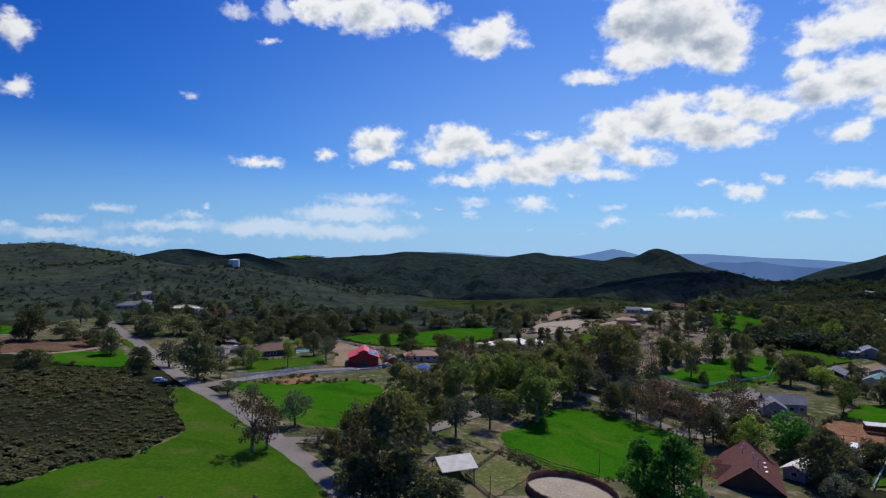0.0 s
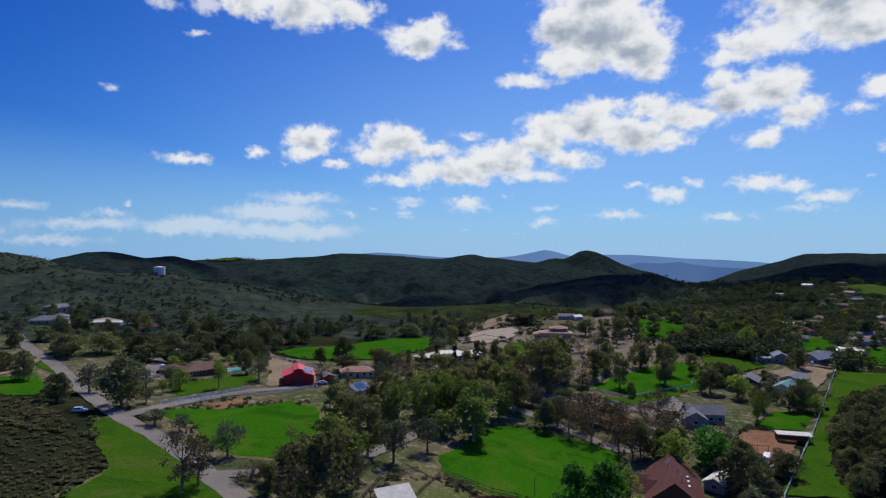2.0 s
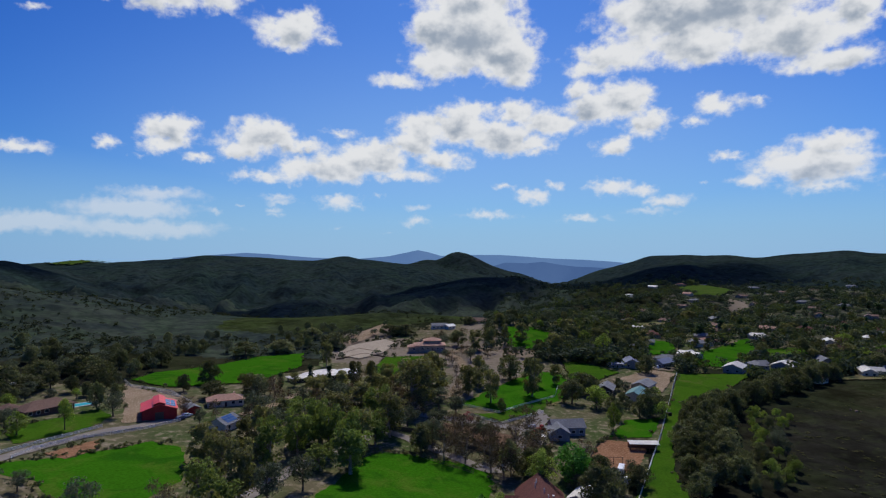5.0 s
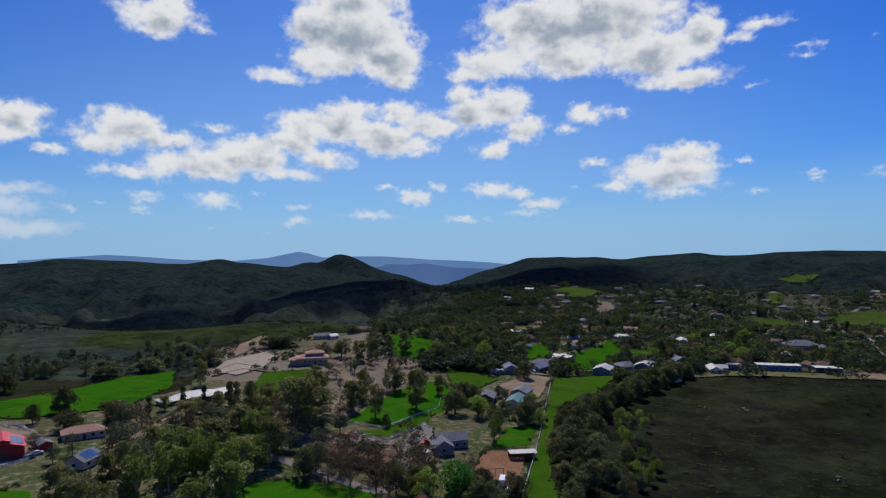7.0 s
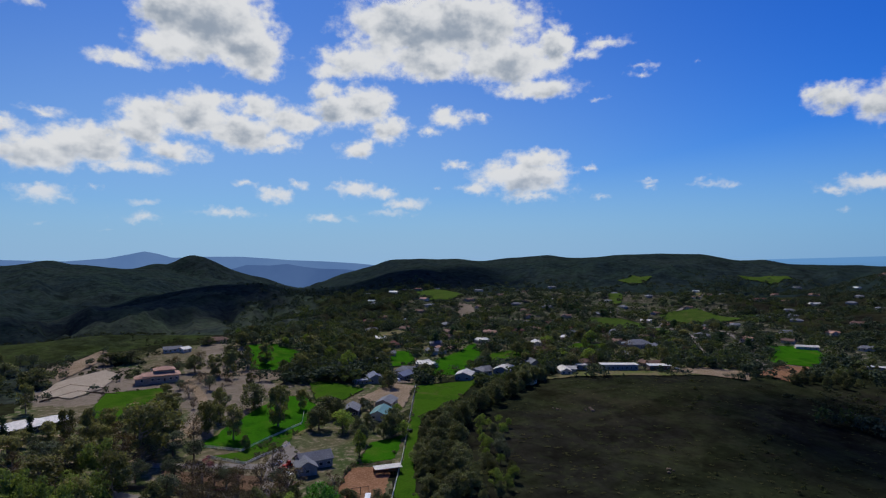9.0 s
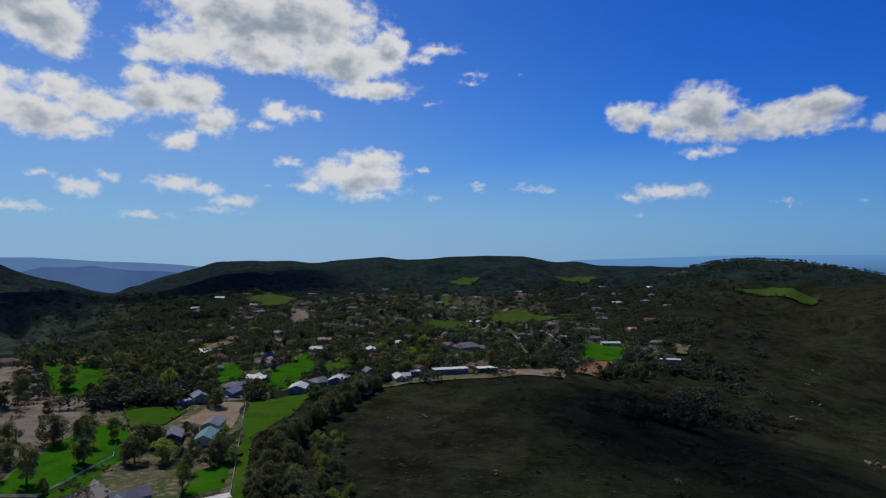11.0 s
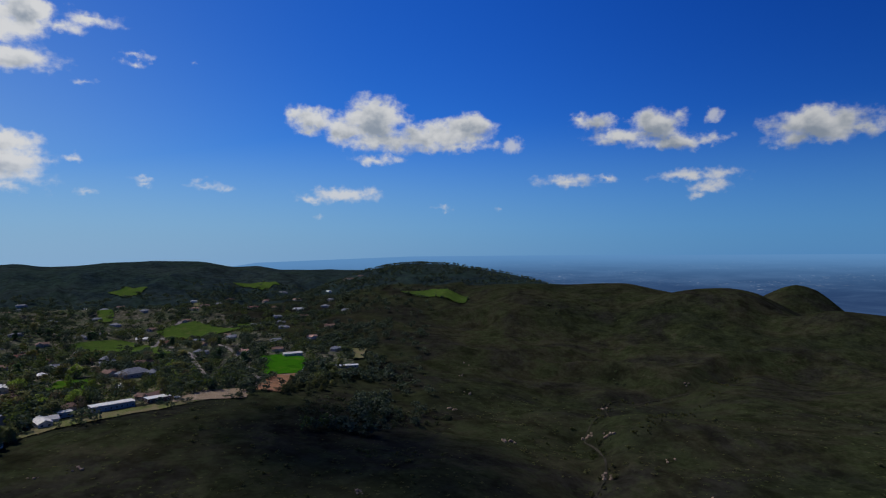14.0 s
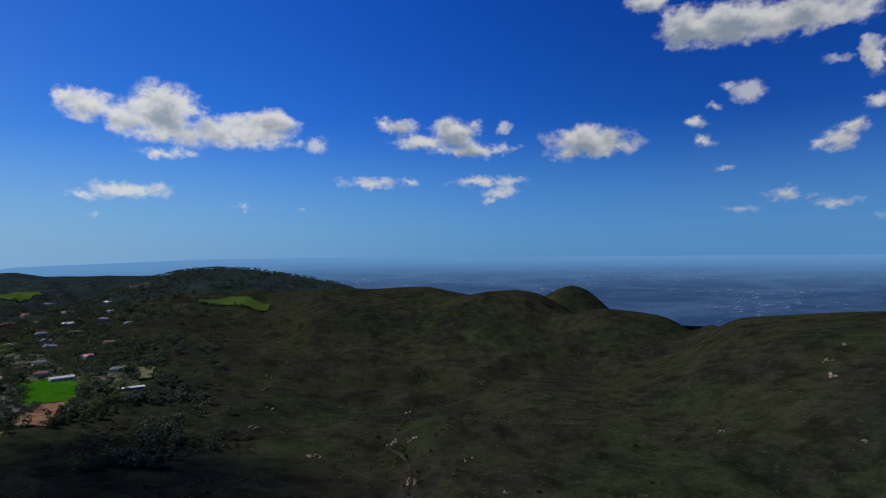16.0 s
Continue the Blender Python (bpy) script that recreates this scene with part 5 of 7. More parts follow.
LIGHT_GUMS = [(6, 214, 18.0, 0.65), (32, 206, 18.5, 0.78), (26, 237, 14.8, 0.92), (16, 225, 17.8, 0.62), (27, 226, 19.3, 0.56), (33, 213, 20.8, 0.52), (25, 239, 17.9, 0.63), (54, 265, 17.4, 0.71)]
LUSH = [(52, 138, 18.4, 0.92), (47, 143, 15.4, 0.9), (109, 191, 14.1, 1.15)]
SPRING = [(68, 160, 12.3, 0.82), (171, 274, 11.2, 1.4), (-68, 266, 12.6, 0.5), (-82, 260, 9.3, 1.1), (154, 233, 13.4, 0.62), (255, 396, 17.3, 1.0), (167, 267, 10.3, 1.0), (98, 192, 13.2, 1.08)]
for kind, rows in (("oak", OAKS + OAKS_2 + OAKS_3), ("bare", BARES), ("olive", OLIVES), ("gum", GUMS + GUMS_2), ("gumlight", LIGHT_GUMS), ("lush", LUSH),
                   ("spring", SPRING), ("cypress", [(16, 335, 10.3, 0.46), (33, 348, 12.4, 0.4), (43, 344, 12.3, 0.4)]), ("pink", [(94, 257, 6.5, 0.9)])):
    for x, y, high, aspect in rows:
        plant(kind, x, y, high, aspect)


OPEN_LAND = [v for v in FIELDS]
HOUSES_AT = [(-37, 287, 16), (-11, 303, 14), (-10, 263, 9), (42, 360, 18), (-83, 297, 14), (-73, 309, 9), (-112, 338, 8), (130, 434, 17), (170, 528, 12), (214, 551, 12),
             (89, 176, 17), (130, 233, 15), (203, 285, 11), (222, 303, 10), (195, 300, 9), (253, 362, 13), (280, 359, 11), (318, 333, 11), (357, 328, 12), (392, 327, 10),
             (426, 267, 18), (448, 248, 13), (150, 209, 10), (2, 147, 9), (30, 142, 14), (716, 220, 14), (674, 146, 14), (555, 325, 18), (535, 402, 8), (-164, 417, 9), (-176, 424, 15), (-212, 417, 13), (-184, 435, 14)]


def free(x, y, back=0.0, reach=2.5):
    """True where no field, road or house lies, nor just behind."""
    d = math.hypot(x, y)
    for far in (0.0, back * 0.35, back * 0.7, back):
        px, py = x * (1 + far / d), y * (1 + far / d)
        if any(inside(o, px, py) for o in OPEN_LAND):
            return False
        if any((px - hx) ** 2 + (py - hy) ** 2 < hr * hr for hx, hy, hr in HOUSES_AT):
            return False
    for line, wide in ROADS:
        for (x0, y0), (x1, y1) in zip(line, line[1:]):
            u = max(0.0, min(1.0, ((x - x0) * (x1 - x0) + (y - y0) * (y1 - y0)) / ((x1 - x0) ** 2 + (y1 - y0) ** 2)))
            if math.hypot(x - x0 - u * (x1 - x0), y - y0 - u * (y1 - y0)) < wide / 2 + reach:
                return False
    return True


def scatter(count, outline, kinds, low, high, gap, back=8.0, seed=1):
    rng = random.Random(seed)
    xs, ys = [p[0] for p in outline], [p[1] for p in outline]
    made = tries = 0
    while made < count and tries < count * 40:
        tries += 1
        x, y = rng.uniform(min(xs), max(xs)), rng.uniform(min(ys), max(ys))
        if not inside(outline, x, y) or not free(x, y, back) or any((x - px) ** 2 + (y - py) ** 2 < gap * gap for px, py in PLANTED):
            continue
        plant(rng.choice(kinds), x, y, rng.uniform(low, high), rng.uniform(0.75, 1.25))
        made += 1


scatter(60, [(-230, 330), (-60, 330), (-45, 420), (-90, 470), (-240, 450)], ["oak", "oak", "oak", "olive"], 7, 12, 8, seed=2)
scatter(16, [(-100, 240), (-60, 250), (-60, 330), (-120, 340)], ["oak", "olive", "spring"], 5, 9, 8, seed=3)
scatter(34, [(-90, 440), (0, 470), (60, 470), (90, 520), (60, 560), (-80, 520)], ["oak", "olive"], 6, 11, 7, 0, seed=4)
scatter(16, [(-22, 165), (22, 190), (45, 215), (50, 262), (5, 268), (-20, 205)], ["gum", "gumlight", "olive", "bare"], 9, 16, 8, 16, seed=5)
scatter(20, [(40, 262), (110, 268), (125, 320), (60, 350)], ["gum", "bare", "olive", "bare"], 9, 16, 9, 14, seed=6)
scatter(12, [(60, 205), (100, 192), (110, 215), (70, 240)], ["bare", "oak", "bare"], 9, 14, 7, seed=7)
scatter(26, [(120, 330), (200, 400), (230, 470), (160, 480), (100, 430)], ["gum", "bare", "bare", "olive"], 6, 11, 10, seed=8)
scatter(45, [(190, 390), (330, 400), (350, 500), (230, 560), (200, 470)], ["oak", "gum", "spring", "oak"], 8, 15, 9, seed=9)
scatter(14, [(160, 235), (190, 245), (230, 300), (180, 320)], ["oak", "spring", "olive"], 5, 10, 8, seed=10)
scatter(10, [(95, 150), (150, 190), (130, 205), (100, 195)], ["oak", "olive"], 6, 11, 7, seed=11)
scatter(60, [(148, 164), (164, 194), (188, 220), (220, 247), (262, 268), (292, 281), (345, 300), (363, 287), (294, 268), (242, 252), (196, 212), (170, 175), (152, 163)],
        ["oak"], 8, 13, 5.5, 0, seed=12)
scatter(34, [(139, 160), (153, 186), (179, 221), (223, 263), (262, 266), (220, 247), (188, 220), (164, 194), (148, 164)], ["oak"], 6, 11, 5.0, 0, seed=21)
scatter(30, [(158, 163), (200, 205), (245, 245), (255, 232), (215, 195), (180, 160)], ["oak", "spring", "olive"], 4, 8, 6, 0, seed=13)
scatter(40, [(330, 320), (420, 290), (560, 260), (640, 300), (480, 400), (380, 420)], ["oak", "gum", "spring", "bare"], 8, 14, 11, seed=14)
scatter(30, [(520, 150), (640, 130), (700, 150), (640, 180), (520, 175)], ["oak"], 6, 10, 8, 0, seed=15)
scatter(22, [(-22, 268), (40, 262), (62, 330), (25, 345), (-12, 325)], ["gum", "olive", "bare", "gum"], 7, 14, 9, 10, seed=20)
scatter(22, [(-40, 168), (-25, 150), (-5, 150), (-6, 176), (-25, 185)], ["bare", "olive", "gum"], 5, 11, 6, seed=16)
scatter(90, [(560, 250), (720, 250), (900, 420), (860, 640), (680, 640), (600, 480)], ["gum", "olive", "olive", "cypress"], 7, 15, 15, 22, seed=18)
scatter(40, [(230, 520), (330, 500), (420, 600), (520, 700), (400, 740), (250, 620)], ["olive", "olive", "gum"], 8, 14, 10, 8, seed=19)
scatter(110, [(330, 400), (470, 300), (620, 240), (760, 330), (720, 520), (560, 640), (430, 640), (350, 520)], ["olive", "gum", "olive", "cypress", "bare"], 7, 15, 12, 18, seed=17)
for pick, m in KEPT.values():
    pick.matrix_basis = m
for kind in TREES.values():
    for tree in kind:
        if tree.name not in KEPT:
            for o in (*tree.children_recursive, tree):
                bpy.data.objects.remove(o)


# ---- buildings ----
def rise(x, y, reach=5.0):
    """The lowest ground under a footprint."""
    return min(ground_at(x + a * reach, y + b * reach) for a in (-1, 0, 1) for b in (-1, 0, 1))


def prism(w, d, hw, hr, gable=True):
    """Walls with gable ends; the ridge runs along x."""
    bm = bmesh.new()
    rows = []
    for x in (-w / 2, w / 2):
        prof = [(-d / 2, -1.5), (d / 2, -1.5), (d / 2, hw)] + ([(0, hw + hr)] if gable else []) + [(-d / 2, hw)]
        rows.append([bm.verts.new((x, y, z)) for y, z in prof])
    n = len(rows[0])
    for i in range(n):
        bm.faces.new((rows[0][i], rows[0][(i + 1) % n], rows[1][(i + 1) % n], rows[1][i]))
    bm.faces.new(rows[0][::-1]), bm.faces.new(rows[1])
    bmesh.ops.recalc_face_normals(bm, faces=bm.faces[:])
    return bm


def slab_roof(w, d, hw, hr, over=0.6, thick=0.22, hip=0.0):
    """A roof of real thickness; hip: how far the ridge stops short of each end."""
    bm = bmesh.new()
    y, x = d / 2 + over, w / 2 + over
    drop = hr * over / (d / 2)
    layers = []
    for lift in (0.03, 0.03 + thick):
        ends = [bm.verts.new((sx * x, sy * y, hw - drop + lift)) for sx, sy in ((-1, -1), (1, -1), (1, 1), (-1, 1))]
        ridge_x = x if not hip else max(0.3, w / 2 - hip)
        tops = [bm.verts.new((sx * ridge_x, 0, hw + hr + lift)) for sx in (-1, 1)]
        layers.append((ends, tops))
    (le, lt), (ue, ut) = layers
    for e, t in ((le, lt), (ue, ut)):
        bm.faces.new((e[0], e[1], t[1], t[0])), bm.faces.new((e[2], e[3], t[0], t[1]))
        if hip:
            bm.faces.new((e[1], e[2], t[1])), bm.faces.new((e[3], e[0], t[0]))
    rim = [(0, 1), (2, 3)] + ([(1, 2), (3, 0)] if hip else [])
    for i, j in rim:
        bm.faces.new((le[i], le[j], ue[j], ue[i]))
    if not hip:
        for i, j, k in ((1, 2, 1), (3, 0, 0)):
            bm.faces.new((le[i], lt[k], ut[k], ue[i])), bm.faces.new((lt[k], le[j], ue[j], ut[k]))
    bmesh.ops.recalc_face_normals(bm, faces=bm.faces[:])
    return bm


def add_window(house, x, y, z, w, h, turn):
    bm = bmesh.new()
    add_box(bm, x, y, z, w + 0.24, 0.10, h + 0.24, turn)
    frame_ob = part("window", bm, M["white"], house)
    out = Vector((math.sin(turn), -math.cos(turn))) * 0.045
    part("pane", box(x + out.x, y + out.y, z, w, 0.05, h, turn), M["glass"], frame_ob)


def block(house, w, d, hw, hr, kind, wall, roof, at=(0, 0, 0), turn=0.0, windows=3, over=0.6, door=False, rng=None):
    """One wing: walls, roof and openings, at a place in the house's own axes."""
    m = Matrix.Translation(at) @ Matrix.Rotation(radians(turn), 4, "Z")
    bm = prism(w, d, hw, hr, kind == "gable")
    bmesh.ops.transform(bm, matrix=m, verts=bm.verts[:])
    part("wall", bm, M[wall], house)
    if kind == "flat":
        bm = box(0, 0, hw + 0.16, w + 2 * over, d + 2 * over, 0.3, 0, 0.04)
    else:
        bm = slab_roof(w, d, hw, hr, over, hip=0 if kind == "gable" else min(d / 2, w / 2 - 0.4))
    bmesh.ops.transform(bm, matrix=m, verts=bm.verts[:])
    part("roof", bm, M[roof], house)
    t = radians(turn)
    for side, length, off, ang in ((0, w, d / 2, 0.0), (1, d, w / 2, -math.pi / 2), (2, d, w / 2, math.pi / 2)):
        n = windows if side == 0 else max(0, min(windows - 1, int(length / 4)))
        for k in range(n):
            u = (k + 0.5) / n * length - length / 2
            p = Matrix.Rotation(ang, 3, "Z") @ Vector((u, -off - 0.02, 0))
            q = m @ Vector((p.x, p.y, 0))
            if door and side == 0 and k == n // 2:
                part("door", box(q.x, q.y, at[2] + 1.03, 1.0, 0.12, 2.06, t + ang), M["brown_wall"], house)
            else:
                add_window(house, q.x, q.y, at[2] + min(1.7, hw * 0.55), min(1.5, length / (n + 1) * 0.7), min(1.2, hw * 0.4), t + ang)


def house_at(name, x, y, turn, label, category="house", reach=5.0, lift=0.25, group=""):
    h = new(name)
    h.matrix_basis = pose(x, y, rise(x, y, reach) + lift, 0, 0, turn)
    return tagged(h, label, category, group)


def solar_array(house, cols, rows, pitch, eave, ridge_z, run, x0, sign=1):
    """Panels on one slope, each its own plate."""
    t = math.atan2(ridge_z - eave, run)
    for i in range(cols):
        for j in range(rows):
            u = (j + 0.6) / (rows + 0.25)
            m = Matrix.Translation((x0 + i * pitch, sign * run * (1 - u), eave + (ridge_z - eave) * u + 0.36)) @ Matrix.Rotation(-sign * t, 4, "X")
            bm = bmesh.new()
            bmesh.ops.create_cube(bm, size=1.0, matrix=m @ Matrix.Diagonal((pitch * 0.94, run / rows * 0.9, 0.06, 1)))
            part("solar_panel", bm, M["solar"], house)


def chimney(house, x, y, z, h=1.6):
    bm = box(x, y, z + h / 2, 0.8, 0.8, h)
    add_box(bm, x, y, z + h, 1.0, 1.0, 0.2)
    part("chimney", bm, M["stucco"], house)


# red barn with panels on one slope
b = house_at("barn", -37.5, 287, 98, "red barn with bright red metal roof and blue solar panels")
block(b, 16, 13.5, 4.2, 2.3, "gable", "red_paint", "red_roof", windows=2, over=0.5)
block(b, 15.4, 4.2, 6.6, 0.8, "gable", "red_paint", "red_roof", windows=0, over=0.35)
solar_array(b, 7, 3, 1.65, 4.2, 6.5, 6.7, -5.4, -1)
part("barn_door", box(-8.05, 0, 1.7, 0.14, 3.4, 3.4), M["brown_wall"], b)
b = house_at("barn_shed", -25, 291, 112, "low red lean-to beside the barn", "shed", 3)
block(b, 8, 5, 2.6, 1.0, "gable", "red_paint", "grey_roof", windows=1)
# low house with a salmon roof
b = house_at("house", -11, 304, 6, "long low house with faded salmon tile roof")
block(b, 16, 8.5, 2.9, 1.9, "hip", "cream", "salmon", windows=5, door=True)
chimney(b, 4, 1.2, 3.9)
# small grey house with panels
b = house_at("cottage", -10, 264, 55, "small grey cottage with solar panels on the roof")
block(b, 10, 8, 2.8, 2.2, "gable", "cream", "grey_roof", windows=2, door=True)
solar_array(b, 5, 3, 1.3, 2.8, 5.0, 4.0, -2.6, -1)
# house with wide white roofs
b = house_at("house", 42, 361, 8, "dark-walled ranch house with wide white roofs")
block(b, 20, 12, 3.2, 2.2, "hip", "dark_wall", "white_metal", windows=5, door=True, over=1.2)
block(b, 11, 9, 2.8, 1.2, "hip", "dark_wall", "white_metal", (-14.5, -1.5, 0), 12, 3, 1.0)
block(b, 10, 12, 2.9, 1.8, "hip", "dark_wall", "white_metal", (14.5, 1.0, 0), -18, 2, 1.2)
# brown house by the pool
b = house_at("house", -83, 297, 40, "brown ranch house with brown shingle roof", reach=6)
block(b, 19, 10, 3.0, 2.4, "hip", "brown_wall", "brown_roof", windows=6, door=True, over=0.9)
block(b, 9, 9, 2.9, 2.2, "hip", "brown_wall", "brown_roof", (-11, 6, 0), 90, 2)
b = house_at("carport", -112, 338, 10, "open carport with flat white roof", "carport", 4)
part("roof", box(0, 0, 3.0, 12, 6, 0.22, 0, 0.04), M["white"], b)
for sx in (-5.5, -1.8, 1.8, 5.5):
    for sy in (-2.6, 2.6):
        part("post", box(sx, sy, 1.2, 0.16, 0.16, 3.6), M["white"], b)
# houses up the road
b = house_at("house", -212, 417, 10, "tan house with pale grey roof on the slope", reach=6)
block(b, 21, 11, 3.0, 2.4, "hip", "stucco", "grey_roof", windows=5)
block(b, 9, 8, 4.6, 1.6, "hip", "cream", "grey_roof", (5, 4, 0), 0, 2)
b = house_at("house", -176, 424, -6, "long house with flat pale roof among trees", reach=6)
block(b, 27, 9, 3.0, 0.5, "flat", "cream", "concrete", windows=6)
b = house_at("pavilion", -164, 417, -6, "small pavilion with a turquoise roof", "pavilion", 3)
block(b, 7, 5, 2.6, 1.1, "gable", "cream", "teal_roof", windows=1)
# large house with tile roofs on its mound
b = house_at("villa", 130, 436, -14, "large two-storey villa with salmon tile roofs", reach=7, lift=1.2)
block(b, 22, 13, 4.2, 1.9, "hip", "stucco", "salmon", windows=6, door=True, over=1.0)
block(b, 12, 8.5, 7.2, 1.5, "hip", "stucco", "salmon", (2, 1.5, 0), 0, 4, 0.9)
block(b, 9, 8, 3.4, 1.6, "hip", "stucco", "salmon", (-12, -3, 0), 90, 2, 0.8)
chimney(b, -6, 2, 5.8)
b = house_at("house", 168, 531, -12, "pale hilltop house with grey and white roofs", reach=6)
block(b, 14, 8, 3.0, 1.8, "gable", "cream", "grey_roof", windows=4)
block(b, 8, 7, 2.8, 1.5, "gable", "cream", "white_metal", (9, -4, 0), 30, 2)
b = house_at("house", 214, 553, -20, "tan hilltop house with brown roof", reach=6)
block(b, 21, 10, 3.0, 2.4, "hip", "stucco", "brown_roof", windows=5)
# steep maroon house beside the meadow
b = house_at("lodge", 88.5, 176, 65.8, "tall lodge with steep maroon shingle roof", reach=2, lift=0.0)
b.location.z = -6.3
block(b, 26, 15.5, 3.4, 5.9, "gable", "brown_wall", "maroon", windows=4, over=0.9)
block(b, 9, 9, 3.2, 3.0, "gable", "brown_wall", "maroon", (-4, 9.5, 0), 90, 2)
block(b, 6, 6, 2.9, 1.6, "gable", "brown_wall", "maroon", (5, 10, 0), 90, 1)
for k, (vx, vy) in enumerate(((-2, -1.2), (3, 1.4), (6, 0.9), (-7, -2.2))):
    bm = bmesh.new()
    tube(bm, (vx, vy, 8.0), (vx, vy, 10.0), 0.16, 0.16, 10)
    tube(bm, (vx, vy, 10.0), (vx, vy, 10.25), 0.3, 0.1, 10)
    part("roof_vent", bm, M["white"], b)
for vx in (-6, -2, 2):
    part("skylight", box(vx, -4.2, 6.45, 1.1, 1.0, 0.12), M["white"], b)
b = house_at("shed", 104, 176, 40, "low shed with pale grey metal roof", "shed", 3)
block(b, 11, 6, 2.6, 1.3, "gable", "grey_wall", "white_metal", windows=2)
b = house_at("shed", 105, 166, 60, "small outbuilding with maroon roof", "shed", 3)
block(b, 6, 5, 2.6, 1.6, "gable", "brown_wall", "maroon", windows=1)
# grey gabled house
b = house_at("house", 130, 234, -12, "grey two-gabled house with grey shingle roof", reach=6)
block(b, 14, 8.5, 3.6, 2.5, "gable", "grey_wall", "grey_roof", (2, 3, 0), 0, 4)
block(b, 9.5, 8, 3.2, 2.4, "gable", "grey_wall", "grey_roof", (-3.5, -2.8, 0), 82, 2)
b = house_at("house", 194, 300, 50, "dark house with grey roof", reach=4)
block(b, 14, 9, 3.2, 2.2, "gable", "dark_wall", "grey_roof", windows=3)
b = house_at("stable", 204, 285, 42, "stable with teal metal roof", "stable", 4)
block(b, 17, 9, 3.2, 2.0, "gable", "cream", "teal_roof", windows=4)
b = house_at("workshop", 221, 302, 36, "workshop with dark grey roof", "workshop", 4)
block(b, 15, 10, 3.4, 2.0, "gable", "stucco", "grey_roof", windows=3)
b = house_at("house", 253, 364, -8, "blue-grey house with a long porch", reach=5)
block(b, 15, 10, 3.6, 2.6, "gable", "grey_wall", "blue_roof", (3, 0, 0), 70, 4)
block(b, 13, 7, 2.8, 0.8, "gable", "grey_wall", "blue_roof", (-8, -2, 0), 0, 4)
b = house_at("house", 281, 361, 20, "blue-grey house with dark roof", reach=5)
block(b, 15, 9, 3.4, 2.3, "gable", "grey_wall", "blue_roof", windows=4)
b = house_at("metal_barn", 319, 334, 35, "metal barn with white roof", "barn", 5)
block(b, 16, 12, 3.8, 2.2, "gable", "grey_wall", "white_metal", windows=3)
b = house_at("metal_barn", 358, 329, 28, "wide metal barn with white roof", "barn", 5)
block(b, 18, 13, 3.8, 2.3, "gable", "grey_wall", "white_metal", windows=3)
block(b, 8, 7, 2.8, 1.2, "gable", "grey_wall", "white_metal", (12, -2, 0), 0, 1)
b = house_at("house", 393, 328, 60, "grey gabled house behind the oaks", reach=5)
block(b, 15, 9, 4.0, 2.6, "gable", "grey_wall", "grey_roof", windows=3)
b = house_at("long_building", 427, 268, -42, "long low building with flat white roof", "building", 4)
block(b, 29, 9, 4.0, 0.4, "flat", "grey_wall", "white_metal", windows=8, over=0.4)
b = house_at("long_building", 452, 247, -42, "low wing with white roof and reddish wall", "building", 4)
block(b, 17, 9, 3.4, 0.4, "flat", "brown_roof", "white_metal", windows=4, over=0.4)
b = house_at("long_building", 407, 291, -42, "small block with flat white roof", "building", 4)
block(b, 10, 7, 3.6, 0.4, "flat", "grey_wall", "white_metal", windows=2, over=0.4)
b = house_at("field_shelter", 153, 210, -22, "open horse shelter with white sheet roof", "shelter", 3)
bm = box(0, 0, 3.1, 12, 4.4, 0.14)
bmesh.ops.rotate(bm, cent=(0, 0, 3.1), matrix=Matrix.Rotation(0.08, 3, "X"), verts=bm.verts[:])
part("roof", bm, M["white_metal"], b)
for sx in (-5.7, -1.9, 1.9, 5.7):
    for sy, top in ((-2, 2.9), (2, 3.1)):
        part("post", box(sx, sy, top / 2 - 0.4, 0.14, 0.14, top + 0.8), M["rust"], b)
part("back_wall", box(0, 2.05, 1.2, 11.8, 0.1, 2.4), M["rust"], b)
b = house_at("pavilion", 716, 221, -60, "white-roofed pavilion by the sports field", "pavilion", 6)
block(b, 22, 9, 3.4, 1.2, "gable", "cream", "white_metal", windows=4)
b = house_at("long_building", 674, 147, -70, "long shed with pale roof below the brush", "building", 5)
block(b, 27, 6, 3.0, 0.8, "gable", "grey_wall", "white_metal", windows=4)
b = house_at("hall", 555, 326, -30, "large hall with broad grey hip roof", "hall", 8)
block(b, 27, 16, 4.2, 4.0, "hip", "grey_wall", "grey_roof", windows=5)
block(b, 12, 10, 3.4, 2.4, "hip", "grey_wall", "grey_roof", (14, -9, 0), 40, 3)
b = house_at("marquee", 535, 402, -20, "white tent roof on poles", "tent", 4)
part("roof", slab_roof(9, 7, 2.8, 2.0, 0.2, hip=3.5), M["white"], b)
for sx in (-4, 4):
    for sy in (-3, 3):
        part("post", box(sx, sy, 1.2, 0.12, 0.12, 3.4), M["white"], b)
b = house_at("canopy_tent", 115, 229, 15, "white canopy tent near the lane", "tent", 2)
part("roof", slab_roof(5, 4.5, 2.3, 1.3, 0.1, hip=2.3), M["white"], b)
for sx in (-2.3, 2.3):
    for sy in (-2, 2):
        part("post", box(sx, sy, 0.9, 0.1, 0.1, 2.8), M["white"], b)

# low red-roofed sheds behind the farm
for sx, sy, st in ((392, 431, 30), (403, 438, 12), (412, 447, 48), (384, 440, 20)):
    b = house_at("shed", sx, sy, st, "small shed with brick-red roof behind the farm", "shed", 3)
    block(b, 9, 5, 2.5, 1.3, "gable", "brown_wall", "salmon", windows=2)
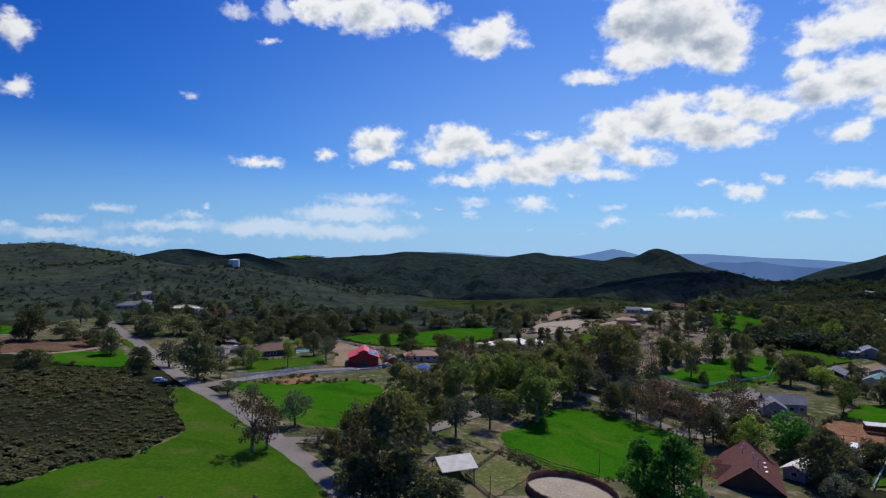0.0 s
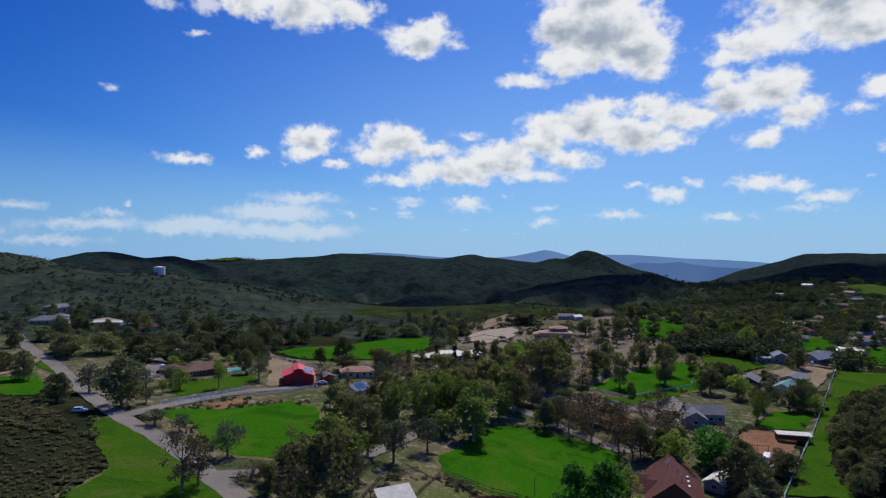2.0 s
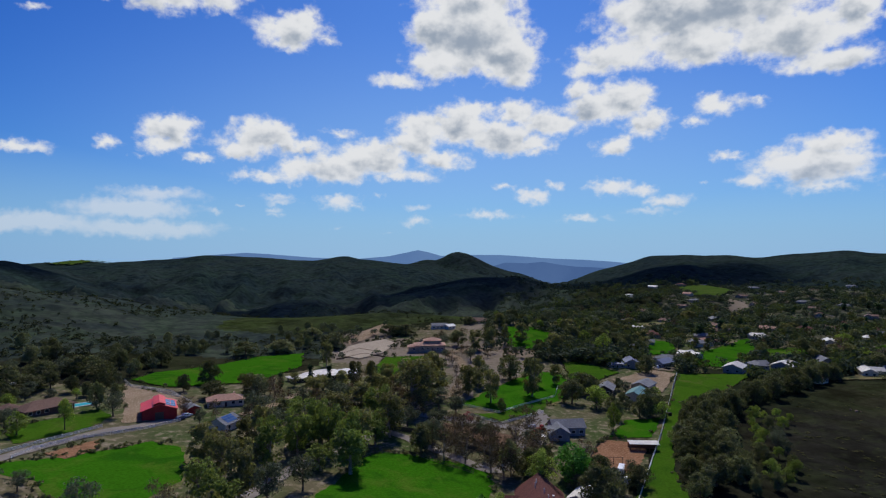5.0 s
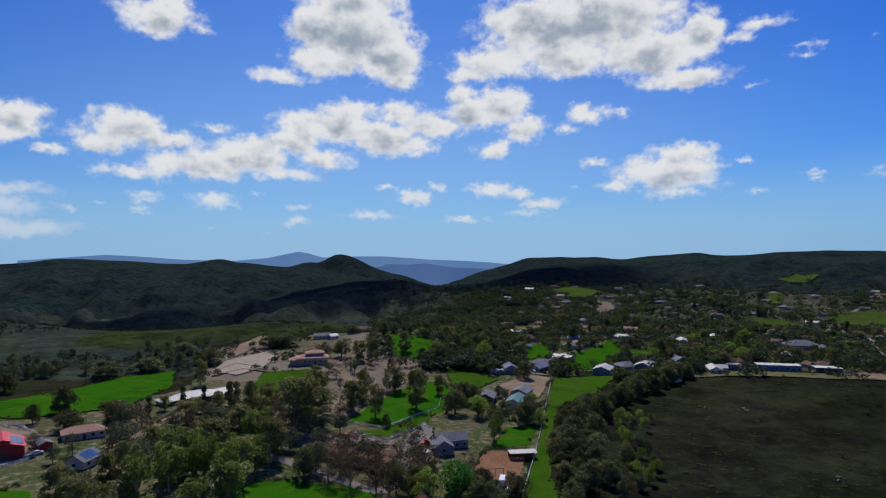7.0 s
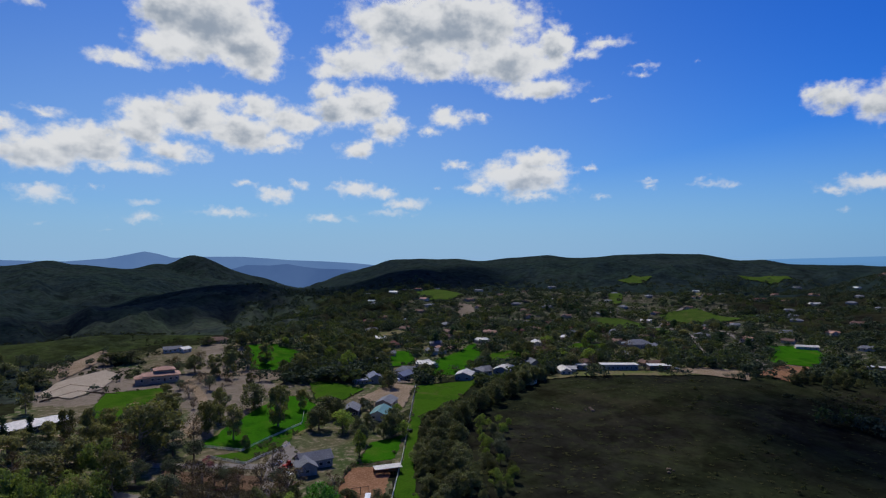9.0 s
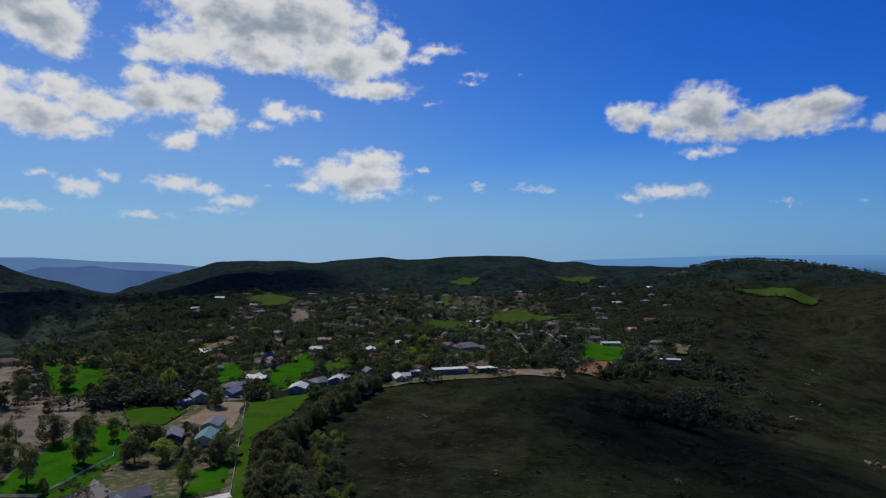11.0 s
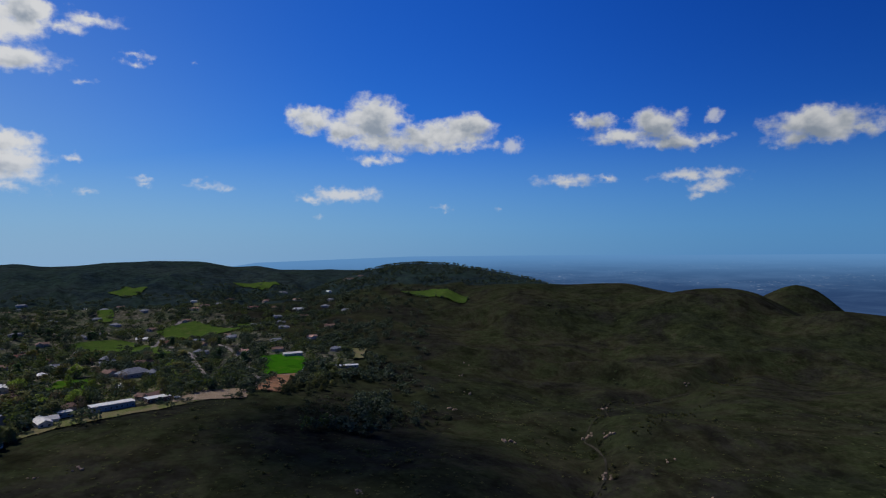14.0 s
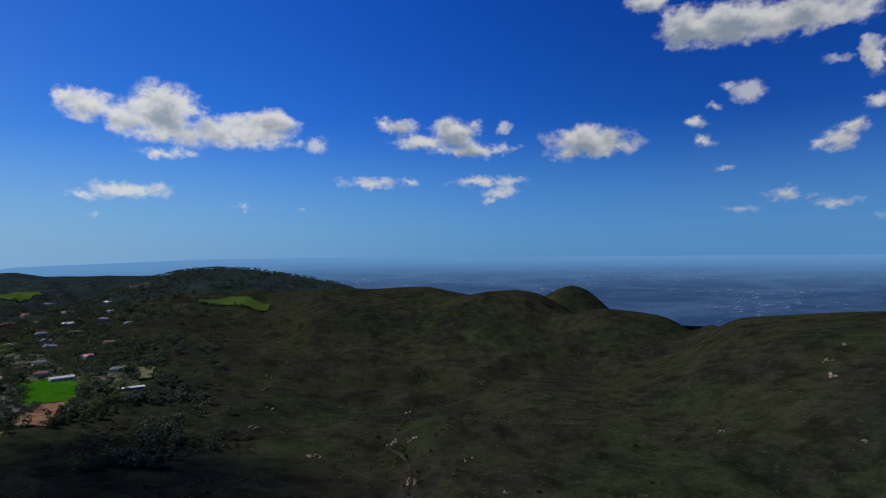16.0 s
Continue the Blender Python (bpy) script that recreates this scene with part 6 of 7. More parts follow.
# open shed with white roof on wooden posts
b = house_at("ramada", 2.5, 149.5, 22, "open timber shed with white metal gable roof", "shed", 3, 0.0)
part("roof", slab_roof(8.4, 8.6, 3.2, 1.9, 0.5, 0.16), M["white_metal"], b)
for sx in (-3.9, 0, 3.9):
    for sy in (-4.0, 4.0):
        part("post", box(sx, sy, 1.3, 0.22, 0.22, 3.9), M["wood"], b)
    bm = bmesh.new()
    tube(bm, (sx, -4.0, 3.1), (sx, 0, 4.95), 0.09, 0.09, 6)
    tube(bm, (sx, 4.0, 3.1), (sx, 0, 4.95), 0.09, 0.09, 6)
    tube(bm, (sx, -4.2, 3.05), (sx, 4.2, 3.05), 0.1, 0.1, 6)
    part("truss", bm, M["wood"], b)
for sy in (-4.0, 4.0):
    part("beam", box(0, sy, 3.1, 8.6, 0.18, 0.24), M["wood"], b)
for sx, sy, lx, ly in ((0, 4.05, 7.8, 0.07), (3.95, 0, 0.07, 8.0)):
    for zz in (0.6, 1.1, 1.6):
        part("rail", box(sx, sy, zz, lx, ly, 0.16), M["wood"], b)

# water tank on its hill
tx, ty = -224, 649
b = house_at("water_tank", tx, ty, 0, "pale cylindrical steel water tank on the hilltop", "water tank", 4)
bm = bmesh.new()
tube(bm, (0, 0, -3), (0, 0, 8.0), 5.6, 5.6, 40)
part("shell", bm, M["white"], b)
bm = bmesh.new()
tube(bm, (0, 0, 8.0), (0, 0, 8.9), 5.75, 0.5, 40)
part("roof", bm, M["white"], b)
bm = bmesh.new()
for side in (-0.25, 0.25):
    tube(bm, (side, -5.7, 0), (side, -5.7, 8.6), 0.04, 0.04, 6)
for k in range(20):
    tube(bm, (-0.25, -5.7, 0.4 + k * 0.4), (0.25, -5.7, 0.4 + k * 0.4), 0.025, 0.025, 5)
part("ladder", bm, M["chrome"], b)

# pool beside the brown house
b = house_at("swimming_pool", -72.5, 309, 30, "turquoise swimming pool with pale deck", "pool", 5, 0.5)
part("deck", box(0, 0, -0.55, 10.6, 6.8, 1.3, 0, 0.05), M["concrete"], b)
part("water", box(0, 0, 0.06, 9, 5.2, 0.12), M["pool_water"], b)

# far village houses, each where the slope is open
def village():
    rng = random.Random(31)
    looks = [("stucco", "brown_roof", "tan house with brown roof"), ("cream", "grey_roof", "cream house with grey roof"), ("cream", "salmon", "cream house with salmon tile roof"),
             ("grey_wall", "grey_roof", "grey house with grey roof"), ("cream", "white_metal", "cream house with white metal roof"), ("stucco", "maroon", "tan house with red-brown roof")]
    spots = [(373, 426), (293, 378), (414, 593), (562, 540), (604, 384), (1119, 532), (968, 535), (1587, 506), (1540, 317), (722, 488), (764, 608), (710, 604), (1209, 797),
             (891, 876), (1119, 880), (789, 367), (1552, 330), (1543, 292), (-154, 410), (-235, 470)]
    first = {}
    while len(spots) < 128:
        a, d = radians(rng.uniform(34, 78)), 440 * (1500 / 440) ** rng.random()
        x, y = d * math.sin(a), d * math.cos(a)
        if d < 760 and a > radians(62):
            continue
        if free(x, y, 20) and all((x - px) ** 2 + (y - py) ** 2 < 1e9 and (x - px) ** 2 + (y - py) ** 2 > (18 + d / 40) ** 2 for px, py in spots):
            spots.append((x, y))
    for x, y in spots:
        k = rng.choice((0, 0, 0, 1, 1, 1, 3, 3, 3, 4, 4, 5, 2))
        wall, roof, label = looks[k]
        turn = rng.uniform(0, 180)
        m = pose(x, y, rise(x, y, 5) + 0.3, 0, 0, turn)
        if k not in first:
            h = first[k] = new("house")
            tagged(h, label + " among the far trees", "house", "village houses")
            block(h, 13 + k, 8.5, 3.0, 2.0, "hip" if k % 2 else "gable", wall, roof, windows=3)
            block(h, 8, 7, 2.8, 1.8, "gable", wall, roof, (5, -6, 0), 90, 1)
            h.matrix_basis = m
        else:
            copy_thing(first[k], m)
        HOUSES_AT.append((x, y, 11))


village()


# ---- far woods and brush, past counting ----
def stuff(name, spots, template_seeds, leaf, label, category, clumps, per, size):
    """Many small crowns in one mesh; spots: x, y, height, width."""
    shapes = []
    for seed in template_seeds:
        rng = np.random.default_rng(seed)
        cs = [(rng.uniform(-0.3, 0.3), rng.uniform(-0.3, 0.3), rng.uniform(0.3, 0.78), rng.uniform(0.2, 0.34), 0.9) for _ in range(clumps)]
        shapes.append(leaf_cloud(rng, cs, per, size))
    spots = np.asarray(spots, float)
    z = height(spots[:, 0], spots[:, 1])
    rng = np.random.default_rng(5)
    verts, tris, base = [], [], 0
    for (x, y, h, w), g in zip(spots, z):
        v, t = shapes[rng.integers(len(shapes))]
        a = rng.uniform(0, 6.283)
        c, s = math.cos(a) * w, math.sin(a) * w
        verts.append(np.stack([v[:, 0] * c - v[:, 1] * s + x, v[:, 0] * s + v[:, 1] * c + y, v[:, 2] * h + g - 0.08 * h], -1))
        tris.append(t + base)
        base += len(v)
    ob = new(name, from_arrays(name, np.vstack(verts), np.vstack(tris), M[leaf]))
    tagged(ob, label, category, kind="stuff")


def sow(count, seed, az, r, size, back=0.0, wet=None, clump=0.0, spread=1.0):
    """Spots by bearing and distance, denser near; clump: how patchy."""
    rng = random.Random(seed)
    spots = []
    tries = 0
    while len(spots) < count and tries < count * 12:
        tries += 1
        a = rng.uniform(*az)
        if rng.random() > min(1.0, (min(a - az[0], az[1] - a) + 0.6) / 9):
            continue
        a = radians(a)
        d = r[0] * (r[1] / r[0]) ** rng.random()
        x, y = d * math.sin(a), d * math.cos(a)
        if clump and float(lattice(np.array([x / 55]), np.array([y / 55]), 9)[0]) + rng.uniform(-0.5, 0.5) < clump:
            continue
        if wet and not any(inside(o, x, y) for o in wet):
            continue
        if not free(x, y, back):
            continue
        h = rng.uniform(*size)
        spots.append((x, y, h, h * rng.uniform(0.9, 1.6) * spread))
    return spots


BRUSH_SLOPE = [(345, 282), (375, 272), (430, 226), (466, 206), (560, 165), (600, 120), (480, 100), (330, 190), (290, 255)]
OPEN_LAND.append(BRUSH_SLOPE)
stuff("village_woods", sow(4300, 21, (22, 86), (430, 1600), (5, 12), 22.0, clump=-0.3), (1, 2, 3, 4), "leaf_woods_haze", "dark trees filling the far village", "woods", 7, 12, 0.085)
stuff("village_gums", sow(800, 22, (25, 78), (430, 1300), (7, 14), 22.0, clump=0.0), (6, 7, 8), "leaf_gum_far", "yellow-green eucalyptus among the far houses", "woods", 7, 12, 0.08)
OPEN_LAND.remove(BRUSH_SLOPE)
MOUND = [(-40, 560), (20, 520), (90, 545), (150, 560), (150, 640), (90, 680), (-10, 700), (-70, 660)]
OPEN_LAND.append(MOUND)
stuff("hill_oaks", sow(3200, 23, (-38, 20), (430, 1150), (1.2, 4.2), 10.0, clump=-0.15), (11, 12, 13), "leaf_hill", "dark oaks and tall shrubs dotted over the hill slopes", "woods", 5, 8, 0.13)
stuff("ridge_trees", sow(1500, 26, (62, 99), (1420, 1780), (4, 8), 20.0, clump=-0.1), (14, 15), "leaf_woods_haze", "dark trees along the far ridge", "woods", 5, 7, 0.13)
OAK_BRUSH = [[(425, 85), (455, 205), (520, 180), (600, 185), (690, 150), (700, 95), (600, 70), (520, 20), (470, 25)], [(1040, -150), (1180, -110), (1210, -220), (1070, -260)], [(725, -150), (770, -150), (770, -185), (725, -180)]]
stuff("canyon_oaks", sow(520, 30, (66, 106), (420, 1230), (1.3, 3.8), 0.0, OAK_BRUSH, clump=-0.05, spread=1.4), (16, 17, 18), "leaf_hill", "dark scrub oaks crowding the foot of the village slope", "woods", 6, 9, 0.13)
OPEN_LAND.remove(MOUND)
SCRUB = [[(-175, 215), (-145.5, 225.7), (-122.3, 233.4), (-97.8, 201.8), (-84.4, 187.8), (-70.4, 166.5), (-75, 146.1), (-83.3, 137.3), (-86, 128.1), (-95, 115), (-150, 130)]]
stuff("scrub", sow(2200, 24, (-56, -10), (120, 300), (0.3, 0.8), 0.0, SCRUB, spread=2.0) + sow(1100, 29, (-56, -10), (120, 300), (0.6, 1.5), 0.0, SCRUB, clump=-0.05, spread=1.8), (21, 22, 23, 24, 25), "leaf_brush", "low dark olive and brown chaparral brush beside the meadow", "brush", 5, 12, 0.15)
stuff("hillside_brush", sow(3000, 25, (34, 150), (230, 640), (0.25, 0.5), 0.0, clump=-0.2, spread=4.5) + sow(150, 28, (60, 140), (300, 700), (1.6, 3.2), 0.0, clump=0.25, spread=1.5), (31, 32, 33), "leaf_scrub", "low dark chaparral brush over the hillside", "brush", 5, 12, 0.11)
VERGE = [[(-90, 217), (-78, 203), (-62, 185), (-44, 167), (-30, 172), (-8, 181), (-8, 176), (-28, 166), (-38, 168), (-58, 190), (-74, 206), (-86, 222)]]
stuff("verge_shrubs", sow(260, 27, (-34, 6), (150, 250), (0.8, 2.2), 0.0, VERGE), (41, 42), "leaf_rust", "reddish-brown dry shrubs along the road", "shrubs", 4, 10, 0.2)


def edges(outlines, gap, off, size, seed):
    """Spots strung unevenly along outlines."""
    rng = random.Random(seed)
    spots = []
    for outline in outlines:
        for (x0, y0), (x1, y1) in zip(outline, outline[1:] + outline[:1]):
            n = int(math.hypot(x1 - x0, y1 - y0) / gap)
            for k in range(n):
                u = rng.random()
                x, y = x0 + (x1 - x0) * u + rng.uniform(-off, off), y0 + (y1 - y0) * u + rng.uniform(-off, off)
                if float(lattice(np.array([x / 18]), np.array([y / 18]), 41)[0]) > -0.05:
                    h = rng.uniform(*size) * rng.uniform(0.5, 1.0)
                    if all(math.hypot(x - hx, y - hy) > hr * 0.8 for hx, hy, hr in HOUSES_AT):
                        spots.append((x, y, h, h * rng.uniform(0.9, 1.7)))
    return [p for p in spots if not any(near_line(line, wide / 2 + 1.2, p[0], p[1]) for line, wide in ROADS)]


def near_line(line, reach, x, y):
    for (x0, y0), (x1, y1) in zip(line, line[1:]):
        u = max(0.0, min(1.0, ((x - x0) * (x1 - x0) + (y - y0) * (y1 - y0)) / ((x1 - x0) ** 2 + (y1 - y0) ** 2)))
        if math.hypot(x - x0 - u * (x1 - x0), y - y0 - u * (y1 - y0)) < reach:
            return True
    return False


NEAR_FIELDS = [o for o in FIELDS if min(math.hypot(*p) for p in o) < 420]
FAR_FIELDS = [o for o in FIELDS if min(math.hypot(*p) for p in o) >= 420]
stuff("stream_brush", edges([RAVINE[1:10]], 2.2, 7.0, (1.2, 3.4), 54), (61, 62), "leaf_scrub", "dark brush crowding the dry stream bed", "brush", 5, 9, 0.18)
stuff("edge_shrubs", edges(NEAR_FIELDS, 2.6, 1.3, (0.6, 2.4), 51), (51, 52, 53), "leaf_oak", "uneven dark shrubs and weeds along the field edges", "shrubs", 5, 11, 0.16)
stuff("edge_weeds", edges(NEAR_FIELDS, 1.7, 1.0, (0.3, 0.9), 52), (54, 55), "leaf_brush", "low dry weeds along the field edges", "weeds", 4, 9, 0.2)
stuff("edge_trees", edges(FAR_FIELDS, 7.0, 6.0, (4.0, 10.0), 53), (56, 57, 58), "leaf_woods_haze", "dark trees bordering the far fields", "woods", 7, 12, 0.085)


# ---- fences and pens ----
POST_MESH = {}


def shared(name, bm, mat):
    me = bpy.data.meshes.new(name)
    bm.to_mesh(me)
    bm.free()
    me.materials.append(mat)
    return me


def fence(line, label, mat, gap=3.0, high=1.25, rails=3, thick=0.12, solid=False):
    """Posts and rails along x, y points, each its own part."""
    key = (mat, thick)
    if key not in POST_MESH:
        POST_MESH[key] = (shared("post", box(0, 0, 0.5, thick, thick, 1.0, 0, thick * 0.1), M[mat]), shared("rail", box(0.5, 0, 0, 1.0, thick * 0.4, 1.0), M[mat]))
    post_me, rail_me = POST_MESH[key]
    f = new("fence")
    x0, y0 = line[0]
    f.location = (x0, y0, ground_at(x0, y0))
    tagged(f, label, "fence", "fences in the valley")
    spots = []
    for (ax, ay), (bx, by) in zip(line, line[1:]):
        n = max(1, round(math.hypot(bx - ax, by - ay) / gap))
        spots += [(ax + (bx - ax) * k / n, ay + (by - ay) * k / n) for k in range(n)]
    spots.append(line[-1])
    spots = [Vector((x, y, ground_at(x, y))) for x, y in spots]
    for p in spots:
        o = new("post", post_me)
        o.parent = f
        o.matrix_basis = Matrix.Translation(p - f.location - Vector((0, 0, 0.3))) @ Matrix.Diagonal((1, 1, high + 0.45, 1))
    for p, q in zip(spots, spots[1:]):
        for k in range(rails):
            z = high * (k + 0.75) / rails if not solid else high * 0.52
            tall = 0.19 if not solid else high * 0.95
            d = q - p
            o = new("rail", rail_me)
            o.parent = f
            o.matrix_basis = Matrix.Translation(p - f.location + Vector((0, 0, z))) @ d.to_track_quat("X", "Z").to_matrix().to_4x4() @ Matrix.Diagonal((d.length, 1, tall, 1))
            if solid:
                break


fence([(-74, 229), (-71, 240), (-61, 253), (-48.4, 260), (-39.2, 266), (-28, 277)], "white three-rail fence along the grey drive", "white", 3.0)
fence([(-80.5, 233), (-71.5, 248.5), (-56, 270)], "white three-rail fence beside the lawn", "white", 3.0)
fence([(-65, 369), (-58, 349), (-48, 341), (-33, 322)], "white rail fence behind the barn yard", "white", 3.0)
fence([(102, 286.5), (114.5, 270.5), (159, 295.5), (172, 316)], "white rail fence around the green paddock", "white", 3.2)
fence([(99, 270.5), (109, 254), (137, 267)], "white rail fence along the lane", "white", 3.2)
fence([(117, 165), (170.2, 221.6), (271.9, 335.5)], "long white board fence beside the grass strip", "white", 3.0, 1.6, 4, 0.16)
fence([(121.7, 202.4), (142.7, 225), (161.5, 218.5)], "grey pipe fence of the riding arena", "wood", 3.0)
fence([(121.8, 200.8), (134.9, 188)], "pipe fence at the arena's end", "wood", 3.0)
fence([(5.5, 148.1), (16.5, 171.1), (23.3, 160.0), (27.5, 155)], "weathered wooden rail fence of the paddock", "wood", 2.6, 1.3, 3, 0.16)
fence([(5.5, 148.1), (11.5, 135)], "weathered wooden rail fence by the shed", "wood", 2.6, 1.3, 3, 0.16)
fence([(17.5, 174), (29.6, 160.5), (40, 155.5)], "dark wire and post fence along the meadow", "wood", 2.4, 1.4, 2, 0.14)
fence([(-6, 149.3), (0, 168), (10.8, 175.1)], "weathered wooden fence behind the shed", "wood", 2.6, 1.3, 3, 0.16)
fence([(38, 220.5), (45, 226.5), (58, 226), (77, 206)], "wooden rail fence around the bright meadow", "wood", 2.8, 1.2, 2, 0.14)
fence([(53.9, 257), (70, 246.5), (87, 225), (92.5, 214)], "dark board fence shading the lane", "dark_wall", 3.0, 1.9, 1, 0.16, True)
fence([(60, 441), (81, 461), (96, 437)], "low timber wall on the terrace", "wood", 3.5, 0.9, 1, 0.25, True)
fence([(58.8, 425.5), (81, 440), (99, 414.5)], "low timber wall on the terrace", "wood", 3.5, 0.9, 1, 0.25, True)
fence([(-61.6, 354), (-38, 336), (-26, 308)], "white rail fence at the edge of the long field", "white", 3.2)
fence([(186, 432), (208, 409), (201, 372)], "rail fence under the hill field", "wood", 3.2)
fence([(598, 215), (618, 183), (682, 194.5)], "white rail fence around the sports field", "white", 5.0)


def round_pen(cx, cy, r):
    pen = new("round_pen")
    pen.location = (cx, cy, ground_at(cx, cy))
    tagged(pen, "round riding pen of rusty pipe panels around sand", "round pen")
    bm = bmesh.new()
    n = 64
    ring = [bm.verts.new((r * math.cos(k * math.tau / n), r * math.sin(k * math.tau / n), 0)) for k in range(n)]
    mid = [bm.verts.new((r * 0.55 * math.cos(k * math.tau / n), r * 0.55 * math.sin(k * math.tau / n), 0)) for k in range(n)]
    hub = bm.verts.new((0, 0, 0))
    for k in range(n):
        j = (k + 1) % n
        bm.faces.new((mid[k], ring[k], ring[j], mid[j])), bm.faces.new((hub, mid[k], mid[j]))
    for v in bm.verts:
        v.co.z = ground_at(cx + v.co.x, cy + v.co.y) - pen.location.z + 0.3
    part("sand", bm, M["sand"], pen)
    sides = 30
    for k in range(sides):
        a, b2 = k * math.tau / sides, (k + 1) * math.tau / sides
        p = Vector((r * math.cos(a), r * math.sin(a), ground_at(cx + r * math.cos(a), cy + r * math.sin(a)) - pen.location.z))
        q = Vector((r * math.cos(b2), r * math.sin(b2), ground_at(cx + r * math.cos(b2), cy + r * math.sin(b2)) - pen.location.z))
        bm = bmesh.new()
        tube(bm, p - Vector((0, 0, 0.3)), p + Vector((0, 0, 2.0)), 0.09, 0.09, 8)
        part("post", bm, M["rust"], pen)
        bm = bmesh.new()
        for z in (0.55, 0.9, 1.25, 1.6, 1.92):
            tube(bm, p + Vector((0, 0, z)), q + Vector((0, 0, z)), 0.055, 0.055, 6)
        for u in (0.33, 0.66):
            s = p.lerp(q, u)
            tube(bm, s + Vector((0, 0, 0.5)), s + Vector((0, 0, 1.92)), 0.045, 0.045, 6)
        part("panel", bm, M["rust"], pen)
        mid_p = (p + q) / 2
        sheet = box(mid_p.x, mid_p.y, mid_p.z + 1.0, (q - p).length * 0.97, 0.04, 1.5, math.atan2(q.y - p.y, q.x - p.x))
        part("board", sheet, M["rust"], pen, "rusty board behind the rails")


round_pen(30.5, 143.5, 10.6)


def pole(x, y, h, label):
    p = new("lamp_post")
    p.location = (x, y, ground_at(x, y))
    bm = bmesh.new()
    tube(bm, (0, 0, -0.4), (0, 0, h), 0.1, 0.07, 8)
    part("shaft", bm, M["wood"], p)
    part("cap", box(0, 0, h + 0.08, 0.34, 0.34, 0.2, 0, 0.03), M["wood"], p)
    tagged(p, label, "post")


pole(10.8, 137.8, 4.5, "tall dark wooden post in the paddock")
pole(23.0, 156, 4.8, "tall dark wooden post by the fence")
pole(41.8, 161.6, 5.2, "thin dark pole in the green meadow")


# ---- vehicles ----
def car(x, y, turn, paint, label, name="car", tall=0.0):
    c = new(name)
    c.matrix_basis = pose(x, y, ground_at(x, y) + 0.22, 0, 0, turn)
    prof = [(-2.25, 0.35), (-2.3, 0.75), (-2.15, 1.0), (-1.75, 1.5 + tall), (0.55, 1.55 + tall), (1.2, 1.02), (2.15, 0.9), (2.3, 0.6), (2.25, 0.35)]
    bm = bmesh.new()
    rows = [[bm.verts.new((px, s, pz)) for px, pz in prof] for s in (-0.9, 0.9)]
    n = len(prof)
    for i in range(n):
        bm.faces.new((rows[0][i], rows[0][(i + 1) % n], rows[1][(i + 1) % n], rows[1][i]))
    bm.faces.new(rows[0][::-1]), bm.faces.new(rows[1])
    bmesh.ops.recalc_face_normals(bm, faces=bm.faces[:])
    bmesh.ops.bevel(bm, geom=bm.edges[:], offset=0.09, segments=2, affect="EDGES")
    part("body", bm, M[paint], c)
    for s in (-1, 1):
        part("side_window", box(-0.55, s * 0.895, 1.22 + tall * 0.6, 1.9, 0.05, 0.36 + tall * 0.5, 0, 0.015), M["glass"], c)
    bm = box(0.93, 0, 1.27 + tall * 0.4, 0.05, 1.5, 0.62)
    bmesh.ops.rotate(bm, cent=(0.93, 0, 1.27), matrix=Matrix.Rotation(-0.85, 3, "Y"), verts=bm.verts[:])
    part("windscreen", bm, M["glass"], c)
    for wx in (-1.4, 1.4):
        for s in (-0.8, 0.8):
            bm = bmesh.new()
            tube(bm, (wx, s - 0.11, 0.3), (wx, s + 0.11, 0.3), 0.34, 0.34, 16)
            wheel = part("wheel", bm, M["tyre"], c)
            bm = bmesh.new()
            tube(bm, (wx, s - 0.125, 0.3), (wx, s + 0.125, 0.3), 0.2, 0.2, 12)
            part("rim", bm, M["chrome"], wheel)
    for s in (-0.62, 0.62):
        part("headlight", box(2.27, s, 0.72, 0.06, 0.36, 0.14, 0, 0.01), M["white"], c)
    return tagged(c, label, "car", "parked cars")


car(-99.5, 213.5, 8, "car_white", "white estate car parked on the verge", tall=0.12)
car(-111, 337, 100, "car_white", "white car under the carport")
car(-104, 305, 100, "car_white", "pale car on the drive of the brown house")
car(-101, 292, 95, "tyre", "dark car on the drive of the brown house")
car(-26, 283, 30, "car_white", "white car beside the red barn")
car(-28, 279, 40, "blue_roof", "blue-grey car beside the red barn")
car(120.5, 246, 30, "car_white", "white car near the grey house")
car(271, 355, 80, "car_white", "white van in the farm yard", "van", 0.5)
car(268, 362, 60, "car_white", "white pickup in the farm yard", "pickup")
car(276, 350, 130, "tyre", "dark car in the farm yard")
car(127, 184, 48, "car_white", "white truck beside the fence", "truck", 0.6)
car(465, 238, -42, "car_white", "white car by the long building")


def trailer(x, y, turn):
    t = new("horse_trailer")
    t.matrix_basis = pose(x, y, ground_at(x, y) + 0.1, 0, 0, turn)
    part("body", box(0, 0, 1.55, 6.2, 2.2, 2.1, 0, 0.15), M["car_white"], t)
    for wx in (-0.6, 0.5):
        for s in (-1.0, 1.0):
            bm = bmesh.new()
            tube(bm, (wx, s - 0.1, 0.36), (wx, s + 0.1, 0.36), 0.36, 0.36, 14)
            part("wheel", bm, M["tyre"], t)
    bm = bmesh.new()
    tube(bm, (3.0, 0.7, 0.6), (4.4, 0, 0.5), 0.06, 0.06, 6)
    tube(bm, (3.0, -0.7, 0.6), (4.4, 0, 0.5), 0.06, 0.06, 6)
    part("drawbar", bm, M["chrome"], t)
    for k in range(3):
        part("window", box(-1.8 + k * 1.8, -1.11, 2.0, 0.9, 0.05, 0.4), M["glass"], t)
    tagged(t, "white horse trailer beside the white fence", "trailer")


trailer(130, 192, 50)


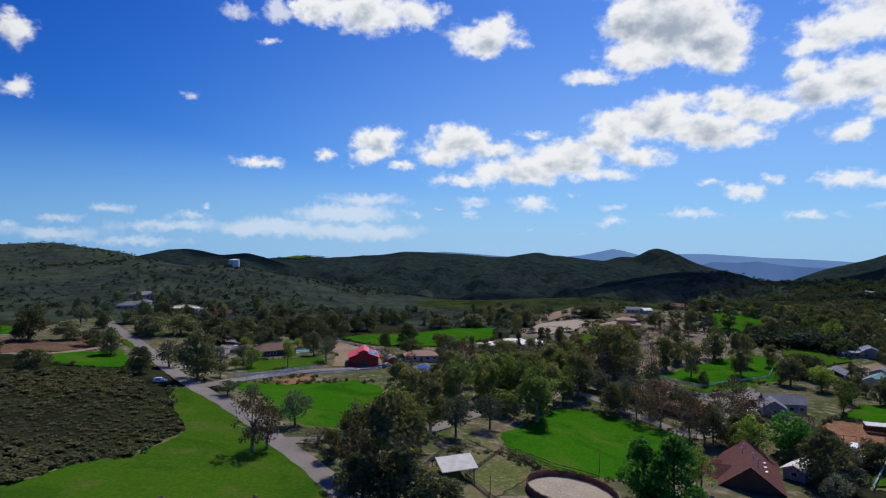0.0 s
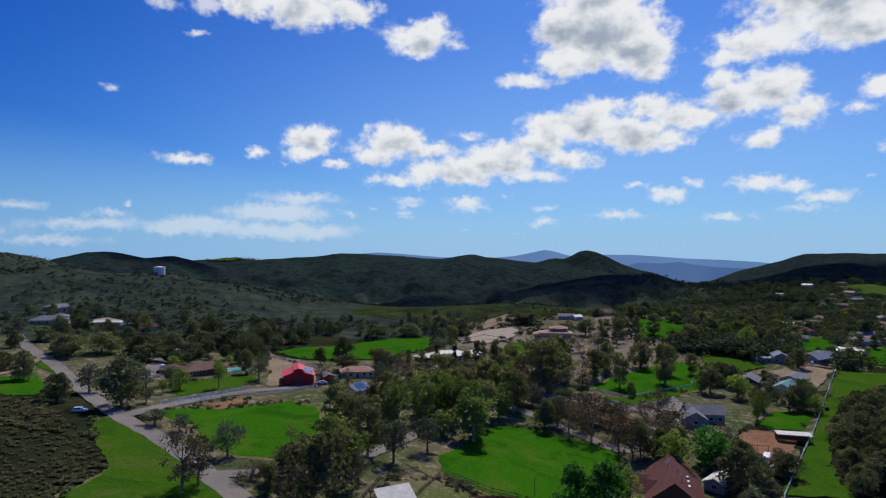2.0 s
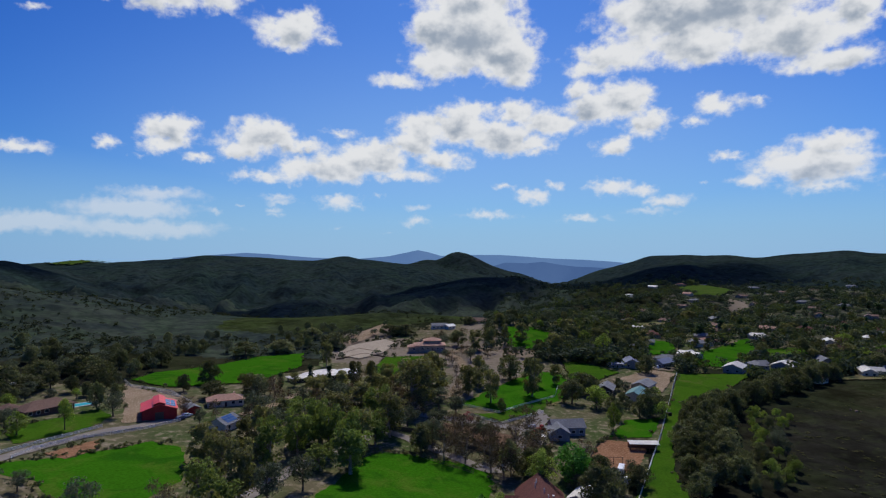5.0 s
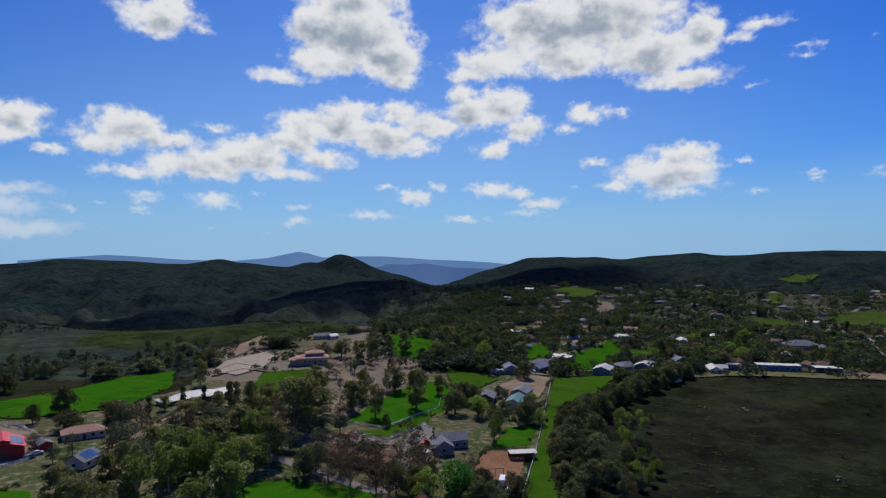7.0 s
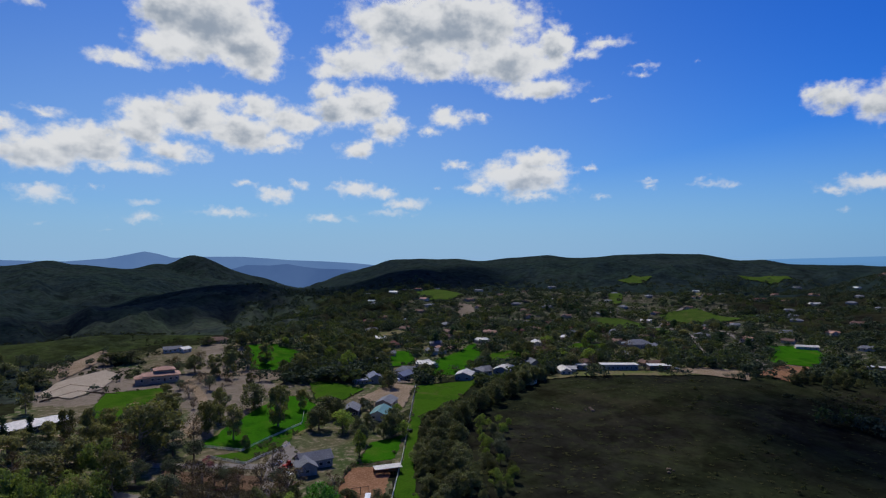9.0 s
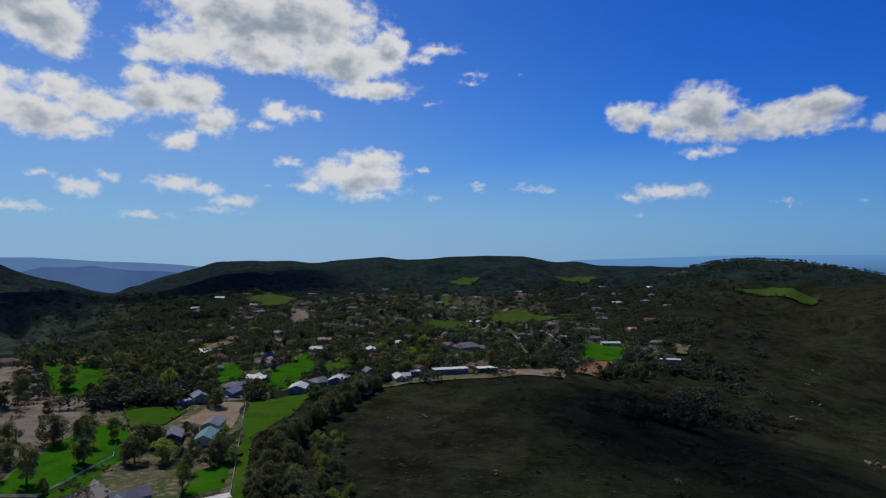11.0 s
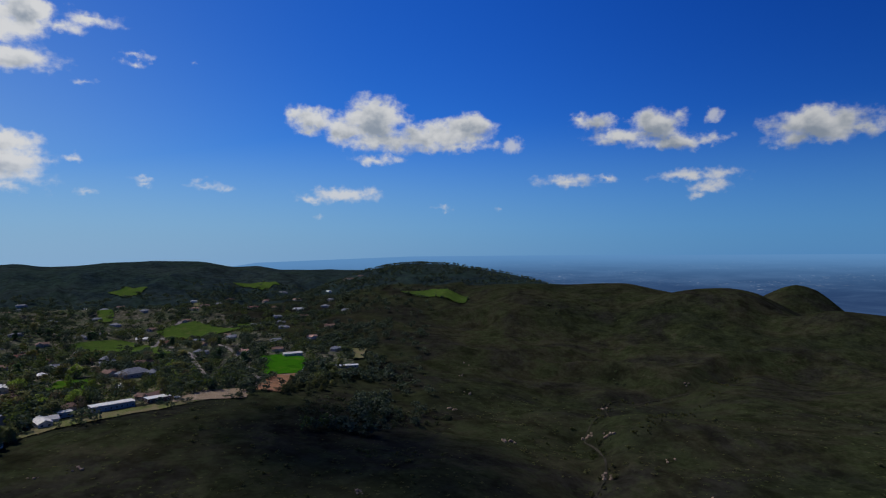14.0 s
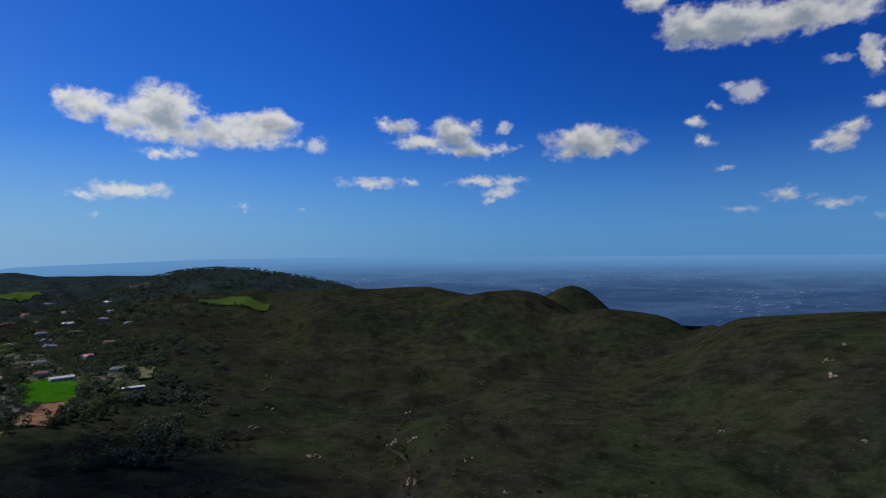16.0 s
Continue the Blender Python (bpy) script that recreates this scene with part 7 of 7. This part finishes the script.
def pipe_frame(x, y, turn):
    """A run of open goal-like frames of dark pipe."""
    f = new("pipe_frame")
    f.matrix_basis = pose(x, y, ground_at(x, y), 0, 0, turn)
    for k in range(4):
        bm = bmesh.new()
        tube(bm, (k * 3.4, 0, -0.3), (k * 3.4, 0, 3.1), 0.09, 0.09, 8)
        part("post", bm, M["tyre"], f)
    bm = bmesh.new()
    tube(bm, (-0.1, 0, 3.05), (10.3, 0, 3.05), 0.08, 0.08, 8)
    part("crossbar", bm, M["tyre"], f)
    tagged(f, "dark pipe frame standing in the dirt arena", "frame")


pipe_frame(125.2, 201.6, -22)


def tractor(x, y, turn):
    t = new("tractor")
    t.matrix_basis = pose(x, y, ground_at(x, y), 0, 0, turn)
    part("bonnet", box(1.2, 0, 1.3, 2.0, 1.0, 0.9, 0, 0.12), M["car_red"], t)
    part("cab", box(-0.4, 0, 1.9, 1.4, 1.4, 1.6, 0, 0.1), M["car_red"], t)
    part("cab_window", box(-0.4, -0.71, 2.2, 1.0, 0.05, 0.8), M["glass"], t)
    part("mudguard", box(-0.8, 0, 1.35, 1.5, 2.1, 0.25, 0, 0.08), M["car_red"], t)
    for wx, r, w in ((-0.8, 0.85, 0.5), (1.7, 0.5, 0.35)):
        for s in (-0.95, 0.95):
            bm = bmesh.new()
            tube(bm, (wx, s - w / 2, r), (wx, s + w / 2, r), r, r, 18)
            wheel = part("wheel", bm, M["tyre"], t)
            bm = bmesh.new()
            tube(bm, (wx, s - w / 2 - 0.02, r), (wx, s + w / 2 + 0.02, r), r * 0.5, r * 0.5, 12)
            part("rim", bm, M["car_red"], wheel)
    bm = bmesh.new()
    tube(bm, (1.4, 0.3, 1.7), (1.4, 0.3, 2.7), 0.06, 0.06, 8)
    part("exhaust", bm, M["tyre"], t)
    tagged(t, "red tractor parked near the grey house", "tractor")


tractor(122.5, 241, 200)
tractor(118.5, 238, 160)


# ---- rocks in the brush ----
def rock_heap(x, y, size, count, seed):
    rng = random.Random(seed)
    for k in range(count):
        bm = bmesh.new()
        bmesh.ops.create_icosphere(bm, subdivisions=2, radius=1.0)
        for v in bm.verts:
            v.co *= 1 + 0.35 * noise.noise(v.co * 1.3 + Vector((seed, k, 0)))
        me = shared("boulder", bm, M["rock"])
        px, py = x + rng.uniform(-1, 1) * size * 2.2, y + rng.uniform(-1, 1) * size * 2.2
        s = size * rng.uniform(0.3, 0.75)
        o = new("boulder", me)
        o.matrix_basis = pose(px, py, ground_at(px, py) + s * 0.35, rng.uniform(-20, 20), rng.uniform(-20, 20), rng.uniform(0, 360)) @ Matrix.Diagonal((s, s * 0.8, s * 0.75, 1))
        tagged(o, "pale tan boulder in the brush", "boulder", "boulders on the hillside")


for k, (x, y, size, count) in enumerate(((463, -24, 2.6, 8), (419, -132, 1.8, 4), (613, 8, 2.2, 4), (697, 16, 2.0, 3), (759, 12, 2.0, 3), (555, 22, 2.2, 5), (701, -243, 2.4, 3), (391, -329, 1.7, 4),
                                         (411, -463, 2.6, 9), (442, -491, 2.2, 5), (462, -535, 2.0, 4), (306, -371, 1.4, 4), (358, -138, 1.4, 4), (479, -104, 2.4, 6), (408, -86, 2.4, 7),
                                         (502, -90, 2.4, 6), (568, -122, 2.4, 5), (624, -132, 2.2, 4), (313, 63, 1.7, 5), (466, 116, 1.8, 3), (260, 138, 1.2, 4), (312, 217, 1.4, 5), (298, 232, 1.2, 3))):
    rock_heap(x, y, size, count, k)
b = new("hay_bale_stack")
b.location = (197.3, 250, ground_at(197.3, 250))
part("cover", box(0, 0, 0.9, 2.6, 2.2, 2.2, 0, 0.2), M["tyre"], b)
part("base", box(0, 0, -0.1, 2.8, 2.4, 0.3), M["wood"], b)
tagged(b, "stack under a black cover in the grass strip", "bale stack")


# ---- clouds overhead, above the view, whose shade lies on the hills ----
def shade_cloud(gx, gy, rx, ry, seed, high=1400.0):
    """A cumulus that stands between the sun and the ground at gx, gy."""
    run = high / math.tan(radians(SUN_EL))
    cx, cy = gx + run * math.sin(radians(SUN_AZ)), gy + run * math.cos(radians(SUN_AZ))
    bm = bmesh.new()
    bmesh.ops.create_icosphere(bm, subdivisions=5, radius=1.0)
    for v in bm.verts:
        lump = noise.noise(v.co * 2.3 + Vector((seed, 0, 0))) * 0.22 + noise.noise(v.co * 6.0 + Vector((seed, 4, 0))) * 0.1
        v.co *= 1.15 + lump
        v.co.z = v.co.z * (0.9 if v.co.z > 0 else 0.25)
    for f in bm.faces:
        f.smooth = True
    ob = part("backdrop_cloud", bm, M["cloud"], None)
    ob.location, ob.scale = (cx, cy, high), (rx, ry, 90)
    tagged(ob, "white cumulus cloud drifting high above the hills", "cloud", kind="structure")


shade_cloud(-30, 1120, 400, 260, 1)
shade_cloud(430, 1310, 420, 230, 2)
shade_cloud(1060, 1300, 560, 320, 3)
shade_cloud(405, 112, 160, 105, 4)
shade_cloud(-520, 1500, 330, 160, 5)
